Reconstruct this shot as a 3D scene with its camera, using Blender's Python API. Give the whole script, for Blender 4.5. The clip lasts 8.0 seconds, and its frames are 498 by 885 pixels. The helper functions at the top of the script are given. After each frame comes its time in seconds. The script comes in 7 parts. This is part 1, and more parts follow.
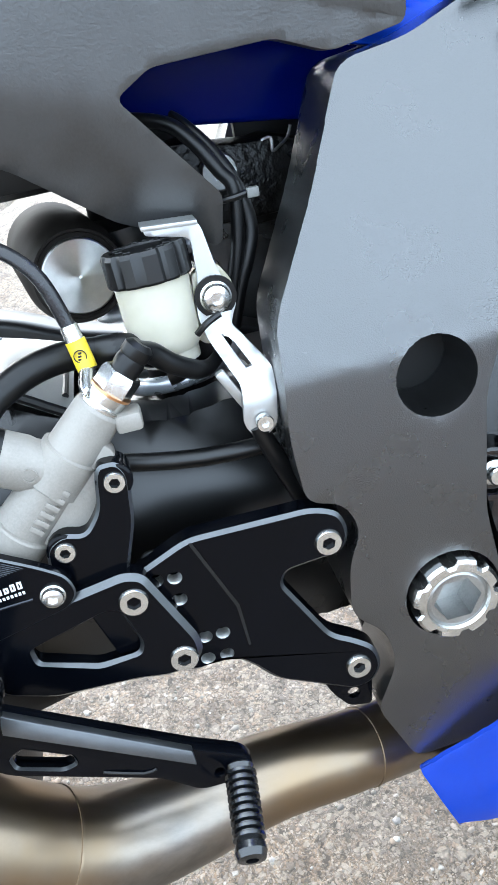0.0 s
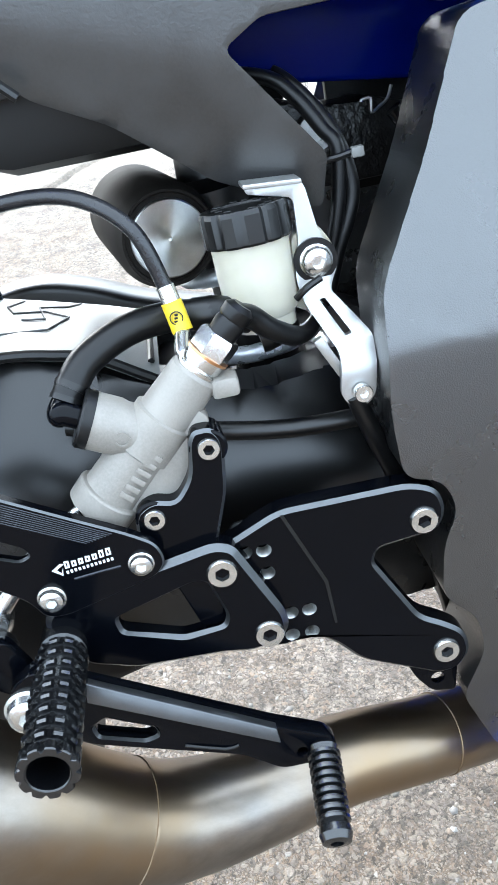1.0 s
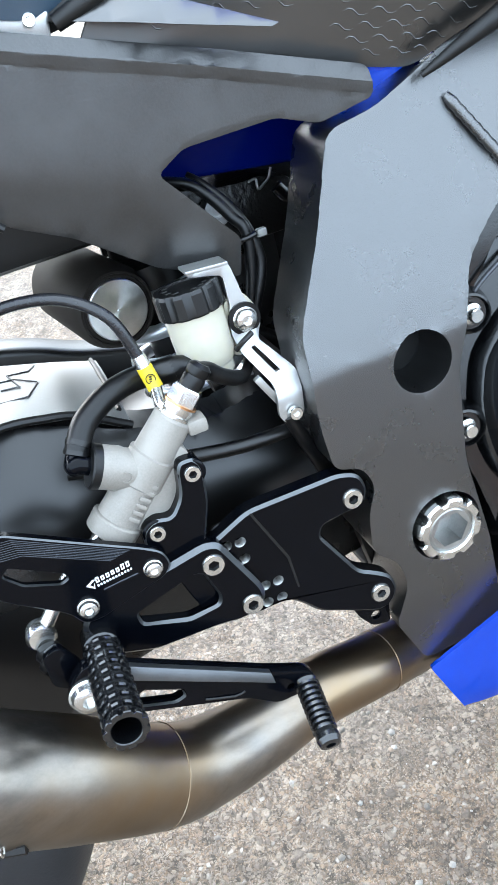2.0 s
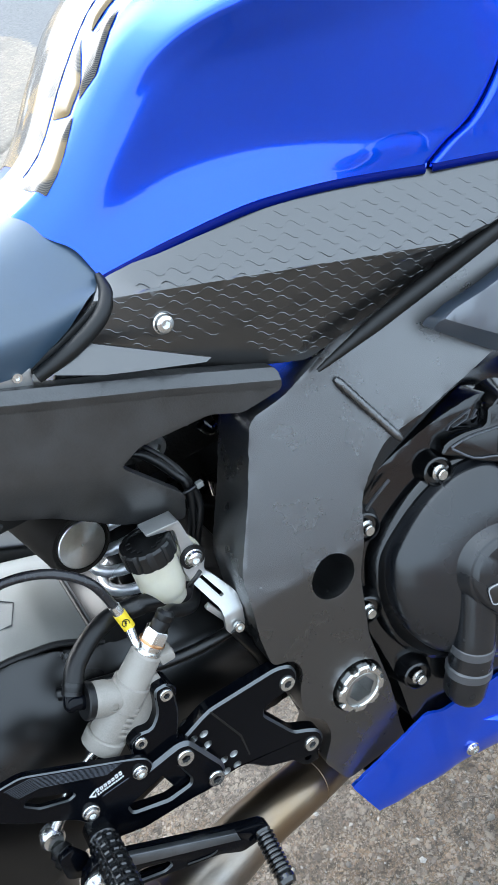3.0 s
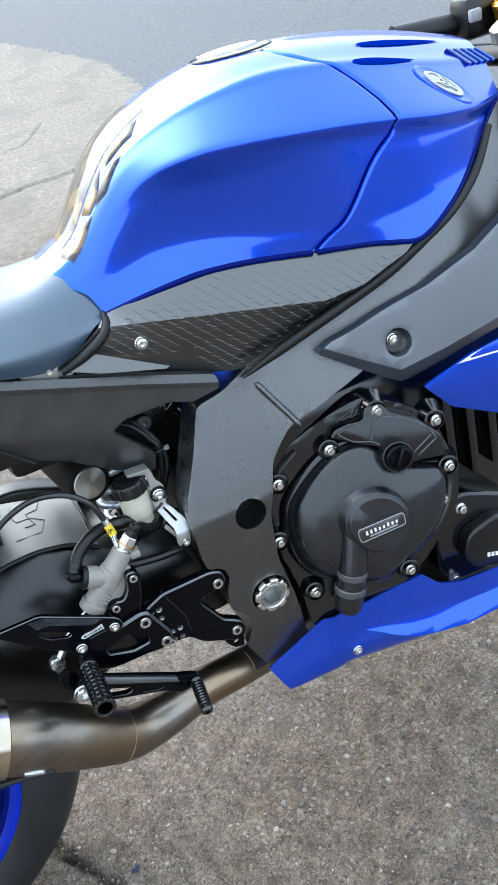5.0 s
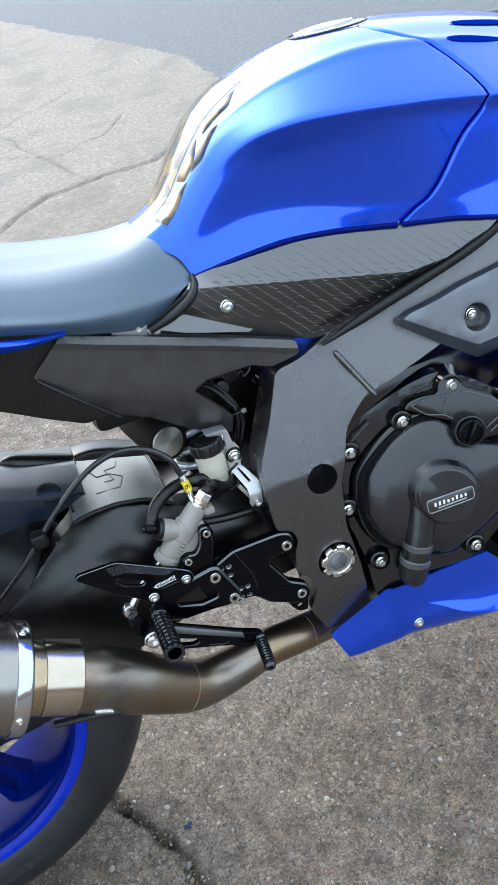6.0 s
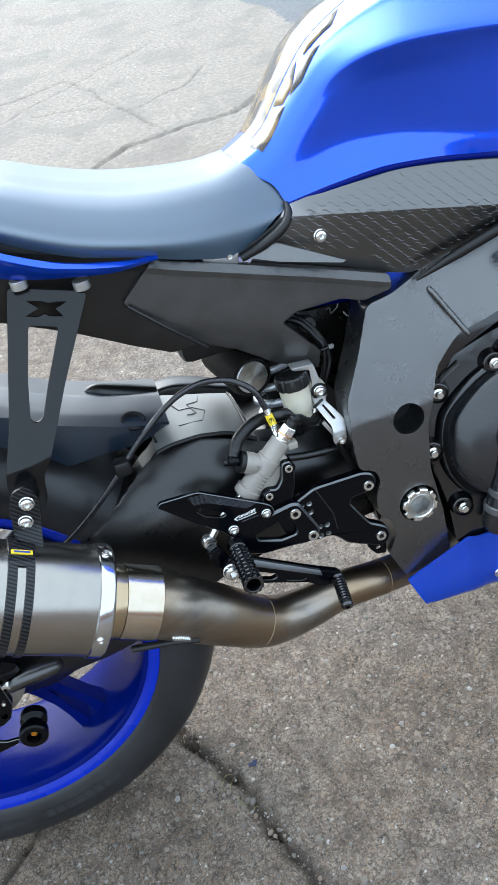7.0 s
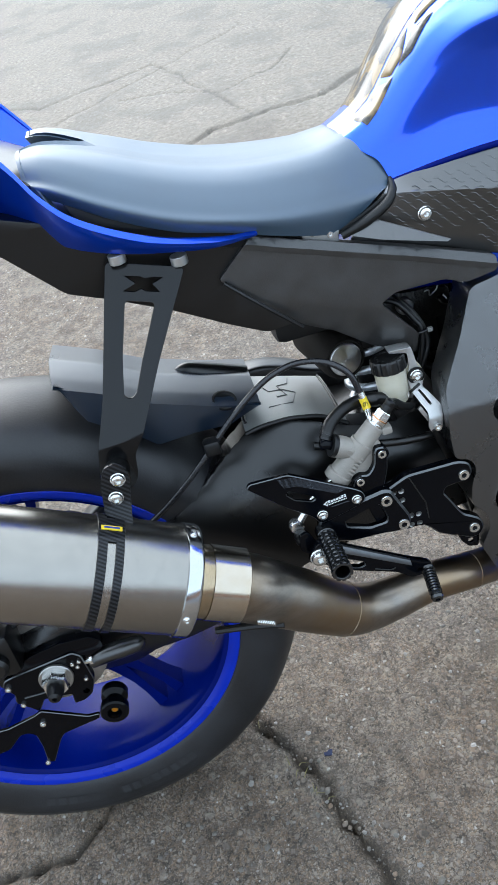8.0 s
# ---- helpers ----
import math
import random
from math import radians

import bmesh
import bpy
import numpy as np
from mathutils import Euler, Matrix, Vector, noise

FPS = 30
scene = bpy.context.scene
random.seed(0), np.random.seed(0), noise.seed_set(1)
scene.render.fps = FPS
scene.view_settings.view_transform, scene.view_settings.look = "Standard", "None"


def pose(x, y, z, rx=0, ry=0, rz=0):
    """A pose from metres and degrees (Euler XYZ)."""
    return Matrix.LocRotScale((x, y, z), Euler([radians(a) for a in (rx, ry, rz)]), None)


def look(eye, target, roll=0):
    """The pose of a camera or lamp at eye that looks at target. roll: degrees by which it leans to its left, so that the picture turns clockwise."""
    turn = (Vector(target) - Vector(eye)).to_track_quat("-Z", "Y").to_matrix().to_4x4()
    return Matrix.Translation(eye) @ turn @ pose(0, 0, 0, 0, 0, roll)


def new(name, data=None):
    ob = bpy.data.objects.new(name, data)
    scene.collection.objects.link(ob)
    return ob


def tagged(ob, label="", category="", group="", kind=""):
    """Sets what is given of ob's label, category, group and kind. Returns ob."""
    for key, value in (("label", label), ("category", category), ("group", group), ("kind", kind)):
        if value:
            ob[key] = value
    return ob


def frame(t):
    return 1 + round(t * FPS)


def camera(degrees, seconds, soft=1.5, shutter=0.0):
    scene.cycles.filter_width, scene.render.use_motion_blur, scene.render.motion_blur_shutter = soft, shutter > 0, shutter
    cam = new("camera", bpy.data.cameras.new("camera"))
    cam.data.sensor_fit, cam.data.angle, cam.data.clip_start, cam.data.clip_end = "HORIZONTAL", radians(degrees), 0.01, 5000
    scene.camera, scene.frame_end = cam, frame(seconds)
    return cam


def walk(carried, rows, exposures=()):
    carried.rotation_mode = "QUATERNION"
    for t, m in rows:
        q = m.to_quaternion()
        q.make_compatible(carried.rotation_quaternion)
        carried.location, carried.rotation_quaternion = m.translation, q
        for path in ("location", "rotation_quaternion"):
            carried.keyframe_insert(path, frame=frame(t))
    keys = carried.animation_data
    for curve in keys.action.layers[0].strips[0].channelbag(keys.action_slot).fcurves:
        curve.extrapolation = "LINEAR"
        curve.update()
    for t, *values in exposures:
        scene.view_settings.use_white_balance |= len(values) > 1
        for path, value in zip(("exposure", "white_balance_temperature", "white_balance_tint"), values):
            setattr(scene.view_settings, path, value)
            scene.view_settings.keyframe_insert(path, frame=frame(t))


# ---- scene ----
# The motorcycle stands on its side stand and leans away from the camera.
LEANING = pose(0, 0, 0, -11.73, 0, 0)
cam = camera(33.9, 8.0)
PATH = [
    (0, (-0.1105, -0.4635, 0.6542), (-0.0247, 0.4404, 0.2350), -12.10),
    (0.5, (-0.1259, -0.4485, 0.6441), (-0.0811, 0.4581, 0.2244), -12.21),
    (1, (-0.1335, -0.4511, 0.6477), (-0.1006, 0.4524, 0.2205), -11.63),
    (1.2, (-0.1367, -0.4538, 0.6541), (-0.1075, 0.4486, 0.2243), -11.68),
    (2.3, (-0.1957, -0.5540, 0.7635), (0.0360, 0.2878, 0.2759), -18.44),
    (2.5, (-0.1976, -0.5545, 0.8021), (0.0504, 0.2785, 0.3075), -18.98),
    (3, (-0.1894, -0.5563, 0.9141), (0.1258, 0.2402, 0.3982), -16.32),
    (3.5, (-0.1980, -0.5715, 0.9960), (0.1390, 0.2099, 0.4708), -17.49),
    (4, (-0.1995, -0.6723, 1.0339), (0.1451, 0.1070, 0.5105), -16.54),
    (4.2, (-0.1791, -0.7353, 1.0450), (0.1669, 0.0426, 0.5204), -15.20),
    (5.3, (-0.1974, -0.8756, 1.0193), (0.0172, -0.0279, 0.5342), -15.55),
    (5.5, (-0.2070, -0.8825, 1.0170), (-0.0017, -0.0312, 0.5343), -15.04),
    (6, (-0.2274, -0.8912, 1.0067), (-0.0409, -0.0333, 0.5281), -14.65),
    (6.5, (-0.2433, -0.8927, 0.9874), (-0.0926, -0.0315, 0.5020), -14.44),
    (7, (-0.2604, -0.8903, 0.9776), (-0.1578, -0.0280, 0.4818), -15.01),
    (7.5, (-0.2734, -0.8811, 0.9698), (-0.2175, -0.0141, 0.4748), -15.43),
    (8, (-0.2825, -0.8730, 0.9690), (-0.2658, -0.0005, 0.4806), -15.92),
]
walk(cam, [(t, LEANING @ look(eye, target, roll)) for t, eye, target, roll in PATH],
     exposures=[(0, 1.46), (1.2, 1.44), (2.3, 1.52), (2.6, 1.44), (3.0, 0.88), (3.5, 0.84), (4.2, 0.86), (5.5, 0.52), (6, 0.54), (7, 0.66), (7.5, 0.62), (8, 0.42)])

# ---- world and light ----
world = bpy.data.worlds.new("sky")
scene.world = world
world.use_nodes = True
wn = world.node_tree
wn.nodes.clear()
sky = wn.nodes.new("ShaderNodeTexSky")
sky.sky_type, sky.sun_disc = "NISHITA", False
sky.sun_elevation, sky.sun_rotation = radians(36), radians(-18)
sky.air_density, sky.dust_density, sky.ozone_density = 1.0, 4.0, 1.0
pale = wn.nodes.new("ShaderNodeHueSaturation")
pale.inputs["Saturation"].default_value = 0.75
back = wn.nodes.new("ShaderNodeBackground")
back.inputs["Strength"].default_value = 0.12
wout = wn.nodes.new("ShaderNodeOutputWorld")
wn.links.new(sky.outputs["Color"], pale.inputs["Color"])
# a thin, even layer of cloud over the clear sky
cloud = wn.nodes.new("ShaderNodeMix")
cloud.data_type, cloud.blend_type = "RGBA", "ADD"
cloud.inputs[0].default_value = 1.0
way_up = wn.nodes.new("ShaderNodeTexCoord")
split = wn.nodes.new("ShaderNodeSeparateXYZ")
wn.links.new(way_up.outputs["Generated"], split.inputs["Vector"])
layer = wn.nodes.new("ShaderNodeValToRGB")
layer.color_ramp.interpolation = "EASE"
for at, c in ((0.0, (0.60, 0.77, 0.94, 1)), (0.26, (0.67, 0.86, 1.04, 1)), (0.6, (0.72, 0.91, 1.09, 1)), (1.0, (0.79, 0.97, 1.14, 1))):
    stop = layer.color_ramp.elements[0] if at == 0.0 else layer.color_ramp.elements[1] if at == 1.0 else layer.color_ramp.elements.new(at)
    stop.position, stop.color = at, c
wn.links.new(split.outputs["Z"], layer.inputs["Fac"])
haze = wn.nodes.new("ShaderNodeVectorMath")
haze.operation = "SCALE"
wn.links.new(layer.outputs["Color"], haze.inputs[0])
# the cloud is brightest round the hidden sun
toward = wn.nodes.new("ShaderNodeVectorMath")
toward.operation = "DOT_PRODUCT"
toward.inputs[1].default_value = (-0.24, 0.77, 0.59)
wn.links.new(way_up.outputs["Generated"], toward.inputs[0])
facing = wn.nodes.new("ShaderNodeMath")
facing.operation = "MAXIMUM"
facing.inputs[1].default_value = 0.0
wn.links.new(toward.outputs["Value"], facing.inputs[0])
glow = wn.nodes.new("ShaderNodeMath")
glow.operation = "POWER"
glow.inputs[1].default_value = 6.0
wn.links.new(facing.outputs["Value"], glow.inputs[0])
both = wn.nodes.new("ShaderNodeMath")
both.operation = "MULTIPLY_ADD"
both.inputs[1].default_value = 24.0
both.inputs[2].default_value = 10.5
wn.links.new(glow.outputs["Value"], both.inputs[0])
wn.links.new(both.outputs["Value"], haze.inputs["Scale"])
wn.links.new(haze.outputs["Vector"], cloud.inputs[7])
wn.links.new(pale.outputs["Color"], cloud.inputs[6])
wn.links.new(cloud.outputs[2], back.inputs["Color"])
wn.links.new(back.outputs["Background"], wout.inputs["Surface"])
sun = new("sun", bpy.data.lights.new("sun", "SUN"))
sun.data.energy, sun.data.angle, sun.data.color = 0.4, radians(60), (1.0, 0.97, 0.93)
sun.matrix_world = look((-2.4, 7.7, 5.9), (0, 0, 0))


# ---- materials ----
def nodes_of(name):
    m = bpy.data.materials.new(name)
    m.use_nodes = True
    t = m.node_tree
    return m, t, t.nodes["Principled BSDF"]


def node(t, kind, **sets):
    n = t.nodes.new(kind)
    for key, value in sets.items():
        n.inputs[key.replace("_", " ")].default_value = value
    return n


def ramp(t, source, a, b, ca=(0, 0, 0, 1), cb=(1, 1, 1, 1)):
    r = t.nodes.new("ShaderNodeValToRGB")
    r.color_ramp.elements[0].position, r.color_ramp.elements[1].position = a, b
    r.color_ramp.elements[0].color, r.color_ramp.elements[1].color = ca, cb
    t.links.new(source, r.inputs["Fac"])
    return r.outputs["Color"]


def mix(t, fac, a, b, blend="MIX"):
    n = t.nodes.new("ShaderNodeMix")
    n.data_type, n.blend_type = "RGBA", blend
    for socket, value in ((n.inputs[0], fac), (n.inputs[6], a), (n.inputs[7], b)):
        if isinstance(value, bpy.types.NodeSocket):
            t.links.new(value, socket)
        else:
            socket.default_value = value if isinstance(value, (int, float)) else (*value[:3], 1)
    return n.outputs[2]


def place_coords(t, scale=(1, 1, 1)):
    c = t.nodes.new("ShaderNodeTexCoord")
    m = t.nodes.new("ShaderNodeMapping")
    m.inputs["Scale"].default_value = scale
    t.links.new(c.outputs["Object"], m.inputs["Vector"])
    return m.outputs["Vector"]


def noise_of(t, vec, scale, detail=4.0, rough=0.55):
    n = node(t, "ShaderNodeTexNoise", Scale=scale, Detail=detail, Roughness=rough)
    t.links.new(vec, n.inputs["Vector"])
    return n.outputs["Fac"]


def bump_of(t, height, strength, distance, onto=None):
    b = node(t, "ShaderNodeBump", Strength=strength, Distance=distance)
    t.links.new(height, b.inputs["Height"])
    if onto is not None:
        t.links.new(onto, b.inputs["Normal"])
    return b.outputs["Normal"]


def surface(name, color, rough=0.4, metal=0.0, wear=0.25, size=25.0, grain=900.0, relief=0.0, depth=0.0004,
            coat=0.0, rough_wear=0.12, stretch=(1, 1, 1), specular=0.5, ior=1.5):
    """A painted, moulded or metal surface: colour and gloss vary at a coarse and a fine scale, with fine relief."""
    m, t, p = nodes_of(name)
    vec = place_coords(t, stretch)
    broad, fine = noise_of(t, vec, size), noise_of(t, vec, grain, 2.0)
    lo = tuple(c * (1 - wear) for c in color)
    hi = tuple(min(1, c * (1 + wear)) for c in color)
    shade = mix(t, ramp(t, broad, 0.3, 0.7), lo, hi)
    shade = mix(t, ramp(t, fine, 0.35, 0.75, (0, 0, 0, 1), (0.5, 0.5, 0.5, 1)), shade, hi)
    t.links.new(shade, p.inputs["Base Color"])
    gloss = t.nodes.new("ShaderNodeMapRange")
    gloss.inputs["To Min"].default_value, gloss.inputs["To Max"].default_value = max(0.02, rough - rough_wear), rough + rough_wear
    t.links.new(broad, gloss.inputs["Value"])
    t.links.new(gloss.outputs["Result"], p.inputs["Roughness"])
    p.inputs["Metallic"].default_value = metal
    p.inputs["Specular IOR Level"].default_value = specular
    p.inputs["IOR"].default_value = ior
    p.inputs["Coat Weight"].default_value = coat
    p.inputs["Coat Roughness"].default_value = 0.03
    if relief:
        t.links.new(bump_of(t, fine, relief, depth), p.inputs["Normal"])
    return m


def paint_blue(name="blue_metallic_paint", metal=0.78):
    """Candy blue metallic lacquer under a clear coat."""
    m, t, p = nodes_of(name)
    vec = place_coords(t)
    flake = node(t, "ShaderNodeTexVoronoi", Scale=2600.0)
    t.links.new(vec, flake.inputs["Vector"])
    tone = mix(t, ramp(t, noise_of(t, vec, 6.0), 0.3, 0.7), (0.0006, 0.068, 0.72), (0.0006, 0.082, 0.82))
    t.links.new(mix(t, ramp(t, flake.outputs["Distance"], 0.0, 0.5, (0.25, 0.25, 0.25, 1), (0, 0, 0, 1)), tone, (0.002, 0.15, 0.95)), p.inputs["Base Color"])
    p.inputs["Metallic"].default_value = metal
    p.inputs["Roughness"].default_value = 0.28
    p.inputs["Coat Weight"].default_value = 1.0
    p.inputs["Coat Roughness"].default_value = 0.015
    p.inputs["Coat IOR"].default_value = 1.54
    p.inputs["Specular IOR Level"].default_value = 0.0
    return m


def carbon(name="carbon_fibre", weave=105.0, dark=(0.0015, 0.0015, 0.002), light=(0.020, 0.021, 0.024)):
    m, t, p = nodes_of(name)
    vec = place_coords(t)
    w = node(t, "ShaderNodeTexWave", Scale=weave, Distortion=0.4)
    w.bands_direction = "DIAGONAL"
    t.links.new(vec, w.inputs["Vector"])
    t.links.new(mix(t, ramp(t, w.outputs["Fac"], 0.4, 0.6), dark, light), p.inputs["Base Color"])
    p.inputs["Roughness"].default_value = 0.4
    p.inputs["Specular IOR Level"].default_value = 0.15
    p.inputs["Coat Weight"].default_value = 0.3
    p.inputs["Coat Roughness"].default_value = 0.06
    return m


def gel_pad():
    """A thick glossy gel sheet over a dark weave, slightly wavy."""
    m, t, p = nodes_of("glossy_gel_over_weave")
    vec = place_coords(t)
    w = node(t, "ShaderNodeTexWave", Scale=420.0, Distortion=0.4)
    w.bands_direction = "DIAGONAL"
    t.links.new(vec, w.inputs["Vector"])
    weave = mix(t, ramp(t, w.outputs["Fac"], 0.4, 0.6), (0.020, 0.018, 0.018), (0.10, 0.085, 0.065))
    # gold-brown patches paint reflections of buildings and sky into the colour
    t.links.new(mix(t, ramp(t, noise_of(t, vec, 30.0, 2.0), 0.52, 0.56), weave, (0.22, 0.15, 0.07)), p.inputs["Base Color"])
    p.inputs["Roughness"].default_value = 0.12
    t.links.new(bump_of(t, noise_of(t, vec, 22.0, 0.5), 0.45, 0.012), p.inputs["Normal"])
    return m


def brushed(name, color, rough, along, tint=None, contrast=0.15):
    """Brushed or drawn bare metal, streaked across the given scale; tint: a heat colour in broad bands."""
    m, t, p = nodes_of(name)
    vec = place_coords(t, along)
    streak, cloud = noise_of(t, vec, 60.0, 6.0, 0.7), noise_of(t, place_coords(t), 7.0, 5.0)
    shade = mix(t, ramp(t, streak, 0.3, 0.7), tuple(c * (1 - contrast) for c in color), tuple(min(1, c * (1 + contrast)) for c in color))
    if tint:
        shade = mix(t, ramp(t, cloud, 0.40, 0.62), shade, tint)
    t.links.new(shade, p.inputs["Base Color"])
    p.inputs["Metallic"].default_value = 1.0
    t.links.new(ramp(t, streak, 0.2, 0.8, (rough * 0.9,) * 3 + (1,), (rough * 1.12,) * 3 + (1,)), p.inputs["Roughness"])
    t.links.new(bump_of(t, streak, 0.02, 0.00008), p.inputs["Normal"])
    return m


def textured_frame():
    """Black powder coat with a cast skin under it."""
    m, t, p = nodes_of("black_cast_frame_coat")
    vec = place_coords(t)
    p.inputs["IOR"].default_value = 2.18
    n = noise_of(t, vec, 1700.0, 1.0)
    t.links.new(mix(t, ramp(t, noise_of(t, vec, 14.0), 0.3, 0.7), (0.0030, 0.0031, 0.0032), (0.0052, 0.0053, 0.0055)), p.inputs["Base Color"])
    t.links.new(ramp(t, noise_of(t, vec, 40.0), 0.3, 0.7, (0.265, 0.265, 0.265, 1), (0.30, 0.30, 0.30, 1)), p.inputs["Roughness"])
    t.links.new(bump_of(t, n, 0.55, 0.00028), p.inputs["Normal"])
    return m


def milky_plastic():
    m, t, p = nodes_of("milky_translucent_plastic")
    vec = place_coords(t)
    t.links.new(mix(t, ramp(t, noise_of(t, vec, 60.0), 0.3, 0.7), (0.52, 0.485, 0.385), (0.60, 0.565, 0.46)), p.inputs["Base Color"])
    p.inputs["Roughness"].default_value = 0.3
    p.inputs["Subsurface Weight"].default_value = 0.6
    p.inputs["Subsurface Radius"].default_value = (0.01, 0.01, 0.008)
    p.inputs["Subsurface Scale"].default_value = 0.5
    return m


def concrete():
    """Worn concrete with dense exposed aggregate near the machine, paler slabs behind and grey asphalt beyond."""
    m, t, p = nodes_of("worn_concrete")
    vec = place_coords(t)
    warp = node(t, "ShaderNodeTexNoise", Scale=90.0, Detail=2.0)
    t.links.new(vec, warp.inputs["Vector"])
    shift = t.nodes.new("ShaderNodeVectorMath")
    shift.operation = "MULTIPLY_ADD"
    shift.inputs[1].default_value = (0.011, 0.011, 0.0)
    t.links.new(warp.outputs["Color"], shift.inputs[0])
    t.links.new(vec, shift.inputs[2])
    bent = shift.outputs["Vector"]
    sep = t.nodes.new("ShaderNodeSeparateXYZ")
    t.links.new(vec, sep.inputs["Vector"])
    def math_node(kind, a, b, c=None):
        n = t.nodes.new("ShaderNodeMath")
        n.operation = kind
        for socket, value in zip(n.inputs, (a, b, c)):
            if isinstance(value, bpy.types.NodeSocket):
                t.links.new(value, socket)
            elif value is not None:
                socket.default_value = value
        return n.outputs["Value"]

    big = noise_of(t, vec, 2.3, 6.0, 0.65)
    mid = noise_of(t, vec, 14.0, 7.0, 0.72)
    fine = noise_of(t, vec, 240.0, 5.0, 0.75)
    paste = mix(t, ramp(t, mid, 0.32, 0.70), (0.100, 0.080, 0.063), (0.225, 0.188, 0.152))
    x, y = sep.outputs["X"], sep.outputs["Y"]
    left = math_node("MULTIPLY", math_node("SUBTRACT", math_node("MULTIPLY_ADD", y, -0.556, -0.385), x), 14.0)
    left.node.use_clamp = True
    right = math_node("MULTIPLY", math_node("ADD", x, 0.05), 3.0)
    right.node.use_clamp = True
    wet = math_node("MULTIPLY_ADD", left, 0.15, math_node("MULTIPLY_ADD", right, 0.10, big))
    damp = ramp(t, wet, 0.41, 0.54)
    paste = mix(t, damp, paste, mix(t, ramp(t, mid, 0.3, 0.7), (0.100, 0.067, 0.042), (0.205, 0.142, 0.092)))
    paste = mix(t, ramp(t, fine, 0.40, 0.60, (0.9, 0.9, 0.9, 1), (0, 0, 0, 1)), paste, (0.034, 0.027, 0.021))
    grain = noise_of(t, vec, 620.0, 3.0, 0.7)
    paste = mix(t, ramp(t, grain, 0.52, 0.68, (0, 0, 0, 1), (0.6, 0.6, 0.6, 1)), paste, (0.27, 0.235, 0.200))
    spot = noise_of(t, vec, 48.0, 6.0, 0.7)
    paste = mix(t, ramp(t, spot, 0.50, 0.66, (0, 0, 0, 1), (0.8, 0.8, 0.8, 1)), paste, (0.046, 0.036, 0.028))
    pit = noise_of(t, vec, 115.0, 4.0, 0.65)
    paste = mix(t, ramp(t, pit, 0.535, 0.605, (0, 0, 0, 1), (0.85, 0.85, 0.85, 1)), paste, (0.030, 0.024, 0.018))
    near, height = paste, None
    # sand, fine gravel, gravel, pale specks and rare large pebbles
    for scale, keep, reach, weight in ((520.0, 0.40, 0.58, 0.75), (270.0, 0.52, 0.52, 0.70), (135.0, 0.74, 0.46, 0.70), (115.0, 0.945, 0.32, 0.95), (60.0, 0.955, 0.38, 0.80)):
        v = node(t, "ShaderNodeTexVoronoi", Scale=scale, Randomness=1.0)
        t.links.new(bent, v.inputs["Vector"])
        pick = t.nodes.new("ShaderNodeSeparateColor")
        t.links.new(v.outputs["Color"], pick.inputs["Color"])
        low, high = ((0.26, 0.245, 0.225), (0.44, 0.425, 0.40)) if scale == 115.0 else ((0.046, 0.037, 0.030), (0.270, 0.228, 0.190))
        stone = mix(t, ramp(t, pick.outputs["Red"], 0.0, 1.0), low, high)
        stone = mix(t, ramp(t, pick.outputs["Green"], 0.88, 0.90), stone, (0.200, 0.140, 0.098))
        stone = mix(t, ramp(t, fine, 0.3, 0.7, (0.4, 0.4, 0.4, 1), (0, 0, 0, 1)), stone, (0.10, 0.09, 0.08))
        shown = ramp(t, pick.outputs["Blue"], keep, keep + 0.02)
        inside = ramp(t, v.outputs["Distance"], reach - 0.16, reach, (1, 1, 1, 1), (0, 0, 0, 1))
        mask = mix(t, 1.0, shown, inside, "MULTIPLY")
        near = mix(t, mix(t, 1.0, mask, (weight,) * 3, "MULTIPLY"), near, stone)
        height = bump_of(t, mask, 0.7, 0.14 / scale, height)
    blotch = noise_of(t, vec, 26.0, 5.0, 0.62)
    near = mix(t, 1.0, near, ramp(t, blotch, 0.36, 0.62, (0.72, 0.68, 0.64, 1), (1.33, 1.31, 1.28, 1)), "MULTIPLY")
    pale = mix(t, ramp(t, mid, 0.25, 0.75), (0.165, 0.134, 0.101), (0.335, 0.280, 0.218))
    blot = noise_of(t, vec, 3.4, 6.0, 0.60)
    pale = mix(t, ramp(t, big, 0.38, 0.62, (0, 0, 0, 1), (0.5, 0.5, 0.5, 1)), pale, (0.290, 0.248, 0.198))
    pale = mix(t, ramp(t, blot, 0.50, 0.60, (0, 0, 0, 1), (0.7, 0.7, 0.7, 1)), pale, (0.140, 0.120, 0.097))
    pale = mix(t, ramp(t, fine, 0.3, 0.65, (0.5, 0.5, 0.5, 1), (0, 0, 0, 1)), pale, (0.16, 0.152, 0.145))
    grit = noise_of(t, vec, 55.0, 8.0, 0.8)
    pale = mix(t, ramp(t, grit, 0.38, 0.60, (0.95, 0.95, 0.95, 1), (0, 0, 0, 1)), pale, (0.120, 0.104, 0.086))
    pale = mix(t, ramp(t, grit, 0.60, 0.70, (0, 0, 0, 1), (0.85, 0.85, 0.85, 1)), pale, (0.42, 0.40, 0.365))
    tar = mix(t, ramp(t, mid, 0.25, 0.75), (0.090, 0.093, 0.098), (0.155, 0.160, 0.168))
    tar = mix(t, ramp(t, grit, 0.38, 0.60, (0.9, 0.9, 0.9, 1), (0, 0, 0, 1)), tar, (0.048, 0.050, 0.054))
    tar = mix(t, ramp(t, fine, 0.3, 0.65, (0.4, 0.4, 0.4, 1), (0, 0, 0, 1)), tar, (0.09, 0.095, 0.1))

    slab_at = math_node("MULTIPLY", math_node("MULTIPLY_ADD", big, 1.6, math_node("MULTIPLY_ADD", mid, 0.6, y)), 0.2)
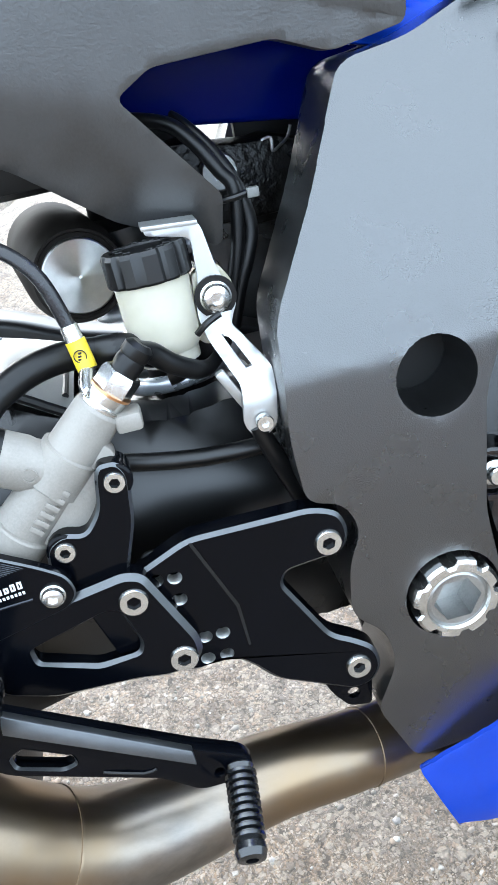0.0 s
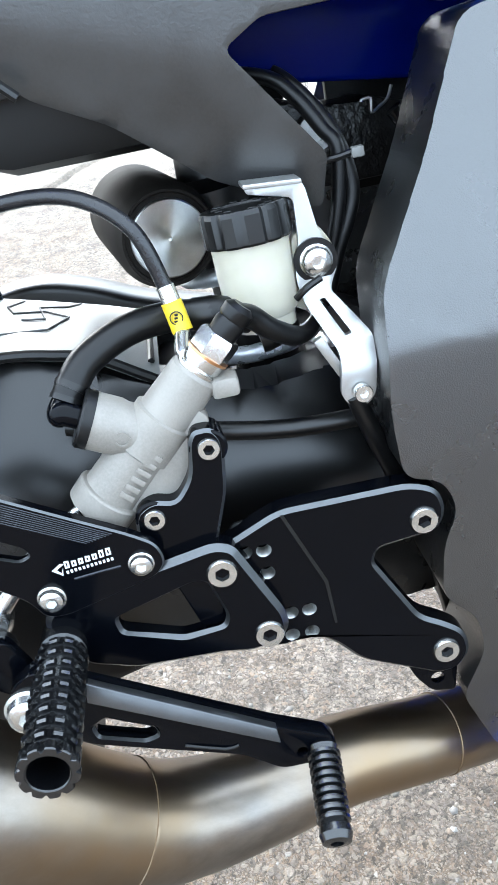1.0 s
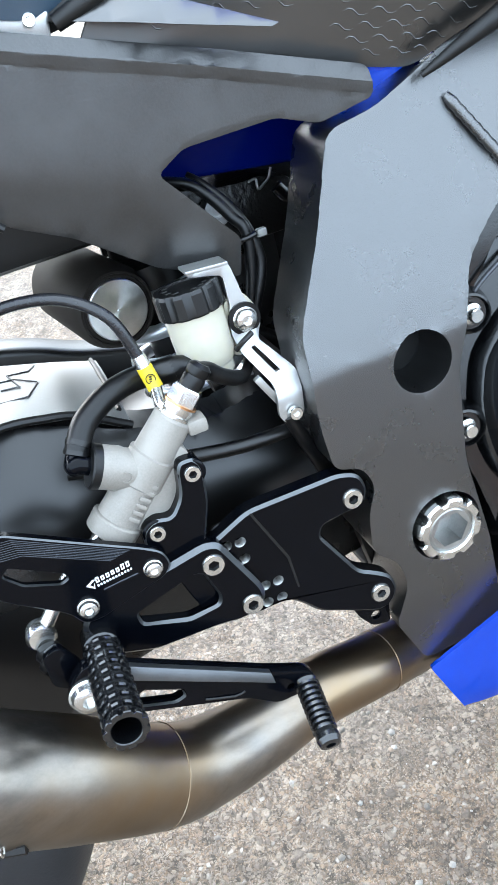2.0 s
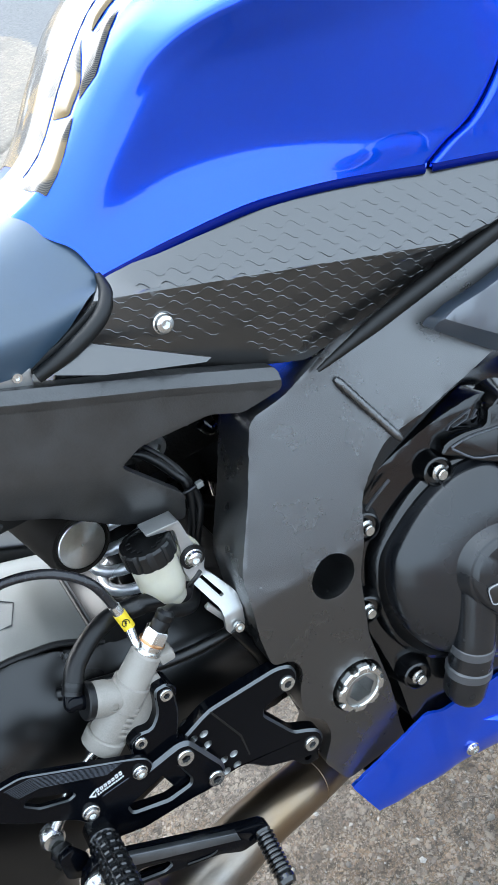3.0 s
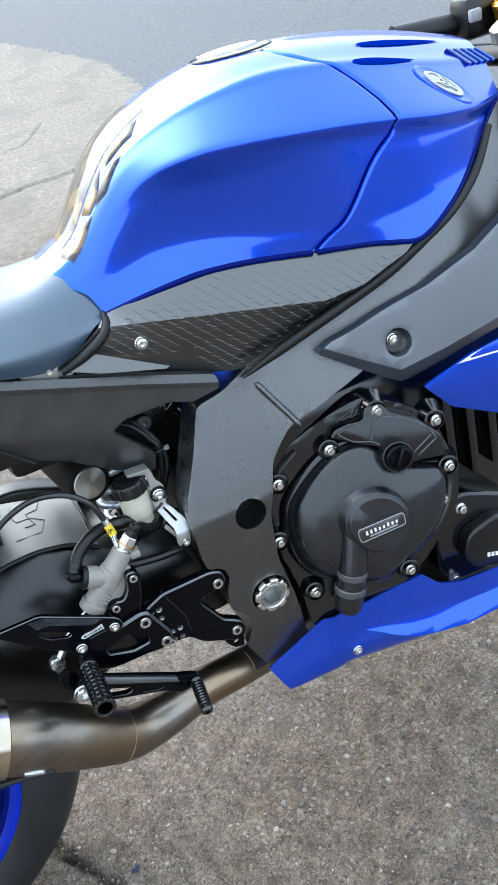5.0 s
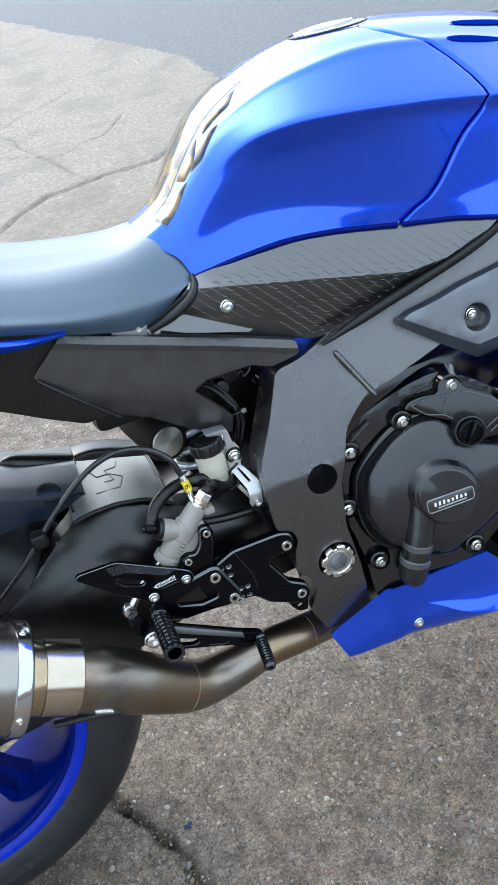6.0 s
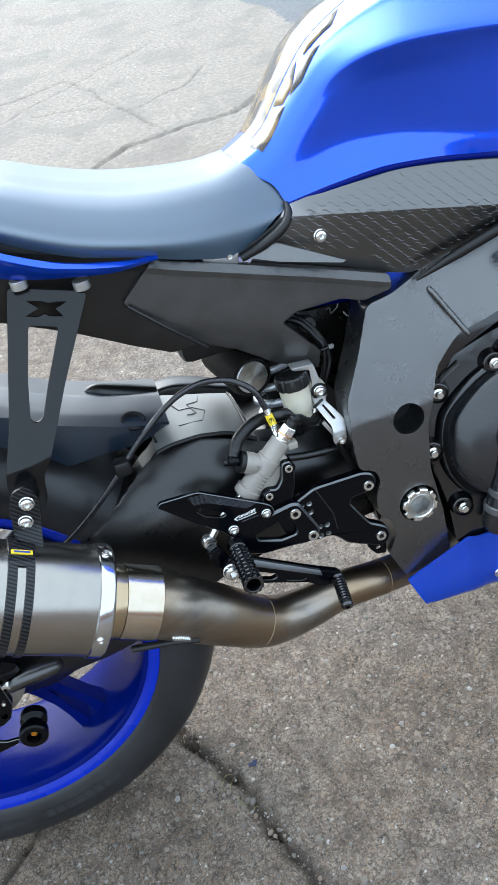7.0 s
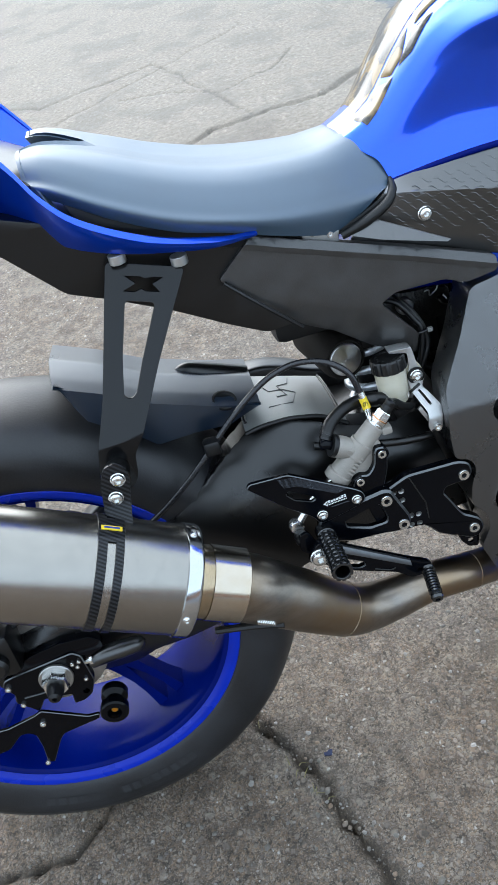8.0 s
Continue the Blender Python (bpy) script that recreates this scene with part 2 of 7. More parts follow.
    slab = ramp(t, slab_at, 0.56, 0.70)
    back = math_node("MULTIPLY", math_node("MAXIMUM", math_node("SUBTRACT", y, 3.74), 0.0), 0.36)
    edge = math_node("ADD", math_node("ADD", x, back), math_node("MULTIPLY_ADD", mid, 0.16, math_node("MULTIPLY", big, 0.12)))
    beyond = ramp(t, math_node("MULTIPLY", edge, 0.5), 0.543, 0.548)
    ground = mix(t, beyond, mix(t, slab, near, pale), tar)
    # mask that darkens the cracks: dirt, with their shade painted in
    dirt_and_shade = t.nodes.new("ShaderNodeAttribute")
    dirt_and_shade.attribute_name = "dirt_and_shade"
    ground = mix(t, dirt_and_shade.outputs["Fac"], ground, mix(t, ramp(t, mid, 0.3, 0.7), (0.012, 0.009, 0.006), (0.062, 0.045, 0.029)))
    t.links.new(ground, p.inputs["Base Color"])
    t.links.new(ramp(t, mid, 0.3, 0.7, (0.66, 0.66, 0.66, 1), (0.9, 0.9, 0.9, 1)), p.inputs["Roughness"])
    t.links.new(bump_of(t, fine, 0.6, 0.0016, height), p.inputs["Normal"])
    return m


BLUE = paint_blue()
# blue lacquer with shade in its colour: wheel inside, tank underside, seam, slots
SHADED_BLUE = surface("shaded_blue_lacquer", (0.0002, 0.0055, 0.105), 0.20, 0.0, 0.15, 12, 1500, coat=0.0, specular=0.25, ior=1.22)
FRAME = textured_frame()
CARBON = carbon()
MILK = milky_plastic()
GROUND = concrete()
BLACK_ANOD = surface("black_anodised_aluminium", (0.0010, 0.0014, 0.0026), 0.17, 0.0, 0.2, 40, 1500, 0.02, 0.0002, rough_wear=0.05, specular=0.17, ior=1.48)
# machined bevels of black parts; their sky sheen is put into the lighter colour
EDGE_SHEEN = surface("machined_edge_with_sheen", (0.112, 0.117, 0.122), 0.32, 0.9, 0.2, 60, 1200)
BLACK_PLASTIC = surface("black_moulded_plastic", (0.0022, 0.0022, 0.0024), 0.33, 0.0, 0.25, 12, 1100, 0.10, 0.0003, ior=1.52)
SATIN_BLACK = surface("satin_black_cover_plastic", (0.0035, 0.0036, 0.0037), 0.30, 0.0, 0.25, 9, 1600, 0.08, 0.0002, ior=1.85)
TRIM_GREY = surface("satin_grip_panel_plastic", (0.0072, 0.0068, 0.0062), 0.30, 0.0, 0.25, 9, 1600, 0.08, 0.0002, ior=2.15)
ENGINE_BLACK = surface("matt_black_engine_paint", (0.0020, 0.0022, 0.0026), 0.20, 0.0, 0.3, 18, 900, 0.10, 0.0003, ior=1.62)
# near-black for dark parts and for sheets that paint shade in holes
DEEP_BLACK = surface("black_parts_and_shade", (0.0013, 0.0013, 0.0014), 0.5, 0.0, 0.4, 20, 700, 0.1, 0.0004)
SEAT_VINYL = surface("grey_seat_vinyl", (0.036, 0.070, 0.110), 0.44, 0.0, 0.15, 10, 1300, 0.10, 0.0003, ior=1.95, rough_wear=0.04)
RUBBER = surface("black_rubber", (0.0030, 0.0030, 0.0033), 0.38, 0.0, 0.3, 25, 700, 0.15, 0.0003, ior=1.44)
TYRE_MARK = surface("raised_sidewall_rubber", (0.017, 0.018, 0.020), 0.5, 0.0, 0.5, 30, 420, 0.3, 0.0005)
TYRE = surface("worn_tyre_rubber", (0.0105, 0.0110, 0.0125), 0.46, 0.0, 0.65, 14, 420, 0.3, 0.0006, ior=1.5)
STEEL = surface("bright_zinc_steel", (0.72, 0.72, 0.70), 0.24, 1.0, 0.15, 80, 1500, 0.08, 0.0002)
DULL_STEEL = surface("dull_grey_steel", (0.42, 0.42, 0.41), 0.38, 1.0, 0.25, 60, 900, 0.1, 0.0003)
SILVER = surface("bead_blasted_silver_aluminium", (0.50, 0.50, 0.49), 0.36, 0.85, 0.1, 50, 1500, 0.15, 0.0002)
CAST = surface("grey_cast_alloy", (0.285, 0.262, 0.232), 0.50, 0.15, 0.18, 35, 900, 0.25, 0.0004)
SPRING = surface("silver_spring_paint", (0.55, 0.57, 0.6), 0.3, 0.6, 0.15, 40, 900)
KNOB = brushed("turned_aluminium", (0.72, 0.72, 0.70), 0.30, (1, 1, 1))
turned = KNOB.node_tree.nodes["Principled BSDF"]
turned.inputs["Anisotropic"].default_value = 0.9
around = KNOB.node_tree.nodes.new("ShaderNodeTangent")
around.direction_type, around.axis = "RADIAL", "Z"
KNOB.node_tree.links.new(around.outputs["Tangent"], turned.inputs["Tangent"])
TITAN = brushed("brushed_titanium", (0.335, 0.312, 0.280), 0.25, (1, 1, 1), None, 0.05)
PIPE = brushed("heat_tinted_titanium", (0.25, 0.225, 0.20), 0.31, (0.22, 1.0, 0.8), (0.30, 0.215, 0.135), 0.30)
CHROME = surface("polished_steel", (0.55, 0.56, 0.57), 0.12, 1.0, 0.08, 40, 1200)
BRASS = surface("copper_washer", (0.62, 0.33, 0.16), 0.3, 1.0, 0.2, 90, 900)
YELLOW = surface("yellow_hose_tag", (0.75, 0.55, 0.03), 0.35, 0.0, 0.1, 60, 900)
WHITE = surface("white_lettering", (0.75, 0.75, 0.75), 0.45, 0.0, 0.1, 60, 900)
GOLD = surface("gold_anodised_fork_part", (0.65, 0.33, 0.05), 0.3, 0.9, 0.15, 60, 900)
GREY_MARK = surface("grey_lettering", (0.30, 0.30, 0.31), 0.4, 0.0, 0.1, 60, 900)


# ---- modelling helpers ----
def part(name, bm, material, parent, label="", sharp=38, cleaned=True, edge=None):
    """Links a bmesh as one mesh object under a thing or a part. edge: the lighter material that gives its machined
    bevels their sheen.
    """
    if cleaned:
        bmesh.ops.remove_doubles(bm, verts=bm.verts, dist=1e-6)
        bmesh.ops.recalc_face_normals(bm, faces=bm.faces)
    me = bpy.data.meshes.new(name)
    bm.to_mesh(me)
    bm.free()
    me.materials.append(material)
    if edge:
        me.materials.append(edge)
    me.polygons.foreach_set("use_smooth", [True] * len(me.polygons))
    me.set_sharp_from_angle(angle=radians(sharp))
    ob = new(name, me)
    ob.parent = parent
    if label:
        tagged(ob, label)
    return ob


def again(ob, parent, m, name=None):
    """Another part on the mesh of ob, at the pose m."""
    twin = new(name or ob.name.split(".")[0], ob.data)
    twin.parent = parent
    twin.matrix_basis = m
    return twin


def table(rows, x, column):
    """A value read from rows of numbers by their first column, smoothly."""
    xs = [r[0] for r in rows]
    if x <= xs[0]:
        return rows[0][column]
    if x >= xs[-1]:
        return rows[-1][column]
    i = max(k for k in range(len(xs) - 1) if xs[k] <= x)
    f = (x - xs[i]) / (xs[i + 1] - xs[i])
    a, b = rows[i][column], rows[i + 1][column]
    ma = (b - rows[i - 1][column]) / (xs[i + 1] - xs[i - 1]) if i else (b - a) / (xs[i + 1] - xs[i])
    mb = (rows[i + 2][column] - a) / (xs[i + 2] - xs[i]) if i + 2 < len(xs) else (b - a) / (xs[i + 1] - xs[i])
    h = xs[i + 1] - xs[i]
    return (2 * f**3 - 3 * f**2 + 1) * a + (f**3 - 2 * f**2 + f) * h * ma + (3 * f**2 - 2 * f**3) * b + (f**3 - f**2) * h * mb


def line(rows, x):
    """Straight-line reading of (x, value) rows."""
    return float(np.interp(x, [r[0] for r in rows], [r[1] for r in rows]))


def smooth_path(pts, steps=6):
    pts = [Vector(p) for p in pts]
    out = []
    for i in range(len(pts) - 1):
        p0, p1, p2 = pts[max(i - 1, 0)], pts[i], pts[i + 1]
        p3 = pts[min(i + 2, len(pts) - 1)]
        for k in range(steps):
            f = k / steps
            out.append(0.5 * (2 * p1 + (p2 - p0) * f + (2 * p0 - 5 * p1 + 4 * p2 - p3) * f * f + (3 * p1 - p0 - 3 * p2 + p3) * f**3))
    return out + [pts[-1]]


def tube(pts, radius, seg=14, steps=6, bm=None, closed=True):
    """A round tube along a smooth path; radius: one number, or one for each point."""
    bm = bm or bmesh.new()
    path = smooth_path(pts, steps) if steps > 1 else [Vector(p) for p in pts]
    many = not isinstance(radius, (int, float))
    rings, side = [], None
    for i, p in enumerate(path):
        d = (path[min(i + 1, len(path) - 1)] - path[max(i - 1, 0)]).normalized()
        if side is None:
            side = d.orthogonal().normalized()
        side = (side - d * side.dot(d)).normalized()
        other = d.cross(side)
        r = float(np.interp(i / max(steps, 1), range(len(radius)), radius)) if many else radius
        rings.append([bm.verts.new(p + (side * math.cos(a) + other * math.sin(a)) * r) for a in (2 * math.pi * k / seg for k in range(seg))])
    for a, b in zip(rings, rings[1:]):
        for k in range(seg):
            bm.faces.new((a[k], a[(k + 1) % seg], b[(k + 1) % seg], b[k]))
    if closed:
        bm.faces.new(rings[0][::-1])
        bm.faces.new(rings[-1])
    return bm


def lathe(profile, at=(0, 0, 0), along=(0, -1, 0), seg=36, bm=None, wave=None, caps=True):
    """A turned body: (radius, height) rows round an axis. wave(angle, radius, height): a factor on the radius."""
    bm = bm or bmesh.new()
    d = Vector(along).normalized()
    u = d.orthogonal().normalized()
    if abs(d.z) < 0.9:
        u = Vector((0, 0, 1)) - d * d.z
        u.normalize()
    v = d.cross(u)
    rings = []
    for r, h in profile:
        ring = []
        for k in range(seg):
            a = 2 * math.pi * k / seg
            rr = r * (wave(a, r, h) if wave else 1)
            ring.append(bm.verts.new(Vector(at) + d * h + (u * math.cos(a) + v * math.sin(a)) * rr))
        rings.append(ring)
    for a, b in zip(rings, rings[1:]):
        for k in range(seg):
            bm.faces.new((a[k], a[(k + 1) % seg], b[(k + 1) % seg], b[k]))
    if caps and profile[0][0] > 1e-5:
        bm.faces.new(rings[0][::-1])
    if caps and profile[-1][0] > 1e-5:
        bm.faces.new(rings[-1])
    return bm


def rounded(pts, r, n=4):
    """The corners of a flat outline, rounded."""
    out = []
    for i, p in enumerate(pts):
        a, b, c = Vector(pts[i - 1]), Vector(p), Vector(pts[(i + 1) % len(pts)])
        d = min(r, (a - b).length * 0.45, (c - b).length * 0.45)
        p1, p2 = b + (a - b).normalized() * d, b + (c - b).normalized() * d
        for k in range(n + 1):
            f = k / n
            out.append(tuple((1 - f) ** 2 * p1 + 2 * f * (1 - f) * b + f * f * p2))
    return out


def ring_of(x, z, r, n=20):
    return [(x + r * math.cos(2 * math.pi * k / n), z + r * math.sin(2 * math.pi * k / n)) for k in range(n)]


def sheet(outline, front, thick, holes=(), cut=0.0, bevel=0.0008, segments=2, folds=(), ease=0, chamfer=0.0):
    """A plate seen from the side: an outline in x and z with holes. front: its y, or a function of x and z.
    cut: the mesh's grid where the face is curved; folds: lines in x and z along which it bends; ease: rounding of the bends;
    chamfer: a flat bevel along the front of the outline."""
    bm = bmesh.new()
    for loop in (outline, *holes):
        vs = [bm.verts.new((p[0], 0, p[1])) for p in loop]
        for i in range(len(vs)):
            bm.edges.new((vs[i - 1], vs[i]))
    bmesh.ops.triangle_fill(bm, use_beauty=True, use_dissolve=False, edges=bm.edges[:], normal=(0, -1, 0))
    bmesh.ops.dissolve_limit(bm, angle_limit=0.01, use_dissolve_boundaries=False, verts=[], edges=bm.edges[:])
    planes = [((a[0], 0, a[1]), (b[1] - a[1], 0, a[0] - b[0])) for line_of in folds for a, b in zip(line_of, line_of[1:])]
    if cut:
        for axis in (0, 2):
            lo, hi = min(v.co[axis] for v in bm.verts), max(v.co[axis] for v in bm.verts)
            n = int((hi - lo) / cut)
            for k in range(1, n + 1):
                co, no = [0, 0, 0], [0, 0, 0]
                co[axis], no[axis] = lo + (hi - lo) * k / (n + 1), 1
                planes.append((co, no))
    for co, no in planes:
        bmesh.ops.bisect_plane(bm, geom=bm.verts[:] + bm.edges[:] + bm.faces[:], plane_co=co, plane_no=no, dist=1e-5)
    y_of = front if callable(front) else (lambda x, z: front)
    for v in bm.verts:
        v.co.y = y_of(v.co.x, v.co.z)
    for _ in range(ease):
        bmesh.ops.smooth_vert(bm, verts=bm.verts[:], factor=0.5, use_axis_x=False, use_axis_y=True, use_axis_z=False)
    got = bmesh.ops.extrude_face_region(bm, geom=bm.faces[:])
    for v in got["geom"]:
        if isinstance(v, bmesh.types.BMVert):
            v.co.y += thick
    bmesh.ops.recalc_face_normals(bm, faces=bm.faces)
    if chamfer:
        outer = {(round(p[0], 5), round(p[1], 5)) for p in outline}
        near = min(v.co.y for v in bm.verts) + 1e-5
        edge = [e for e in bm.edges if all(v.co.y < near and (round(v.co.x, 5), round(v.co.z, 5)) in outer for v in e.verts)]
        cut_faces = bmesh.ops.bevel(bm, geom=edge, offset=chamfer, segments=1, affect="EDGES", clamp_overlap=True, profile=0.5)["faces"]
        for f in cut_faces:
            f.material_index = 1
    elif bevel:
        rim = [e for e in bm.edges if len(e.link_faces) == 2 and e.calc_face_angle() > 0.9]
        bmesh.ops.bevel(bm, geom=rim, offset=bevel, segments=segments, affect="EDGES", clamp_overlap=True, profile=0.5)
    return bm


def lip_ring(loop, y, w, d):
    """A bevel round an opening: from its edge at y inwards by w and back by d."""
    bm = bmesh.new()
    c = sum((Vector(p) for p in loop), Vector((0, 0))) / len(loop)
    outer = [bm.verts.new((p[0], y, p[1])) for p in loop]
    inner = []
    for p in loop:
        q = Vector(p) + (c - Vector(p)).normalized() * w
        inner.append(bm.verts.new((q.x, y + d, q.y)))
    for k in range(len(loop)):
        j = (k + 1) % len(loop)
        bm.faces.new((outer[k], outer[j], inner[j], inner[k]))
    return bm


def grid(fn, nu, nv, bm=None, wrap=False):
    """A surface from fn(u, v), u and v from 0 to 1."""
    bm = bm or bmesh.new()
    vs = [[bm.verts.new(fn(i / nu, j / nv)) for j in range(nv + (0 if wrap else 1))] for i in range(nu + 1)]
    m = len(vs[0])
    for i in range(nu):
        for j in range(m if wrap else m - 1):
            bm.faces.new((vs[i][j], vs[i][(j + 1) % m], vs[i + 1][(j + 1) % m], vs[i + 1][j]))
    return bm


def thicken(bm, d):
    """Gives an open shell a thickness, to its inner side."""
    bmesh.ops.recalc_face_normals(bm, faces=bm.faces)
    bmesh.ops.solidify(bm, geom=bm.faces[:], thickness=d)
    return bm


def lipped(bm, d, middle):
    """Turns the free edge of a shell inwards."""
    rim = [e for e in bm.edges if e.is_boundary]
    got = bmesh.ops.extrude_edge_only(bm, edges=rim)
    for v in got["geom"]:
        if isinstance(v, bmesh.types.BMVert):
            to = Vector(middle) - v.co
            v.co += to.normalized() * d
    return bm


def box(lo, hi, bevel=0.001, bm=None):
    made = bmesh.new()
    bmesh.ops.create_cube(made, size=1)
    for v in made.verts:
        v.co = [lo[k] + (hi[k] - lo[k]) * (v.co[k] + 0.5) for k in range(3)]
    if bevel:
        bmesh.ops.bevel(made, geom=made.edges[:], offset=bevel, segments=2, affect="EDGES", profile=0.5)
    if bm is None:
        return made
    me = bpy.data.meshes.new("t")
    made.to_mesh(me)
    made.free()
    bm.from_mesh(me)
    bpy.data.meshes.remove(me)
    return bm


def screw_mesh(r, h, socket, sunk, dome=0.0, flange=0.0):
    """A socket-head screw that points along +z: chamfered head and a hexagonal recess."""
    bm = bmesh.new()
    seg = 24
    rows = ([(flange, 0.0), (flange, 0.0012), (r, 0.0018)] if flange else [(r, 0.0)]) + [(r, h - 0.0012 - dome), (r * 0.9, h - dome * 0.4), (socket * 1.25, h)]
    rings = []
    for rr, hh in rows:
        rings.append([bm.verts.new((rr * math.cos(2 * math.pi * k / seg), rr * math.sin(2 * math.pi * k / seg), hh)) for k in range(seg)])
    for hh in (h, h - sunk):
        ring = []
        for k in range(seg):
            a = 2 * math.pi * k / seg
            f = socket * math.cos(math.pi / 6) / math.cos((a % (math.pi / 3)) - math.pi / 6)
            ring.append(bm.verts.new((f * math.cos(a), f * math.sin(a), hh)))
        rings.append(ring)
    for a, b in zip(rings, rings[1:]):
        for k in range(seg):
            bm.faces.new((a[k], a[(k + 1) % seg], b[(k + 1) % seg], b[k]))
    bm.faces.new(rings[-1])
    bm.faces.new(rings[0][::-1])
    return bm


def shared_mesh(name, bm, material, sharp=30):
    bmesh.ops.recalc_face_normals(bm, faces=bm.faces)
    me = bpy.data.meshes.new(name)
    bm.to_mesh(me)
    bm.free()
    me.materials.append(material)
    me.polygons.foreach_set("use_smooth", [True] * len(me.polygons))
    me.set_sharp_from_angle(angle=radians(sharp))
    return me


def put(name, me, parent, at, size=1.0, turn=0.0, rx=90, rz=0, label=""):
    """Sets a shared mesh on the machine's side, its +z pointing outwards."""
    ob = new(name, me)
    ob.parent = parent
    ob.matrix_basis = pose(*at, rx, 0, rz) @ pose(0, 0, 0, 0, 0, turn) @ Matrix.Scale(size, 4)
    if label:
        tagged(ob, label)
    return ob


SCREW = shared_mesh("socket_screw", screw_mesh(0.0066, 0.006, 0.0033, 0.0035), STEEL)
BUTTON = shared_mesh("button_screw", screw_mesh(0.0066, 0.0055, 0.003, 0.003, 0.003, 0.0075), STEEL)
HEXBOLT = shared_mesh("flange_bolt", lathe([(0.0078, 0), (0.0078, 0.0012), (0.0054, 0.0022), (0.0054, 0.0068), (0.0046, 0.0078), (0.0, 0.0078)], (0, 0, 0), (0, 0, 1), 18), STEEL)

# ---- the ground ----
def ground():
    cracks = [
        ([(-0.52, 0.36), (-0.43, 0.155), (-0.365, 0.010), (-0.326, -0.077), (-0.292, -0.163), (-0.245, -0.258), (-0.17, -0.45), (-0.05, -0.85)], 0.0105, 0.016),
        ([(-0.597, -0.033), (-0.623, -0.053), (-0.660, -0.078), (-0.706, -0.093), (-0.757, -0.099), (-0.805, -0.100), (-1.205, -0.220)], 0.0085, 0.011),
        ([(-0.7, 1.75), (-0.384, 2.08), (-0.046, 2.406), (0.20, 2.44), (0.42, 2.48), (0.62, 2.60), (0.95, 2.75)], 0.016, 0.010),
        ([(-1.6, 3.9), (-0.693, 3.23), (-0.148, 3.425), (0.057, 2.728), (0.139, 2.445)], 0.012, 0.005),
        ([(-0.35, 3.05), (-0.10, 2.95), (0.06, 2.80), (0.30, 2.92), (0.44, 3.10)], 0.009, 0.004),
        ([(-1.3, 2.2), (-0.85, 2.35), (-0.60, 2.25), (-0.38, 2.10)], 0.009, 0.004),
        ([(-0.9, 2.70), (-0.646, 2.964), (0.177, 3.549), (0.35, 3.70)], 0.010, 0.004),
    ]
    def steps(lo, a, b, hi, fine):
        mid = np.arange(a, b + 1e-6, fine)
        grow, out, d = [], b, fine
        while out < hi:
            d = min(d * 1.12, 0.013) if out < 3.6 else d * 1.35
            out += d
            grow.append(out)
        low, out, d = [], a, fine
        while out > lo:
            d = min(d * 1.12, 0.03) if out > -1.0 else d * 1.35
            out -= d
            low.append(out)
        return low[::-1] + list(mid) + grow

    xs, ys = steps(-150, -0.9, 0.9, 150, 0.0065), steps(-150, -0.5, 0.35, 150, 0.0065)
    segs = [(np.array(p), np.array(q), w, d) for pts, w, d in cracks for p, q in zip(pts, pts[1:])]
    gx, gy = np.meshgrid(xs, ys, indexing="ij")
    wob = np.array([[noise.noise((x * 7, y * 7, 0.3)) for y in ys] for x in xs])
    wob2 = np.array([[noise.noise((x * 7, y * 7, 5.3)) for y in ys] for x in xs])
    rough = np.array([[noise.noise((x * 38, y * 38, 1.7)) for y in ys] for x in xs])
    z = np.zeros_like(gx)
    dirt_and_shade = np.zeros_like(gx)
    close = (np.abs(gx) < 3) & (np.abs(gy) < 5)
    z[close] += (0.0012 * rough + 0.001 * wob)[close]
    px, py = gx + 0.03 * wob + 0.008 * rough, gy + 0.03 * wob2 + 0.008 * rough
    for p, q, w, d in segs:
        e = q - p
        f = np.clip(((px - p[0]) * e[0] + (py - p[1]) * e[1]) / (e @ e), 0, 1)
        dist = np.hypot(px - p[0] - f * e[0], py - p[1] - f * e[1])
        z -= d * np.clip(1 - dist / w, 0, 1) ** 0.55 * close
        # dark along each crack: dirt plus the groove's shade put into the colour
        dirt_and_shade = np.maximum(dirt_and_shade, np.clip(1.15 - 1.25 * dist / w + 0.5 * rough, 0, 1) * close * (0.45 if p[1] > 1 else 0.9))
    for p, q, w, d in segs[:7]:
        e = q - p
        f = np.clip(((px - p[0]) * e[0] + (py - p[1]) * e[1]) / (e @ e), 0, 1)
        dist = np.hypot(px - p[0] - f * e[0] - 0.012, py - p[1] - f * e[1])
        dirt_and_shade = np.maximum(dirt_and_shade, np.clip(0.55 - dist / 0.026 + 1.3 * rough, 0, 0.7) * close)
    nx, ny = len(xs), len(ys)
    verts = np.stack([gx, gy, z - 0.001], -1).reshape(-1, 3)
    i, j = np.meshgrid(np.arange(nx - 1), np.arange(ny - 1), indexing="ij")
    a = (i * ny + j).ravel()
    faces = np.stack([a, a + ny, a + ny + 1, a + 1], 1)
    me = bpy.data.meshes.new("ground")
    me.from_pydata(verts.tolist(), [], faces.tolist())
    me.materials.append(GROUND)
    me.attributes.new("dirt_and_shade", "FLOAT", "POINT").data.foreach_set("value", dirt_and_shade.ravel().astype(np.float32))
    me.polygons.foreach_set("use_smooth", [True] * len(me.polygons))
    return tagged(new("ground", me), "weathered grey-brown concrete yard with exposed pebbles and cracked joints", "ground", kind="structure")


ground()

# ---- the motorcycle ----
bike = new("motorcycle")
bike.empty_display_size = 0.1
bike.matrix_world = LEANING
tagged(bike, "blue and black sports motorcycle with titanium exhaust leaning on its stand", "motorcycle")


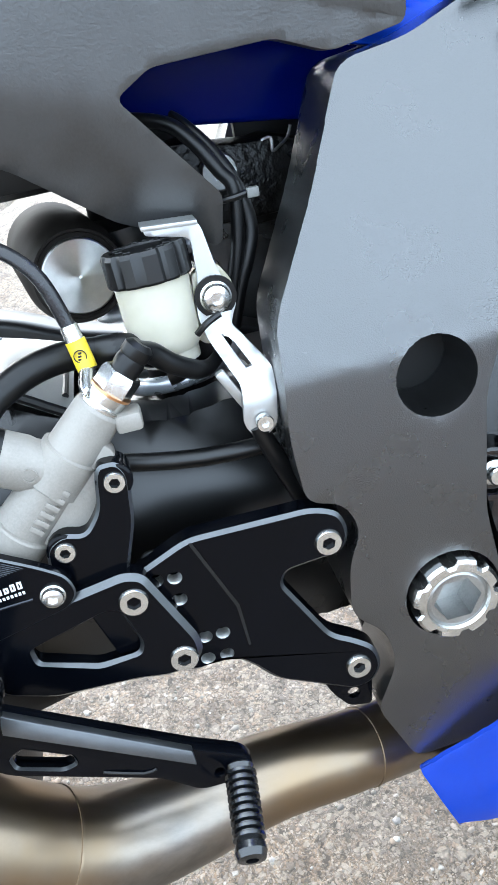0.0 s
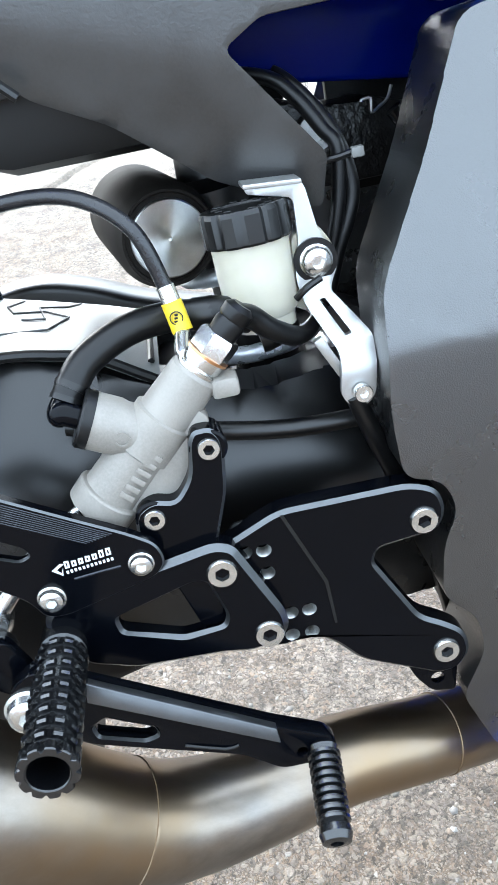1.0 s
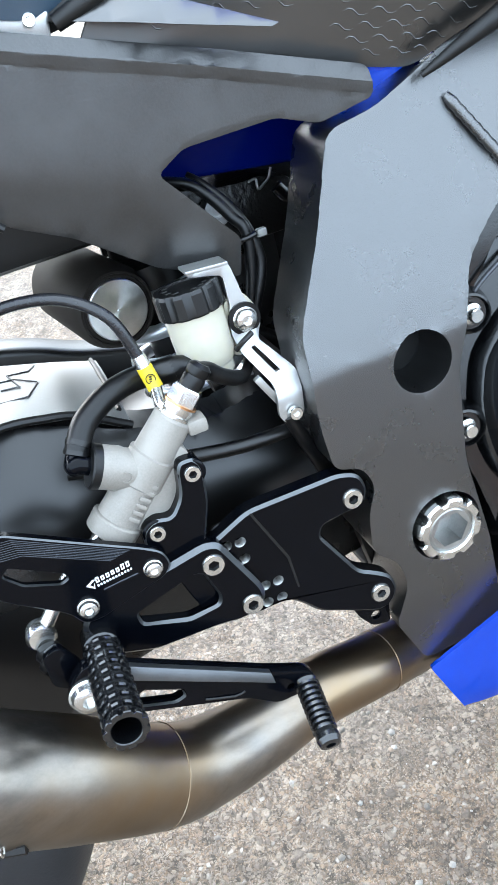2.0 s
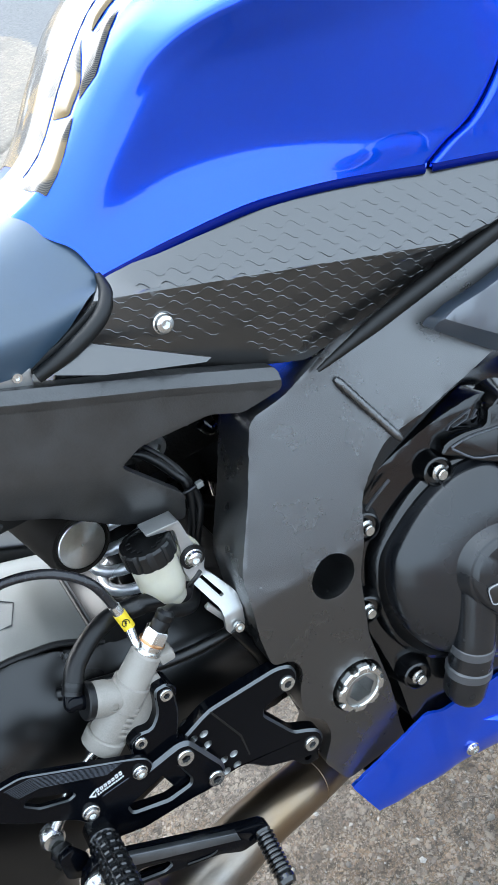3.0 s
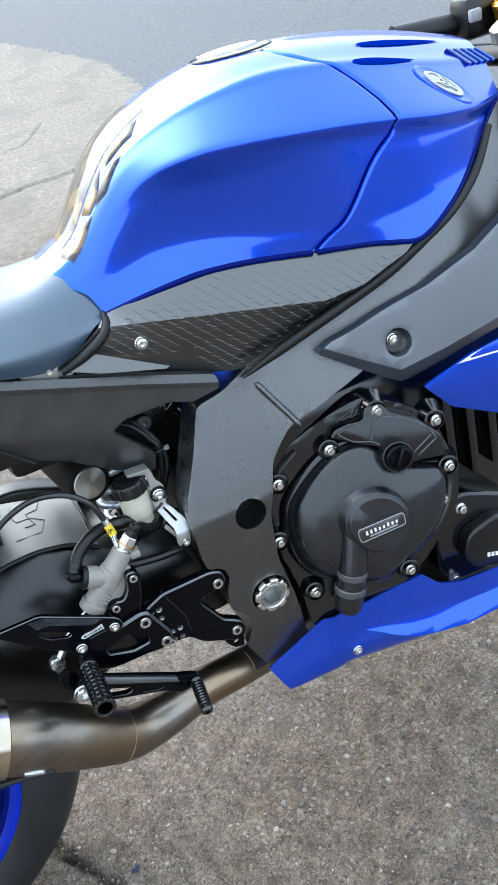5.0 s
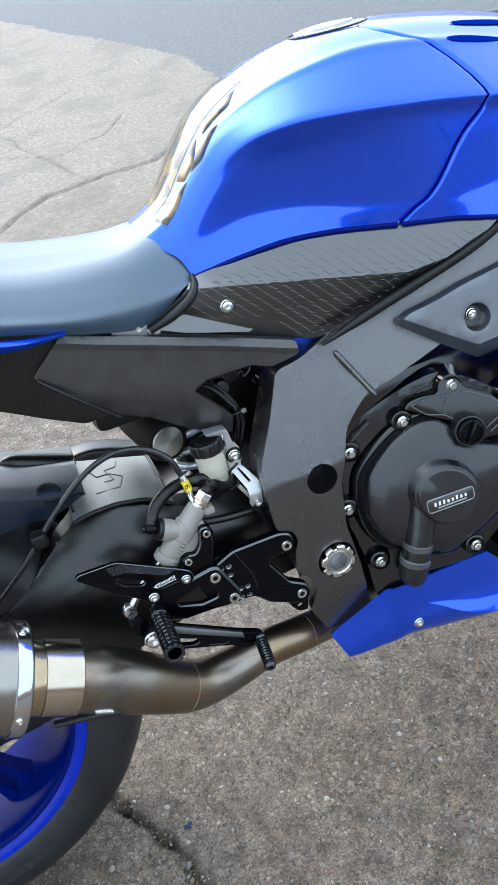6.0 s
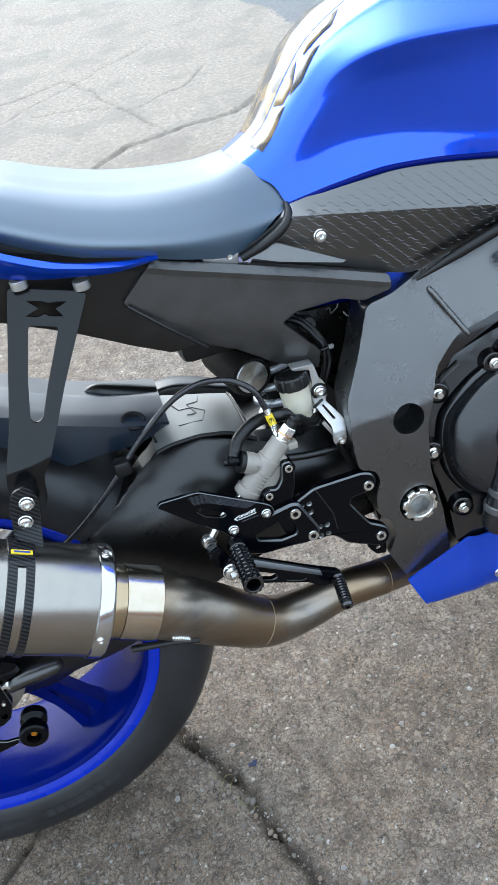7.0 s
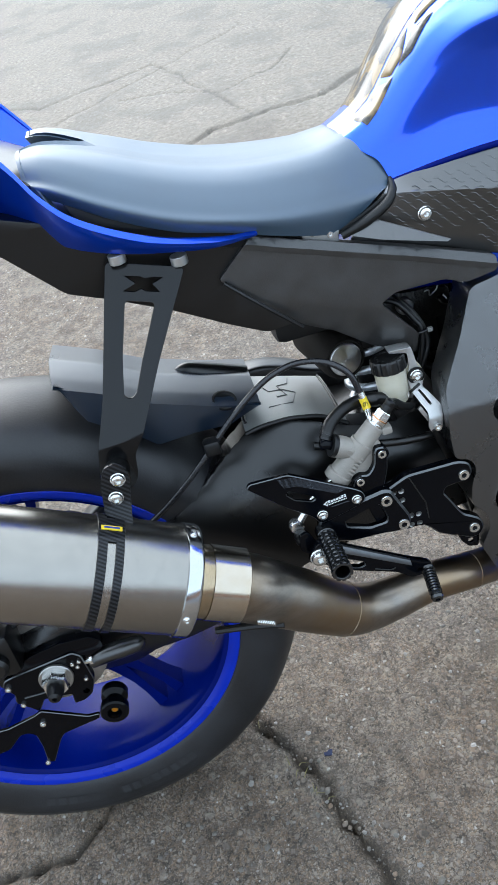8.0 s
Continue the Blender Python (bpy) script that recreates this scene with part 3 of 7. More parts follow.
# -- tank: rows of x, top z, shoulder y z, crease y z, waist y z, lower edge y z --
TANK = [
    (-0.115, 0.806, -0.045, 0.798, -0.068, 0.784, -0.070, 0.768, -0.078, 0.752),
    (-0.063, 0.832, -0.050, 0.822, -0.068, 0.806, -0.076, 0.783, -0.082, 0.761),
    (-0.030, 0.872, -0.055, 0.860, -0.080, 0.843, -0.081, 0.797, -0.091, 0.767),
    (0.000, 0.903, -0.064, 0.891, -0.0985, 0.871, -0.085, 0.805, -0.100, 0.772),
    (0.050, 0.930, -0.080, 0.915, -0.131, 0.884, -0.100, 0.806, -0.112, 0.775),
    (0.100, 0.944, -0.094, 0.926, -0.147, 0.883, -0.121, 0.800, -0.123, 0.770),
    (0.147, 0.950, -0.101, 0.929, -0.155, 0.878, -0.1355, 0.792, -0.136, 0.763),
    (0.200, 0.948, -0.106, 0.923, -0.161, 0.871, -0.1525, 0.785, -0.154, 0.757),
    (0.250, 0.942, -0.108, 0.913, -0.164, 0.862, -0.157, 0.780, -0.170, 0.749),
    (0.300, 0.933, -0.105, 0.900, -0.158, 0.852, -0.152, 0.790, -0.162, 0.758),
    (0.360, 0.918, -0.092, 0.886, -0.136, 0.843, -0.130, 0.800, -0.134, 0.772),
    (0.430, 0.896, -0.068, 0.872, -0.094, 0.842, -0.090, 0.824, -0.086, 0.812),
]


def tank_point(x, v):
    """v from 0 at the top's middle to 1 at the lower edge; past the middle for v below 0. The crease is a real edge."""
    side = -1 if v < 0 else 1
    v = abs(v)
    zt, ys, zs, yc, zc, yw, zw, yl, zl = (table(TANK, x, k) for k in range(1, 10))
    fade = min(1, max(0, (x + 0.028) / 0.065))

    def flank(k, out):
        return ys + (yc - ys) * k - 0.73 * out, zs + (zc - zs) * k + 0.68 * out

    crown = [(0.0, 0.0, zt), (0.16, ys * 0.55, zt - (zt - zs) * 0.30), (0.27, ys * 0.90, zt - (zt - zs) * 0.80), (0.32, ys - 0.001, zs + 0.001)]
    foot = [(0.84, yw, zw), (0.93, yw * 0.45 + yl * 0.55, zw * 0.45 + zl * 0.55), (1.0, yl, zl)]
    if v < 0.555:
        rows = crown + [(0.36, *flank(0.13, 0.0012)), (0.44, *flank(0.50, 0.0020)), (0.51, *flank(0.84, 0.0026)), (0.538, *flank(0.965, 0.0020)), (0.555, yc, zc)]
    else:
        rows = [(0.555, yc, zc), (0.568, yc + 0.0022, zc - 0.0030), (0.60, yc + 0.0075, zc - 0.011), (0.70, yc * 0.5 + yw * 0.5 + 0.004, zc * 0.6 + zw * 0.4)] + foot
    edged = (table(rows, v, 1), table(rows, v, 2))
    rows = crown + [(0.44, *flank(0.48, 0.0005)), (0.62, yc * 0.72 + yw * 0.28, zc * 0.72 + zw * 0.28)] + foot
    plain = (table(rows, v, 1), table(rows, v, 2))
    fade = fade * fade * (3 - 2 * fade)
    y, z = (p + (e - p) * fade for p, e in zip(plain, edged))
    return Vector((x, side * y, z))


SEAM = [(0.0, 0.160), (0.2, 0.185), (0.32, 0.214), (0.40, 0.231), (0.47, 0.2415), (0.52, 0.2455), (0.555, 0.2450), (0.60, 0.2405), (0.70, 0.217), (0.85, 0.179), (1.0, 0.147)]
REAR = [(0.0, -0.100), (0.3, -0.096), (0.5, -0.088), (0.75, -0.075), (1.0, -0.064)]
FRONT = [(0.0, 0.43), (0.4, 0.41), (0.56, 0.395), (0.76, 0.362), (0.88, 0.328), (0.96, 0.288), (1.0, 0.252)]


def tank_shell(lo, hi, nu, roll):
    """The shell between two lines in x; its edge rolls into the seam at hi for roll 1, at lo for roll -1."""
    def at(u, v):
        u = 1 - (1 - u) ** 1.9 if roll > 0 else u ** 1.9 if roll < 0 else u
        w = 2 * v - 1
        a = abs(w)
        a = a * 0.555 / 0.56 if a <= 0.56 else 0.555 + (a - 0.56) * 0.445 / 0.44
        w = math.copysign(a, w)
        x0, x1 = line(lo, a), line(hi, a)
        x = x0 * (1 - u) + x1 * u
        p = tank_point(x, w)
        d = x1 - x if roll > 0 else x - x0 if roll < 0 else 1.0
        reach, deep = (0.0065, 0.0036) if roll > 0 else (0.0038, 0.0030)
        if d < reach:
            n = (tank_point(x + 0.002, w) - p).cross(tank_point(x, w + 0.01) - p).normalized()
            n = n if n.dot(p - Vector((x, 0, 0.80))) > 0 else -n
            p = p - n * deep * (1 - d / reach) ** 2
        return p
    return grid(at, nu, 168)


def seam_shift(d):
    return [(v, x + d) for v, x in SEAM]


bm = tank_shell(REAR, seam_shift(-0.0010), 56, 1)
tank = part("fuel_tank", lipped(bm, 0.006, (0.05, 0, 0.80)), BLUE, bike, "glossy metallic blue fuel tank", 50)
bm = tank_shell(seam_shift(0.0010), FRONT, 40, -1)
cover = part("tank_cover", lipped(bm, 0.006, (0.28, 0, 0.80)), BLUE, bike, "glossy blue front tank cover", 50)
# backing in darker blue, which paints the shade inside the seam
bm = tank_shell(seam_shift(-0.012), seam_shift(0.012), 4, 0)
for vert in bm.verts:
    vert.co += Vector((0, -vert.co.y * 0.05, -0.007))
part("seam_backing", bm, SHADED_BLUE, tank)
bm = lathe([(0.047, -0.012), (0.047, -0.0040), (0.0450, -0.0028), (0.0400, -0.0018), (0.0385, -0.0026), (0.030, -0.0002), (0.029, 0.0022), (0.012, 0.0036), (0.0, 0.0038)], (0.160, 0, 0.9485), (-0.01, 0, 1), 48)
filler_lid = part("fuel_cap", bm, DULL_STEEL, tank, "grey metal fuel filler cap with a dark seam")
part("cap_seam", tube([(0.160 + 0.0435 * math.cos(k * math.pi / 24), 0.0435 * math.sin(k * math.pi / 24), 0.9462) for k in range(49)], 0.0014, 8, 1), DEEP_BLACK, filler_lid)
for k in range(6):
    a = k * math.pi / 3 + 0.3
    ob = put("fuel_cap_screw", SCREW, filler_lid, (0.160 + 0.0345 * math.cos(a), 0.0345 * math.sin(a), 0.9468), 0.45, rx=0)
PAD = gel_pad()


def tank_patch(name, corners, material, lift, n=10, label=""):
    """A thin patch on the tank; corners: four (x, v)."""
    def at(u, v):
        a = [corners[0][k] * (1 - u) + corners[1][k] * u for k in (0, 1)]
        b = [corners[3][k] * (1 - u) + corners[2][k] * u for k in (0, 1)]
        x, w = (a[k] * (1 - v) + b[k] * v for k in (0, 1))
        p = tank_point(x, w)
        n = (tank_point(x + 0.001, w) - p).cross(tank_point(x, w + 0.01) - p).normalized()
        edge = min(1, min(u, 1 - u, v, 1 - v) * 8)
        return p + (n if n.z > 0 else -n) * lift * (0.2 + 0.8 * edge)
    return part(name, grid(at, n, n), material, tank, label, 60)


tank_patch("tank_pad", [(-0.070, -0.42), (0.045, -0.30), (0.045, 0.14), (-0.075, 0.16)], PAD, 0.0022, 16, "glossy gel tank pad with a dark weave")
for corners in ([(-0.080, 0.20), (-0.052, 0.18), (-0.040, 0.33), (-0.072, 0.40)], [(-0.046, 0.18), (-0.014, 0.18), (-0.030, 0.30), (-0.040, 0.29)], [(-0.034, 0.33), (-0.012, 0.24), (0.004, 0.31), (-0.022, 0.38)], [(-0.008, 0.18), (0.035, 0.16), (0.020, 0.24), (-0.010, 0.23)]):
    tank_patch("tank_pad", corners, PAD, 0.0022, 12, "angular piece of a glossy gel tank pad")
# oval silver badge in a recess of the cover
p = tank_point(0.324, 0.436)
major = (tank_point(0.344, 0.508) - tank_point(0.304, 0.376)).normalized()
n = (tank_point(0.326, 0.436) - p).cross(tank_point(0.324, 0.446) - p).normalized()
n = n if n.y < 0 else -n
minor = n.cross(major).normalized()
turn = Matrix((major, minor, major.cross(minor))).transposed().to_4x4()
badge_pose = Matrix.Translation(p) @ turn
put("emblem_recess", shared_mesh("emblem_recess", lathe([(0.0215, -0.004), (0.0215, 0.0002), (0.0200, 0.0009), (0.0175, 0.0004), (0.0, 0.0004)], (0, 0, 0), (0, 0, 1), 40), BLUE), cover, (0, 0, 0)).matrix_basis = badge_pose @ Matrix.Diagonal((1.62, 0.74, 1, 1))
emblem = put("emblem", shared_mesh("emblem", lathe([(0.0150, 0.0), (0.0150, 0.0014), (0.0140, 0.0022), (0.0118, 0.0022), (0.0112, 0.0012), (0.0, 0.0012)], (0, 0, 0), (0, 0, 1), 40), DULL_STEEL), cover, (0, 0, 0), label="oval silver badge")
emblem.matrix_basis = badge_pose @ Matrix.Diagonal((1.55, 0.70, 1, 1))
emblem_ring = shared_mesh("emblem_ring", lathe([(0.0050, 0.001), (0.0050, 0.0026), (0.0036, 0.0026), (0.0036, 0.001)], (0, 0, 0), (0, 0, 1), 24, caps=False), CHROME)
put("emblem_ring", emblem_ring, cover, (0, 0, 0)).matrix_basis = badge_pose @ Matrix.Diagonal((1.55, 0.80, 1, 1))
for k in range(3):
    bar_pose = badge_pose @ Matrix.Diagonal((1.5, 0.72, 1, 1)) @ Matrix.Rotation(2.1 * k + 0.5, 4, "Z")
    bm = box((-0.0008, 0.0, 0.001), (0.0008, 0.0105, 0.0027), 0.0003)
    bmesh.ops.transform(bm, matrix=bar_pose, verts=bm.verts)
    part("emblem_bar", bm, CHROME, cover)
for k in range(5):
    a, b = tank_point(0.366 + 0.011 * k, 0.25), tank_point(0.378 + 0.011 * k, 0.37)
    # no opening here: a darker blue bead paints the slot's shade
    part("vent_slot", tube([a + Vector((0, 0, 0.0004)), b + Vector((0, 0, 0.0004))], 0.0028, 8, 2), SHADED_BLUE, cover, "vent slot, its shade painted dark blue")
    a, b = tank_point(0.3715 + 0.011 * k, 0.25), tank_point(0.3835 + 0.011 * k, 0.37)
    part("vent_rib", tube([a + Vector((0, 0, 0.0012)), b + Vector((0, 0, 0.0012))], 0.0020, 8, 2), BLUE, cover)


# matt blue with the shade of the uncut slots in its colour
SLOT_SHADE = surface("slot_shade_blue", (0.0004, 0.012, 0.17), 0.6, 0.0, 0.15, 12, 1500, specular=0.0)


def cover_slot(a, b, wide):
    """A flat lens-shaped patch, dark as the shade of a hollow, from a to b, both (x, v), wide in v at its middle."""
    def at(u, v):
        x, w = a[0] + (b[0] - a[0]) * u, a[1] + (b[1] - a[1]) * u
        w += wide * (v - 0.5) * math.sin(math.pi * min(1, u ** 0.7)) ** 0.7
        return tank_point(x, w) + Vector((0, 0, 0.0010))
    part("cover_slot", grid(at, 20, 6), SLOT_SHADE, cover, "intake slot as a patch painted shade-dark blue")


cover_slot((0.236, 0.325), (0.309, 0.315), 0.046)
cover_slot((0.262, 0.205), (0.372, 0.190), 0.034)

part("tank_hem", tube([tank_point(x, 1.0) + Vector((0, 0.001, -0.001)) for x in (-0.064, -0.045, -0.02, 0.01, 0.04, 0.08, 0.12, 0.145)], 0.0032, 10, 4), SHADED_BLUE, tank, "dark blue rolled lower edge")
part("cover_hem", tube([tank_point(x, 1.0) + Vector((0, 0.001, -0.001)) for x in (0.150, 0.17, 0.20, 0.225, 0.250)] + [tank_point(x, v) + Vector((0, 0.001, 0)) for x, v in ((0.288, 0.96), (0.328, 0.88), (0.362, 0.76), (0.395, 0.56))], 0.0028, 10, 4), SHADED_BLUE, cover)

# -- side trim below the tank --
TRIM = [(-0.064, 0.762), (-0.008, 0.771), (0.047, 0.775), (0.147, 0.761), (0.243, 0.749), (0.205, 0.724), (0.120, 0.690), (0.046, 0.662), (-0.020, 0.680), (-0.118, 0.713), (-0.096, 0.742)]
TRIM_TOP = [(-0.118, 0.735), (-0.064, 0.762), (-0.008, 0.771), (0.047, 0.775), (0.147, 0.761), (0.243, 0.749)]
TRIM_TOP_Y = [(-0.118, -0.078), (-0.064, -0.080), (0.0, -0.097), (0.047, -0.108), (0.147, -0.132), (0.243, -0.166)]
TRIM_FOLD = [(-0.118, 0.735), (-0.08, 0.755), (0.03, 0.738), (0.139, 0.719), (0.18, 0.722), (0.243, 0.745)]
TRIM_FOLD_Y = [(-0.118, -0.090), (-0.08, -0.092), (0.03, -0.130), (0.139, -0.158), (0.243, -0.172)]
TRIM_LOW = [(-0.118, 0.713), (-0.020, 0.680), (0.046, 0.662), (0.120, 0.690), (0.205, 0.724), (0.243, 0.744)]
TRIM_LOW_Y = [(-0.118, -0.088), (-0.020, -0.094), (0.046, -0.108), (0.120, -0.130), (0.205, -0.155), (0.243, -0.168)]


def trim_y(x, z):
    rows = sorted([(line(TRIM_LOW, x) - 0.002, line(TRIM_LOW_Y, x)), (line(TRIM_FOLD, x), line(TRIM_FOLD_Y, x)), (line(TRIM_TOP, x) + 0.002, line(TRIM_TOP_Y, x))])
    return line(rows, z)


trim = part("tank_side_trim", sheet(rounded(TRIM, 0.006), trim_y, 0.004, cut=0.008, folds=[TRIM_FOLD], ease=1), TRIM_GREY, bike, "black ribbed grip panel under the tank", 20)
bm = bmesh.new()
for row in range(20):
    for col in range(24):
        x = -0.085 + 0.0140 * col + (0.0070 if row % 2 else 0.0)
        z = 0.664 + 0.0064 * row - (x - 0.05) * 0.20
        top, low = line(TRIM_TOP, x), line(TRIM_LOW, x)
        if x > 0.222 or not low + 0.007 < z < top - 0.005 or (x < 0.0 and z < 0.712 - 0.10 * (x + 0.05)):
            continue
        pts = [(x + d, z + k) for d, k in ((0, 0.0), (0.0030, 0.0006), (0.0050, -0.0004), (0.0076, -0.0036), (0.0096, -0.0042), (0.0125, -0.0040))]
        tube([(a, trim_y(a, b) + 0.0001, b) for a, b in pts], [0.0001, 0.00038, 0.00048, 0.00048, 0.00038, 0.0001], 5, 1, bm)
tagged(part("grip_rib", bm, TRIM_GREY, trim, "raised wavy grip ribs", 60), kind="stuff")
put("trim_screw", BUTTON, trim, (-0.042, trim_y(-0.042, 0.727) - 0.0005, 0.727), 0.95)

part("seal_strip", tube([(0.045, -0.122, 0.658), (0.09, -0.133, 0.677), (0.15, -0.147, 0.700), (0.21, -0.158, 0.722), (0.255, -0.160, 0.742), (0.300, -0.154, 0.760), (0.340, -0.142, 0.785), (0.372, -0.126, 0.820)], [0.0015, 0.0058, 0.0065, 0.0065, 0.0065, 0.0060, 0.0055, 0.0050], 10, 4), DEEP_BLACK, trim, "black edge seal between trim and frame")
WEDGE = [(-0.1215, 0.7280), (-0.0925, 0.7362), (-0.0255, 0.7015)]
part("lower_facet", sheet([(-0.1215, 0.7272), (-0.0925, 0.7360), (-0.0255, 0.7013), (-0.0300, 0.7005), (-0.0735, 0.7128)], lambda x, z: line([(-0.122, -0.0985), (-0.092, -0.1010), (-0.026, -0.1215)], x) - 0.8 * max(0, line(WEDGE, x) - z), 0.003, (), 0.008, 0.0003), TRIM_GREY, trim)

part("nose_seal", tube([(-0.0655, -0.082, 0.765), (-0.0670, -0.091, 0.755), (-0.078, -0.0985, 0.7450), (-0.101, -0.1005, 0.7350), (-0.125, -0.097, 0.7270)], [0.002, 0.0046, 0.0052, 0.0052, 0.0042], 12, 4), DEEP_BLACK, trim, "black seal round the seat nose")
# -- blue inner strip under the trim --
part("blue_tank_flange", sheet([(-0.125, 0.712), (-0.02, 0.682), (0.06, 0.666), (0.07, 0.655), (0.03, 0.645), (-0.02, 0.656), (-0.12, 0.695)], lambda x, z: line(TRIM_LOW_Y, x) + 0.012, 0.01), BLUE, tank)

# -- seat: rows of x, middle z, inner y z, edge y z, lower y z --
SEAT = [
    (-0.410, 0.874, -0.050, 0.876, -0.086, 0.865, -0.090, 0.848),
    (-0.380, 0.873, -0.060, 0.875, -0.104, 0.860, -0.110, 0.838),
    (-0.330, 0.855, -0.070, 0.857, -0.117, 0.834, -0.121, 0.808),
    (-0.280, 0.833, -0.075, 0.835, -0.123, 0.810, -0.126, 0.784),
    (-0.230, 0.817, -0.075, 0.818, -0.123, 0.793, -0.125, 0.768),
    (-0.180, 0.808, -0.072, 0.808, -0.117, 0.782, -0.118, 0.749),
    (-0.130, 0.806, -0.064, 0.803, -0.103, 0.777, -0.106, 0.7345),
    (-0.090, 0.813, -0.054, 0.804, -0.089, 0.772, -0.095, 0.739),
    (-0.060, 0.808, -0.050, 0.797, -0.082, 0.766, -0.085, 0.757),
]
SEAT_REAR = [(0.0, -0.344), (0.04, -0.347), (0.30, -0.388), (0.45, -0.402), (0.75, -0.400), (1.0, -0.380)]
SEAT_FRONT = [(0.0, -0.078), (0.5, -0.072), (0.70, -0.064), (0.80, -0.066), (0.9, -0.084), (1.0, -0.112)]


def seat_point(x, w):
    side, v = (-1 if w < 0 else 1), abs(w)
    zm, yi, zi, ye, ze, yl, zl = (table(SEAT, x, k) for k in range(1, 8))
    if side < 0:
        ze += 0.008
    rows = [(0.0, 0.0, zm), (0.3, yi * 0.6, (zm + zi) / 2 + 0.001), (0.5, yi, zi), (0.62, yi * 0.38 + ye * 0.56, zi * 0.42 + ze * 0.58 + 0.0055), (0.70, ye * 0.91, ze + 0.002), (0.76, ye * 0.970, ze - 0.008), (0.9, (ye + yl) / 2 - 0.001, (ze + zl) / 2 - 0.004), (1.0, yl + 0.012, zl - 0.004)]
    return Vector((x, side * table(rows, v, 1), table(rows, v, 2)))


def seat_at(u, v):
    w = -1 + 2 * v
    x0, x1 = line(SEAT_REAR, abs(w)), line(SEAT_FRONT, abs(w))
    if u < 0.1:
        f = 1 - u / 0.1
        p = seat_point(x0 + 0.012 * f * f, w)
        p.z -= line([(0.0, 0.005), (0.25, 0.008), (0.5, 0.028)], abs(w)) * f * f
        return p
    return seat_point(x0 + (x1 - x0) * (u - 0.1) / 0.9, w)


seat = part("seat", thicken(grid(seat_at, 72, 96), 0.004), SEAT_VINYL, bike, "grey-black rider's seat with a notched rear edge", 60)
base = [(-0.375, 0.838), (-0.33, 0.803), (-0.28, 0.779), (-0.22, 0.760), (-0.14, 0.738), (-0.10, 0.742), (-0.066, 0.760), (-0.05, 0.755), (-0.095, 0.728), (-0.14, 0.722), (-0.22, 0.742), (-0.30, 0.765), (-0.36, 0.80)]
part("nose_filler", sheet(rounded([(-0.0700, 0.7560), (-0.0665, 0.7545), (-0.0760, 0.7425), (-0.1155, 0.7250), (-0.1353, 0.7310), (-0.105, 0.740)], 0.002), -0.094, 0.020), DEEP_BLACK, seat, "dark edge under the seat nose")
part("seat_base", sheet(rounded(base, 0.006), lambda x, z: line([(-0.38, -0.100), (-0.25, -0.098), (-0.12, -0.080), (-0.05, -0.066)], x), 0.06), DEEP_BLACK, seat, "black plastic seat base")

# -- tail --
TAIL_TOP = [(-0.206, 0.0, 0.760), (-0.238, 0.0, 0.764), (-0.297, 0.0, 0.782), (-0.356, 0.0, 0.815), (-0.385, 0.0, 0.845), (-0.408, 0.0, 0.885), (-0.45, 0.0, 0.925), (-0.60, 0.0, 0.97)]
TAIL_LOW = [(-0.60, 0.0, 0.875), (-0.437, 0.0, 0.812), (-0.391, 0.0, 0.793), (-0.342, 0.0, 0.776), (-0.291, 0.0, 0.764), (-0.249, 0.0, 0.756)]
TAIL_BELT = [(-0.60, 0.893), (-0.437, 0.851), (-0.390, 0.838), (-0.3595, 0.808), (-0.3203, 0.7865), (-0.252, 0.7635), (-0.2, 0.7575)]


TAIL_EDGE = [(p.x, p.z) for p in smooth_path(TAIL_TOP, 5)][::-1]
TAIL_HEM = [(p.x, p.z) for p in smooth_path(TAIL_LOW + [(-0.206, 0.0, 0.7565)], 5)]
TAIL_WIDE = [(-0.60, -0.115), (-0.45, -0.132), (-0.35, -0.132), (-0.25, -0.122), (-0.2, -0.118)]


def tail_at(u, v):
    x = -0.60 + 0.393 * u
    top, low = line(TAIL_EDGE, x), line(TAIL_HEM, x)
    belt = min(max(table(TAIL_BELT, x, 1), low + 0.002, top - 0.0055), top - 0.0016)
    wide = table(TAIL_WIDE, x, 1)
    if v < 0.5:
        k = v / 0.5
        z = low + (belt - low) * k
        return (x, wide + (belt - z) * 0.85 - 0.002 * math.sin(math.pi * k) * min(1, (belt - low) / 0.03), z)
    k = (v - 0.5) / 0.5
    z = belt + (top - belt) * k
    return (x, wide + 0.0015 * k + (z - belt) * 0.55, z)


tail = part("tail_fairing", lipped(grid(tail_at, 70, 20), 0.004, (-0.42, 0, 0.83)), BLUE, bike, "glossy blue tail side fairing", 50)
bm = grid(lambda u, v: (tail_at(u, v)[0], -tail_at(u, v)[1], tail_at(u, v)[2]), 40, 12)
part("tail_far_side", thicken(bm, 0.003), BLUE, tail)


def cowl_at(u, v):
    x = -0.62 + 0.30 * u
    w = 2 * v - 1
    top = line([(-0.62, 0.972), (-0.50, 0.925), (-0.43, 0.884), (-0.40, 0.866), (-0.345, 0.848), (-0.32, 0.832)], x)
    half = line([(-0.62, 0.10), (-0.42, 0.105), (-0.32, 0.085)], x)
    return (x, half * w, top + 0.012 * (1 - w * w) - 0.012 + (0.035 if x < -0.46 else 0.0) * max(0, 1 - (w / 0.5) ** 2))


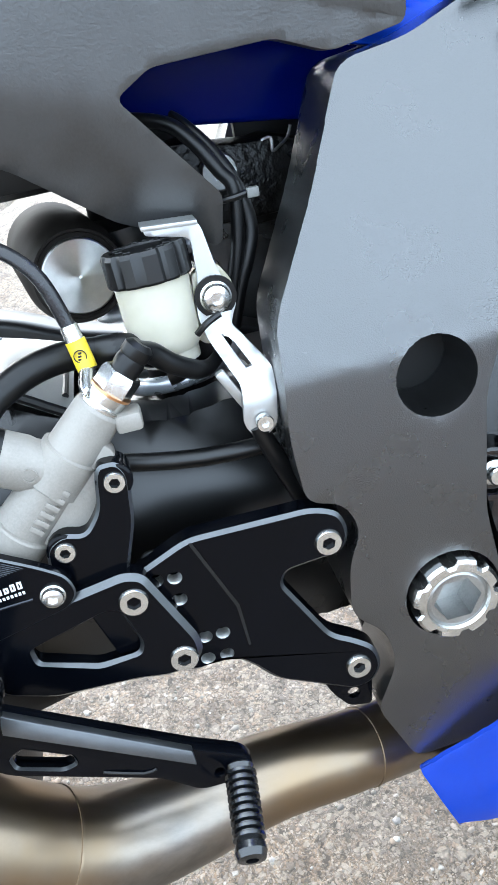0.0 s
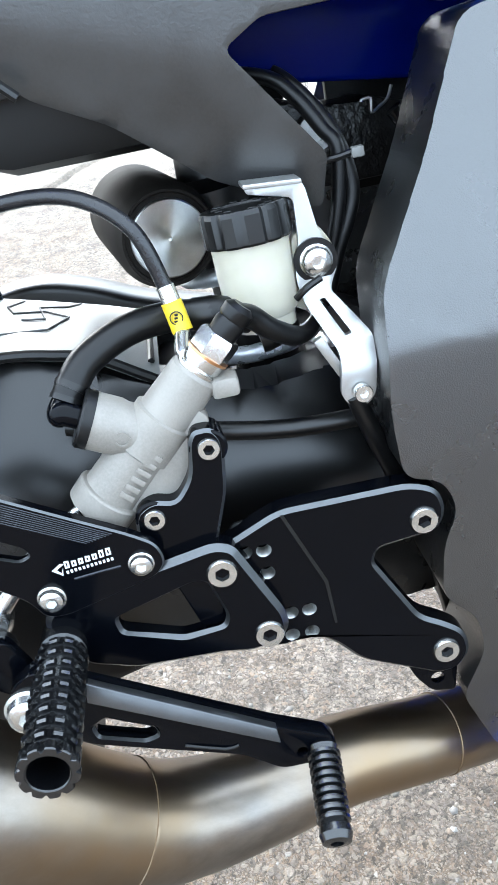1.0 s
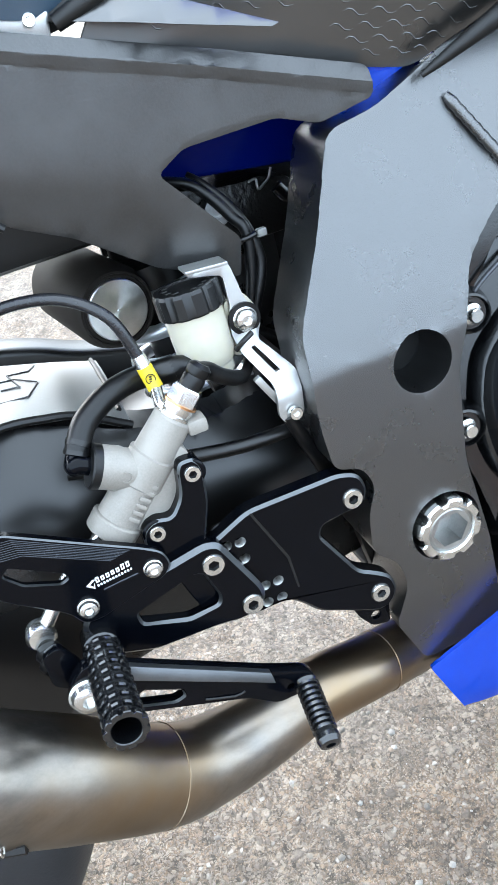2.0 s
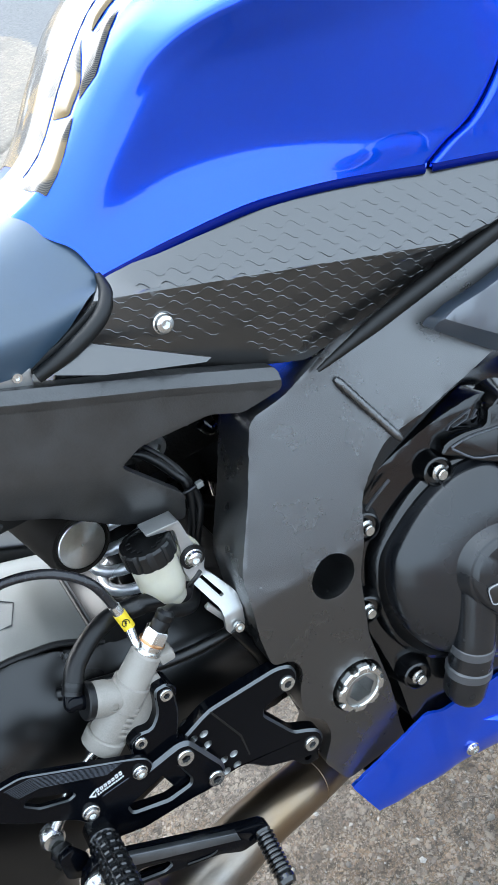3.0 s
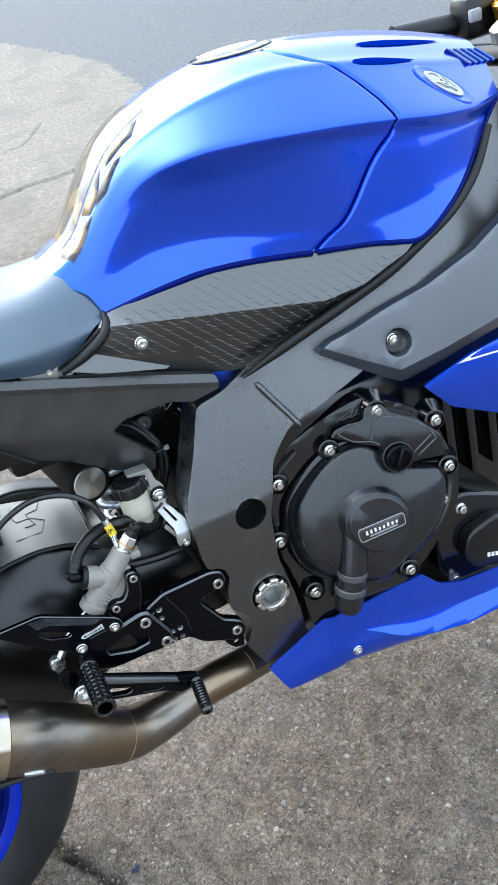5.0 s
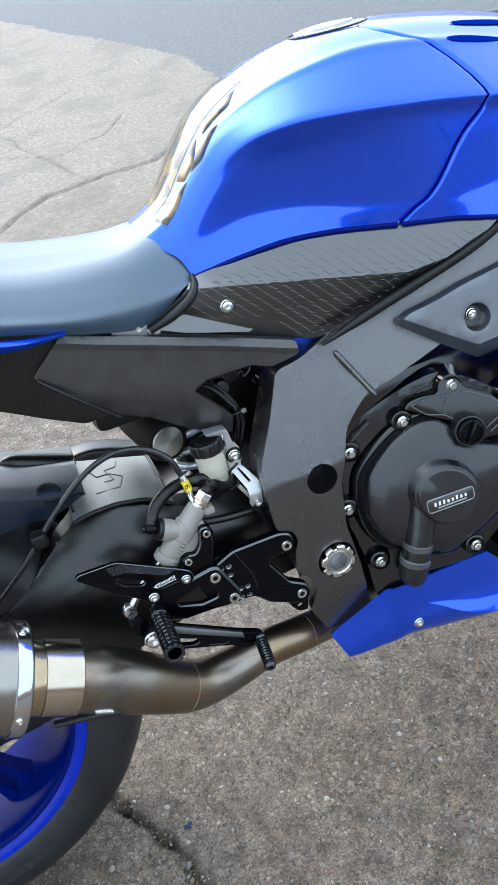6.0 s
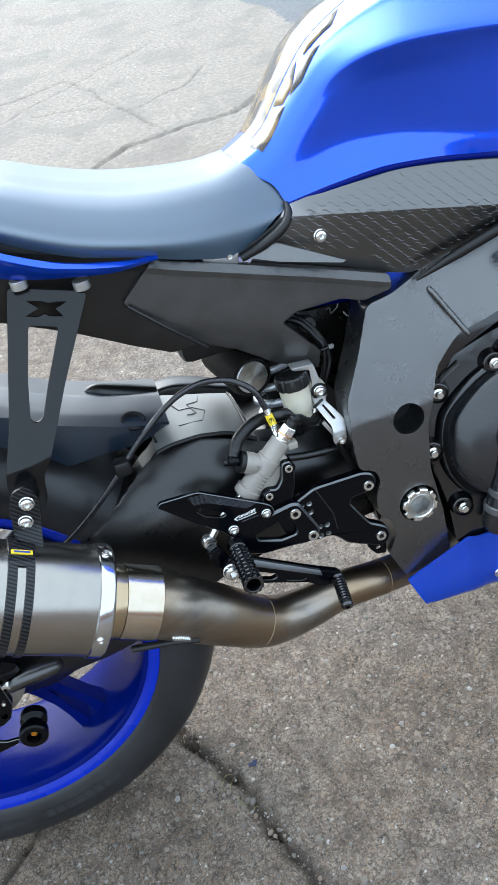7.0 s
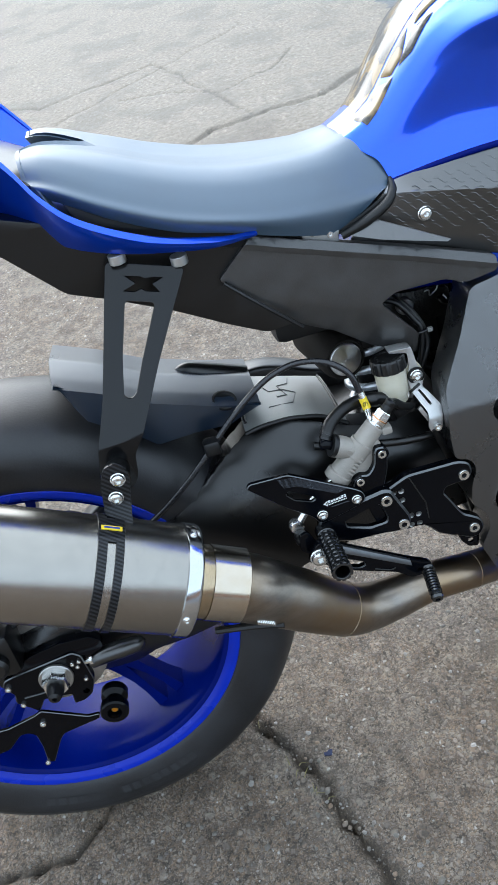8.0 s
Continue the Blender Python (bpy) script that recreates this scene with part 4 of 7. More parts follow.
part("tail_cowl", thicken(grid(cowl_at, 30, 24), 0.003), SATIN_BLACK, tail, "grey-black cowl behind the seat", 40)
UNDER = [(-0.20, 0.756), (-0.245, 0.712), (-0.18, 0.648), (-0.217, 0.646), (-0.257, 0.668), (-0.308, 0.700), (-0.363, 0.729), (-0.398, 0.745), (-0.445, 0.800), (-0.60, 0.87), (-0.60, 0.90), (-0.43, 0.83), (-0.33, 0.79), (-0.24, 0.765)]
part("undertail", sheet(rounded(UNDER, 0.006), lambda x, z: -0.082 - 0.10 * max(0, z - 0.68), 0.16, cut=0.03, bevel=0.004), BLACK_PLASTIC, tail, "black plastic undertail", 30)

# -- rear subframe cover --
SUBCOVER = [(-0.212, 0.7515), (-0.1634, 0.7345), (-0.0577, 0.6985), (0.0195, 0.6705), (0.019, 0.655), (-0.012, 0.650), (-0.034, 0.659), (-0.084, 0.658), (-0.100, 0.649), (-0.064, 0.603), (-0.068, 0.580), (-0.112, 0.600), (-0.150, 0.630), (-0.179, 0.645), (-0.252, 0.716)]


SUB_TOP = [(-0.25, 0.773), (0.022, 0.672)]
SUB_BELT = [(-0.26, 0.7605), (-0.212, 0.7430), (-0.1634, 0.7260), (-0.0577, 0.6900), (0.022, 0.6610)]
SUB_FOLDS = [SUB_BELT, [(x, z - 0.006) for x, z in SUB_BELT]]


def subcover_y(x, z):
    top, belt = line(SUB_TOP, x), line(SUB_BELT, x)
    y = line([(-0.25, -0.094), (0.02, -0.118)], x)
    if z > belt:
        return y + 0.006 * (z - belt) / max(0.01, top - belt)
    return y + line([(0.0, 0.0), (0.006, 0.0016), (0.06, 0.0045), (0.14, 0.028)], belt - z)


SUB_BLACK = surface("satin_black_panel_plastic", (0.0145, 0.0145, 0.0148), 0.40, 0.0, 0.65, 40, 700, 0.35, 0.0004, ior=1.85)
subcover = part("subframe_cover", sheet(rounded(SUBCOVER, 0.004), subcover_y, 0.012, cut=0.006, bevel=0.0012, folds=SUB_FOLDS, ease=2), SUB_BLACK, bike, "angular satin black subframe cover", 30)
part("fold_edge", tube([(-0.248, -0.094, 0.713), (-0.215, -0.099, 0.680), (-0.182, -0.098, 0.647)], 0.0022, 8, 3), BLACK_PLASTIC, subcover)
part("seat_latch", sheet([(-0.1612, 0.7450), (-0.1255, 0.7350), (-0.1285, 0.7210), (-0.1640, 0.7345)], -0.095, 0.03, (), 0, 0.0015), SILVER, bike, "bare aluminium seat bracket")
for x, z in ((-0.153, 0.7375), (-0.136, 0.7315)):
    put("latch_screw", SCREW, bpy.data.objects["seat_latch"], (x, -0.0950, z), 0.5)
part("cross_member", box((-0.21, -0.060, 0.615), (-0.105, 0.06, 0.69), 0.012), DEEP_BLACK, bike, "dark battery box between the rails")
# same paint as the tank; its shade is put into a darker blue
part("tank_underside", sheet(rounded([(-0.108, 0.639), (-0.070, 0.6302), (0.004, 0.6195), (0.032, 0.6160), (0.032, 0.675), (-0.108, 0.675)], 0.004), -0.034, 0.12, bevel=0.008, segments=4), SHADED_BLUE, bike, "fuel tank underside, its blue darkened for shade")
mount = part("shock_mount", sheet(rounded([(-0.105, 0.575), (-0.105, 0.622), (-0.062, 0.6205), (-0.053, 0.6165), (-0.030, 0.6140), (-0.020, 0.6150), (0.002, 0.6080), (0.006, 0.575)], 0.003), -0.010, 0.05, bevel=0.003), surface("crackled_black_casting", (0.0055, 0.0050, 0.0045), 0.36, 0.0, 0.4, 40, 230, 0.9, 0.0016), bike, "rough black cast upper shock mount")
part("mount_loop", tube([(-0.0288, -0.020, 0.6141), (-0.0283, -0.020, 0.6149), (-0.0241, -0.020, 0.6148), (-0.0241, -0.020, 0.6083), (-0.0193, -0.020, 0.6105), (-0.0152, -0.020, 0.6134), (-0.0127, -0.020, 0.6189)], 0.0009, 6, 4), DULL_STEEL, mount, "bent wire clip")
part("mount_pipe", tube([(-0.0157, -0.030, 0.6089), (-0.0099, -0.030, 0.6012), (-0.0032, -0.030, 0.6017)], 0.0045, 12, 5), ENGINE_BLACK, mount)
# made-up dark sheets that stand in for shaded space beside the open gap
for lo, hi in ((-0.125, -0.056), (-0.032, 0.035)):
    part("dark_gap_block", box((lo, 0.050, 0.560), (hi, 0.056, 0.665), 0.002), DEEP_BLACK, bike, "dark sheet added to close the gap under the tank")

# -- main frame --
FRAME_LINE = [(-0.012, 0.646), (-0.033, 0.602), (-0.060, 0.555), (-0.064, 0.505), (-0.062, 0.476), (-0.046, 0.472), (-0.040, 0.456), (-0.048, 0.440), (-0.051, 0.412), (-0.036, 0.398), (-0.033, 0.378), (-0.046, 0.352), (-0.028, 0.306), (0.034, 0.312),
              (0.030, 0.330), (0.028, 0.356), (0.027, 0.390), (0.019, 0.450), (0.024, 0.506), (0.045, 0.562), (0.076, 0.591), (0.110, 0.606), (0.166, 0.630), (0.255, 0.672), (0.328, 0.690), (0.372, 0.713), (0.395, 0.760), (0.425, 0.840), (0.405, 0.850), (0.377, 0.806), (0.336, 0.771), (0.281, 0.740), (0.237, 0.725), (0.138, 0.698), (0.052, 0.663), (0.018, 0.650)]


def frame_y(x, z):
    plate = line([(0.30, -0.150), (0.36, -0.158), (0.47, -0.1565), (0.532, -0.1540), (0.645, -0.119), (0.70, -0.105)], z)
    spar = line([(0.06, -0.125), (0.15, -0.142), (0.25, -0.150), (0.32, -0.140), (0.42, -0.10)], x) + 0.45 * (z - line([(0.06, 0.62), (0.25, 0.70), (0.35, 0.73), (0.42, 0.82)], x))
    f = min(1, max(0, (x - 0.05) / 0.06))
    f = f * f * (3 - 2 * f) * min(1, max(0, (z - 0.54) / 0.03))
    return plate * (1 - f) + spar * f


frame_holes = [ring_of(0.003, 0.519, 0.0182, 28), ring_of(-0.001, 0.409, 0.0235, 28)]
chassis = part("main_frame", sheet(rounded(FRAME_LINE, 0.008), frame_y, 0.045, frame_holes, 0.007, 0.0035, 3, [[(-0.1, 0.532), (0.1, 0.532)]], 2), FRAME, bike, "black textured cast aluminium main frame", 16)
# black disc that paints the shade inside the frame hole
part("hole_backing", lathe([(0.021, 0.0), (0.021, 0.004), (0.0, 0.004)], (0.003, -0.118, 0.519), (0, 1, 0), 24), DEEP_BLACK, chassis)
a, b = (Vector((x, frame_y(x, z) - 0.0012, z)) for x, z in ((0.058, 0.645), (0.086, 0.590)))
bm = tube([a.lerp(b, k / 22) for k in range(23)], [0.0020] + [0.0029 + 0.00045 * (k % 2) for k in range(21)] + [0.0020], 12, 1)
part("weld_bead", bm, FRAME, chassis, "raised weld bead", 60)


def castle(a, r, h):
    return 1.0 if r < 0.018 or (math.degrees(a) % 45) > 13 else 0.87


bm = lathe([(0.0125, -0.004), (0.0215, -0.004), (0.0215, 0.006), (0.0200, 0.0075), (0.0158, 0.0075), (0.0150, 0.006), (0.0150, -0.012)], (-0.001, -0.1565, 0.409), (0, -1, 0), 72, None, castle, caps=False)
part("pivot_nut", bm, STEEL, chassis, "bright castellated swingarm pivot nut", 25)
bm = bmesh.new()
rings = []
for r, h, hexed in ((0.0152, 0.005, 0), (0.0135, 0.006, 0), (0.0112, 0.006, 1), (0.0108, -0.010, 1)):
    ring = []
    for k in range(36):
        a = 2 * math.pi * k / 36
        rr = r * (math.cos(math.pi / 6) / math.cos((a % (math.pi / 3)) - math.pi / 6) if hexed else 1) * (1.06 if hexed else 1)
        ring.append(bm.verts.new((-0.001 + rr * math.cos(a), -0.1565 - h, 0.409 + rr * math.sin(a))))
    rings.append(ring)
for a, b in zip(rings, rings[1:]):
    for k in range(36):
        bm.faces.new((a[k], a[(k + 1) % 36], b[(k + 1) % 36], b[k]))
bm.faces.new(rings[-1])
part("pivot_shaft", bm, DULL_STEEL, chassis, "hollow hexagonal pivot shaft", 25)
# added black sheet; paints the shade in the gaps behind the frame
part("shade_plate", sheet(rounded([(-0.045, 0.53), (0.0, 0.60), (0.06, 0.60), (0.03, 0.45), (0.03, 0.32), (-0.03, 0.32), (-0.05, 0.45), (-0.058, 0.49)], 0.01), -0.110, 0.01), DEEP_BLACK, chassis)
part("frame_far_rail", sheet(rounded(FRAME_LINE, 0.008), 0.11, 0.04), FRAME, chassis)

# -- swingarm --
ARM = [(0.03, 0.440), (-0.02, 0.480), (-0.070, 0.502), (-0.110, 0.501), (-0.163, 0.5165), (-0.191, 0.5300), (-0.219, 0.5390), (-0.240, 0.5400), (-0.261, 0.5360), (-0.293, 0.5165), (-0.328, 0.4925), (-0.370, 0.4650), (-0.45, 0.430), (-0.52, 0.385), (-0.60, 0.368), (-0.635, 0.350), (-0.635, 0.300), (-0.58, 0.272), (-0.50, 0.264), (-0.473, 0.268), (-0.45, 0.283), (-0.383, 0.294), (-0.33, 0.308), (-0.24, 0.360), (-0.15, 0.385), (-0.05, 0.372), (0.03, 0.38)]


def arm_y(x, z):
    mid = line([(-0.6, 0.335), (-0.4, 0.39), (-0.22, 0.44), (0.0, 0.42)], x)
    half = line([(-0.6, 0.035), (-0.4, 0.08), (-0.22, 0.095), (0.0, 0.06)], x)
    k = (z - mid) / half
    return line([(-0.64, -0.112), (-0.45, -0.108), (-0.2, -0.114), (0.03, -0.100)], x) + 0.030 * max(0, k) ** 3 + 0.012 * max(0, -k) ** 2


ARM_BLACK = surface("satin_black_swingarm_paint", (0.0022, 0.0022, 0.0024), 0.30, 0.0, 0.25, 12, 1100, 0.10, 0.0003, ior=1.58)
arm = part("swingarm", sheet(rounded(ARM, 0.012), arm_y, 0.03, (), 0.012, 0.006, 3, (), 2), ARM_BLACK, bike, "satin black aluminium swingarm", 32)
bm = sheet(rounded(ARM, 0.012), 0.075, 0.035, (), 0, 0.006, 3)
part("far_leg", bm, BLACK_PLASTIC, arm)
part("arm_ridge", tube([(-0.045, -0.116, 0.490), (-0.10, -0.117, 0.492), (-0.15, -0.113, 0.501), (-0.20, -0.104, 0.511)], 0.0045, 10, 4), BLACK_PLASTIC, arm)
part("arm_bridge", box((-0.17, -0.09, 0.40), (-0.02, 0.09, 0.485), 0.015), BLACK_PLASTIC, arm)


def brace_at(u, v):
    near = Vector((-0.268, -0.084, 0.0)).lerp(Vector((-0.155, -0.084, 0.0)), u)
    near.z = line([(0.0, 0.5400), (0.15, 0.5440), (0.445, 0.5442), (0.75, 0.5362), (0.94, 0.5215), (1.0, 0.5170)], u)
    far = Vector((-0.268, 0.075, 0.543)).lerp(Vector((-0.155, 0.075, 0.508)), u)
    p = near.lerp(far, v)
    p.z += 0.006 * math.sin(math.pi * v) - (0.012 * ((v - 0.92) / 0.08) ** 2 if v > 0.92 else 0)
    return p


BRACE = surface("satin_bare_aluminium", (0.23, 0.236, 0.232), 0.48, 0.30, 0.15, 14, 1200, 0.08, 0.0002)
plate = part("swingarm_guard", thicken(grid(brace_at, 16, 20), 0.004), BRACE, bike, "satin aluminium swingarm brace plate with an embossed mark", 40)


def on_brace(u, v):
    return brace_at(u, v) + Vector((0, 0, 0.0008))


ENGRAVED = surface("dark_engraved_line", (0.09, 0.092, 0.095), 0.4, 0.6, 0.2, 60, 900)
part("plate_seal", tube([brace_at(0.1 * k, 0.0) + Vector((0, -0.001, -0.001)) for k in range(11)], 0.0026, 8, 2), DEEP_BLACK, plate, "black seal along the plate")
for u in (0.03, 0.97):
    part("plate_edge", tube([on_brace(u, 0.10 + 0.08 * k) for k in range(11)], 0.0017, 8, 1), DEEP_BLACK, plate)
part("embossed_mark", tube([on_brace(*q) for q in ((0.30, 0.20), (0.55, 0.22), (0.62, 0.40), (0.50, 0.48), (0.36, 0.46), (0.30, 0.60), (0.34, 0.78))], 0.0006, 6, 1), ENGRAVED, plate)
part("embossed_mark", tube([on_brace(*q) for q in ((0.42, 0.34), (0.52, 0.36), (0.46, 0.56), (0.58, 0.62), (0.62, 0.78))], 0.0006, 6, 1), ENGRAVED, plate)

# -- hugger --
AXLE = Vector((-0.568, 0, 0.322))


HUG_FOLD = [(-0.4435, 0.6585), (-0.3995, 0.6388), (-0.3547, 0.6128), (-0.2949, 0.590), (-0.2445, 0.5751)]
HUG_LOW = [(-0.4424, 0.6605), (-0.4254, 0.611), (-0.4128, 0.6016), (-0.381, 0.5785), (-0.3618, 0.5596), (-0.3175, 0.5612), (-0.2816, 0.559), (-0.2463, 0.5714)]


def hugger_at(u, v):
    """Skirt below a long fold, then the flat crowned top over the tyre."""
    x = -0.4435 + 0.199 * u
    fold = line(HUG_FOLD, x)
    low = min(line(HUG_LOW, x), fold - 0.001)
    y = line([(0, -0.090), (0.28, -0.098), (0.42, -0.074), (0.60, -0.03), (0.76, 0.03), (0.88, 0.05), (1.0, 0.058)], v)
    z = line([(0, low), (0.28, fold), (0.42, fold + 0.0035), (0.60, fold + 0.007), (0.76, fold + 0.001), (0.88, fold - 0.012), (1.0, fold - 0.05)], v)
    back = line([(0, 0.0), (0.28, 0.0), (0.42, -0.003), (0.60, -0.006), (1.0, -0.010)], v) * (1 - u)
    return (x + back, y, z)


HUG_BLACK = surface("satin_blue_black_hugger_plastic", (0.004, 0.012, 0.026), 0.32, 0.0, 0.25, 10, 1300, 0.06, 0.0002, ior=1.80)
hugger = part("rear_hugger", thicken(grid(hugger_at, 40, 50), 0.003), HUG_BLACK, bike, "satin blue-black rear wheel hugger with a folded skirt", 14)
# black disc that paints the shade of a pocket; the shell is uncut
part("hugger_lug", lathe([(0.0135, -0.002), (0.0135, 0.0012), (0.0115, 0.0016), (0.0105, -0.001), (0.0, -0.001)], (-0.2804, -0.0862, 0.5868), (0.32, -0.42, 1), 24), DEEP_BLACK, hugger, "dark disc in place of a shaded fixing recess")
part("chain_ridge", tube([(-0.325, -0.012, 0.604), (-0.3117, -0.012, 0.6010), (-0.2835, -0.012, 0.5875), (-0.2493, -0.012, 0.5725)], [0.002, 0.0095, 0.0125, 0.0135], 16, 5), BLACK_PLASTIC, hugger, "black rounded ridge")

# -- rear wheel --
wheel = new("rear_wheel")
wheel.parent = bike
tagged(wheel, "rear wheel with a blue rim and black tyre")
half = [(0.222, 0.074), (0.228, 0.083), (0.238, 0.0885), (0.258, 0.0925), (0.276, 0.0920), (0.291, 0.084), (0.303, 0.068), (0.3125, 0.046), (0.3195, 0.022), (0.3215, 0.0)]
bm = lathe([(r, h) for r, h in half] + [(r, -h) for r, h in half[-2::-1]], AXLE, (0, -1, 0), 128, caps=False)
tyre = part("tyre", bm, TYRE, wheel, "black sports tyre with a worn sidewall", 40)
for k in range(15):
    if k in (5, 6):
        continue
    bm = bmesh.new()
    vs = []
    for r, h in ((0.250, 0.0918), (0.262, 0.0931)):
        for d in (0.0, 2.3):
            a = radians(-112 + k * 3.3 + d)
            vs.append(bm.verts.new((AXLE.x + r * math.cos(a), -h, AXLE.z + r * math.sin(a))))
    bm.faces.new((vs[0], vs[1], vs[3], vs[2]))
    part("sidewall_mark", bm, TYRE_MARK, tyre)
lip = [(0.2315, 0.080), (0.2322, 0.0835), (0.2300, 0.0850), (0.2255, 0.0845), (0.2235, 0.0800), (0.2170, 0.0785), (0.2120, 0.0750), (0.2085, 0.066), (0.2060, 0.045), (0.2045, 0.0)]
# barrel, hub and spokes have the wheel's inner shade in their blue
bm = lathe(lip + [(r, -h) for r, h in lip[-2::-1]], AXLE, (0, -1, 0), 128, caps=False)
rim = part("rim", bm, SHADED_BLUE, wheel, "glossy blue alloy rim", 30)
# the lip is a lit copy of the rim's blue
part("rim_flange", lathe([(0.2325, 0.0830), (0.2300, 0.0856), (0.2250, 0.0856), (0.2205, 0.0835), (0.2170, 0.0792)], AXLE, (0, -1, 0), 128, caps=False), surface("lit_blue_rim_lacquer", (0.0008, 0.020, 0.36), 0.28, 0.0, 0.12, 12, 1500, ior=1.3), rim)
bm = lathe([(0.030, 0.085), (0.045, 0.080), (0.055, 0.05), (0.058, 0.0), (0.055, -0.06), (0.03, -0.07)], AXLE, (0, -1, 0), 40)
part("hub", bm, SHADED_BLUE, wheel, "blue wheel hub")
bm = bmesh.new()
for e in (-1, 1):
    rows = []
    for r, y, w, h, off in ((0.045, -0.020, 0.013, 0.022, 0.007), (0.115, -0.014, 0.0085, 0.017, 0.0080), (0.150, -0.012, 0.0060, 0.015, 0.0110), (0.178, -0.012, 0.0058, 0.015, 0.0145), (0.208, -0.012, 0.0085, 0.020, 0.0165)):
        rows.append([bm.verts.new((e * off + dw, y + dy * 0.8, r)) for dy, dw in ((-h, -w), (-h, w), (h, w), (h, -w))])
    for a, b in zip(rows, rows[1:]):
        for k in range(4):
            bm.faces.new((a[k], a[(k + 1) % 4], b[(k + 1) % 4], b[k]))
bmesh.ops.bevel(bm, geom=[e for e in bm.edges if len(e.link_faces) == 2 and e.calc_face_angle() > 0.8], offset=0.003, segments=3, affect="EDGES", profile=0.5)
bmesh.ops.recalc_face_normals(bm, faces=bm.faces)
spoke = part("spoke", bm, SHADED_BLUE, wheel, "forked blue wheel spoke")
spoke.matrix_basis = Matrix.Translation(AXLE) @ Matrix.Rotation(radians(6), 4, "Y")
for k in range(1, 5):
    again(spoke, wheel, Matrix.Translation(AXLE) @ Matrix.Rotation(radians(6 + 72 * k), 4, "Y"))
bm = lathe([(0.040, 0.0), (0.066, 0.0), (0.066, 0.005), (0.040, 0.005), (0.040, 0.0)], AXLE + Vector((0, -0.088, 0)), (0, -1, 0), 72, caps=False)
part("brake_disc", bm, DULL_STEEL, wheel, "steel rear brake disc")
# unseen toothed disc, added to keep far-side light out of the rim
part("sprocket_blocker", lathe([(0.045, 0.0), (0.105, 0.0), (0.108, 0.003), (0.105, 0.006), (0.045, 0.006)], AXLE + Vector((0, 0.075, 0)), (0, -1, 0), 84, None, lambda a, r, h: 1.0 if r < 0.1 or (a * 42 / (2 * math.pi)) % 1 < 0.5 else 0.955, False), BLACK_PLASTIC, wheel, "dark rear sprocket, unseen, added to block light")

# -- axle, adjuster, caliper bracket --
nut_at = AXLE + Vector((0.006, -0.128, 0))
part("axle_washer", lathe([(0.0205, 0), (0.0205, 0.003), (0.0195, 0.004), (0.0, 0.004)], nut_at, (0, -1, 0), 36), DULL_STEEL, arm)
part("axle_nut", lathe([(0.0165, 0.004), (0.0165, 0.014), (0.0150, 0.017), (0.0105, 0.017), (0.0100, 0.012)], nut_at, (0, -1, 0), 6, caps=False), STEEL, arm, "large steel axle nut", 20)
part("axle_end", lathe([(0.0105, 0.008), (0.0105, 0.020), (0.0095, 0.026), (0.0070, 0.034), (0.0030, 0.036), (0.0028, 0.032), (0.0, 0.032)], nut_at, (0, -1, 0), 28), RUBBER, arm, "black plug in the axle end")
PLATE = [(-0.6105, 0.3396), (-0.5339, 0.3495), (-0.5253, 0.3416), (-0.5232, 0.3149), (-0.5224, 0.3009), (-0.5315, 0.2815), (-0.5424, 0.2743), (-0.5562, 0.2731), (-0.5546, 0.2889), (-0.5873, 0.2933), (-0.5985, 0.2768), (-0.6196, 0.2999), (-0.6163, 0.3124), (-0.6251, 0.3276), (-0.6206, 0.3370)]
adj = part("chain_adjuster", sheet(rounded(PLATE, 0.003), -0.1275, 0.012, [ring_of(-0.537, 0.288, 0.004, 14)], 0, 0.0006, chamfer=0.0012), BLACK_ANOD, arm, "black machined axle block", edge=EDGE_SHEEN)
for x, z, size in ((-0.5383, 0.3342, 0.40), (-0.5301, 0.3353, 0.40), (-0.5339, 0.3284, 0.40), (-0.5307, 0.3076, 0.42), (-0.6120, 0.2960, 0.5), (-0.6190, 0.3261, 0.6)):
    put("adjuster_screw", SCREW, adj, (x, -0.1275, z), size)
part("adjuster_slot", tube([(-0.607, -0.1278, 0.3050), (-0.585, -0.1278, 0.3045), (-0.578, -0.1278, 0.3052)], 0.0012, 8, 3), EDGE_SHEEN, adj)
blade_line = rounded([(-0.6086, 0.3414), (-0.5850, 0.3562), (-0.5450, 0.3635), (-0.5091, 0.3605), (-0.4984, 0.3519), (-0.4973, 0.3427), (-0.5135, 0.3383), (-0.5450, 0.3460), (-0.5838, 0.3424), (-0.6044, 0.3397)], 0.004)
part("arm_blade", sheet(blade_line, lambda x, z: -0.122 - 0.35 * max(0.0, 0.352 - z), 0.012, cut=0.008, bevel=0.003, segments=3), BLACK_ANOD, arm, "glossy black curved end of the swingarm", 50)
part("torque_link", tube([(-0.518, -0.121, 0.322), (-0.505, -0.122, 0.328), (-0.480, -0.120, 0.3285), (-0.462, -0.116, 0.3265), (-0.455, -0.110, 0.326)], [0.0075, 0.0105, 0.0112, 0.0100, 0.005], 18, 4), SATIN_BLACK, arm, "satin grey link boss")
part("adjuster_bolt", lathe([(0.0032, 0.0), (0.0032, 0.010), (0.0050, 0.010), (0.0050, 0.014), (0.0, 0.014)], (-0.5260, -0.1240, 0.3290), (0.9, -0.3, 0.2), 6), STEEL, adj, "bright adjuster bolt")
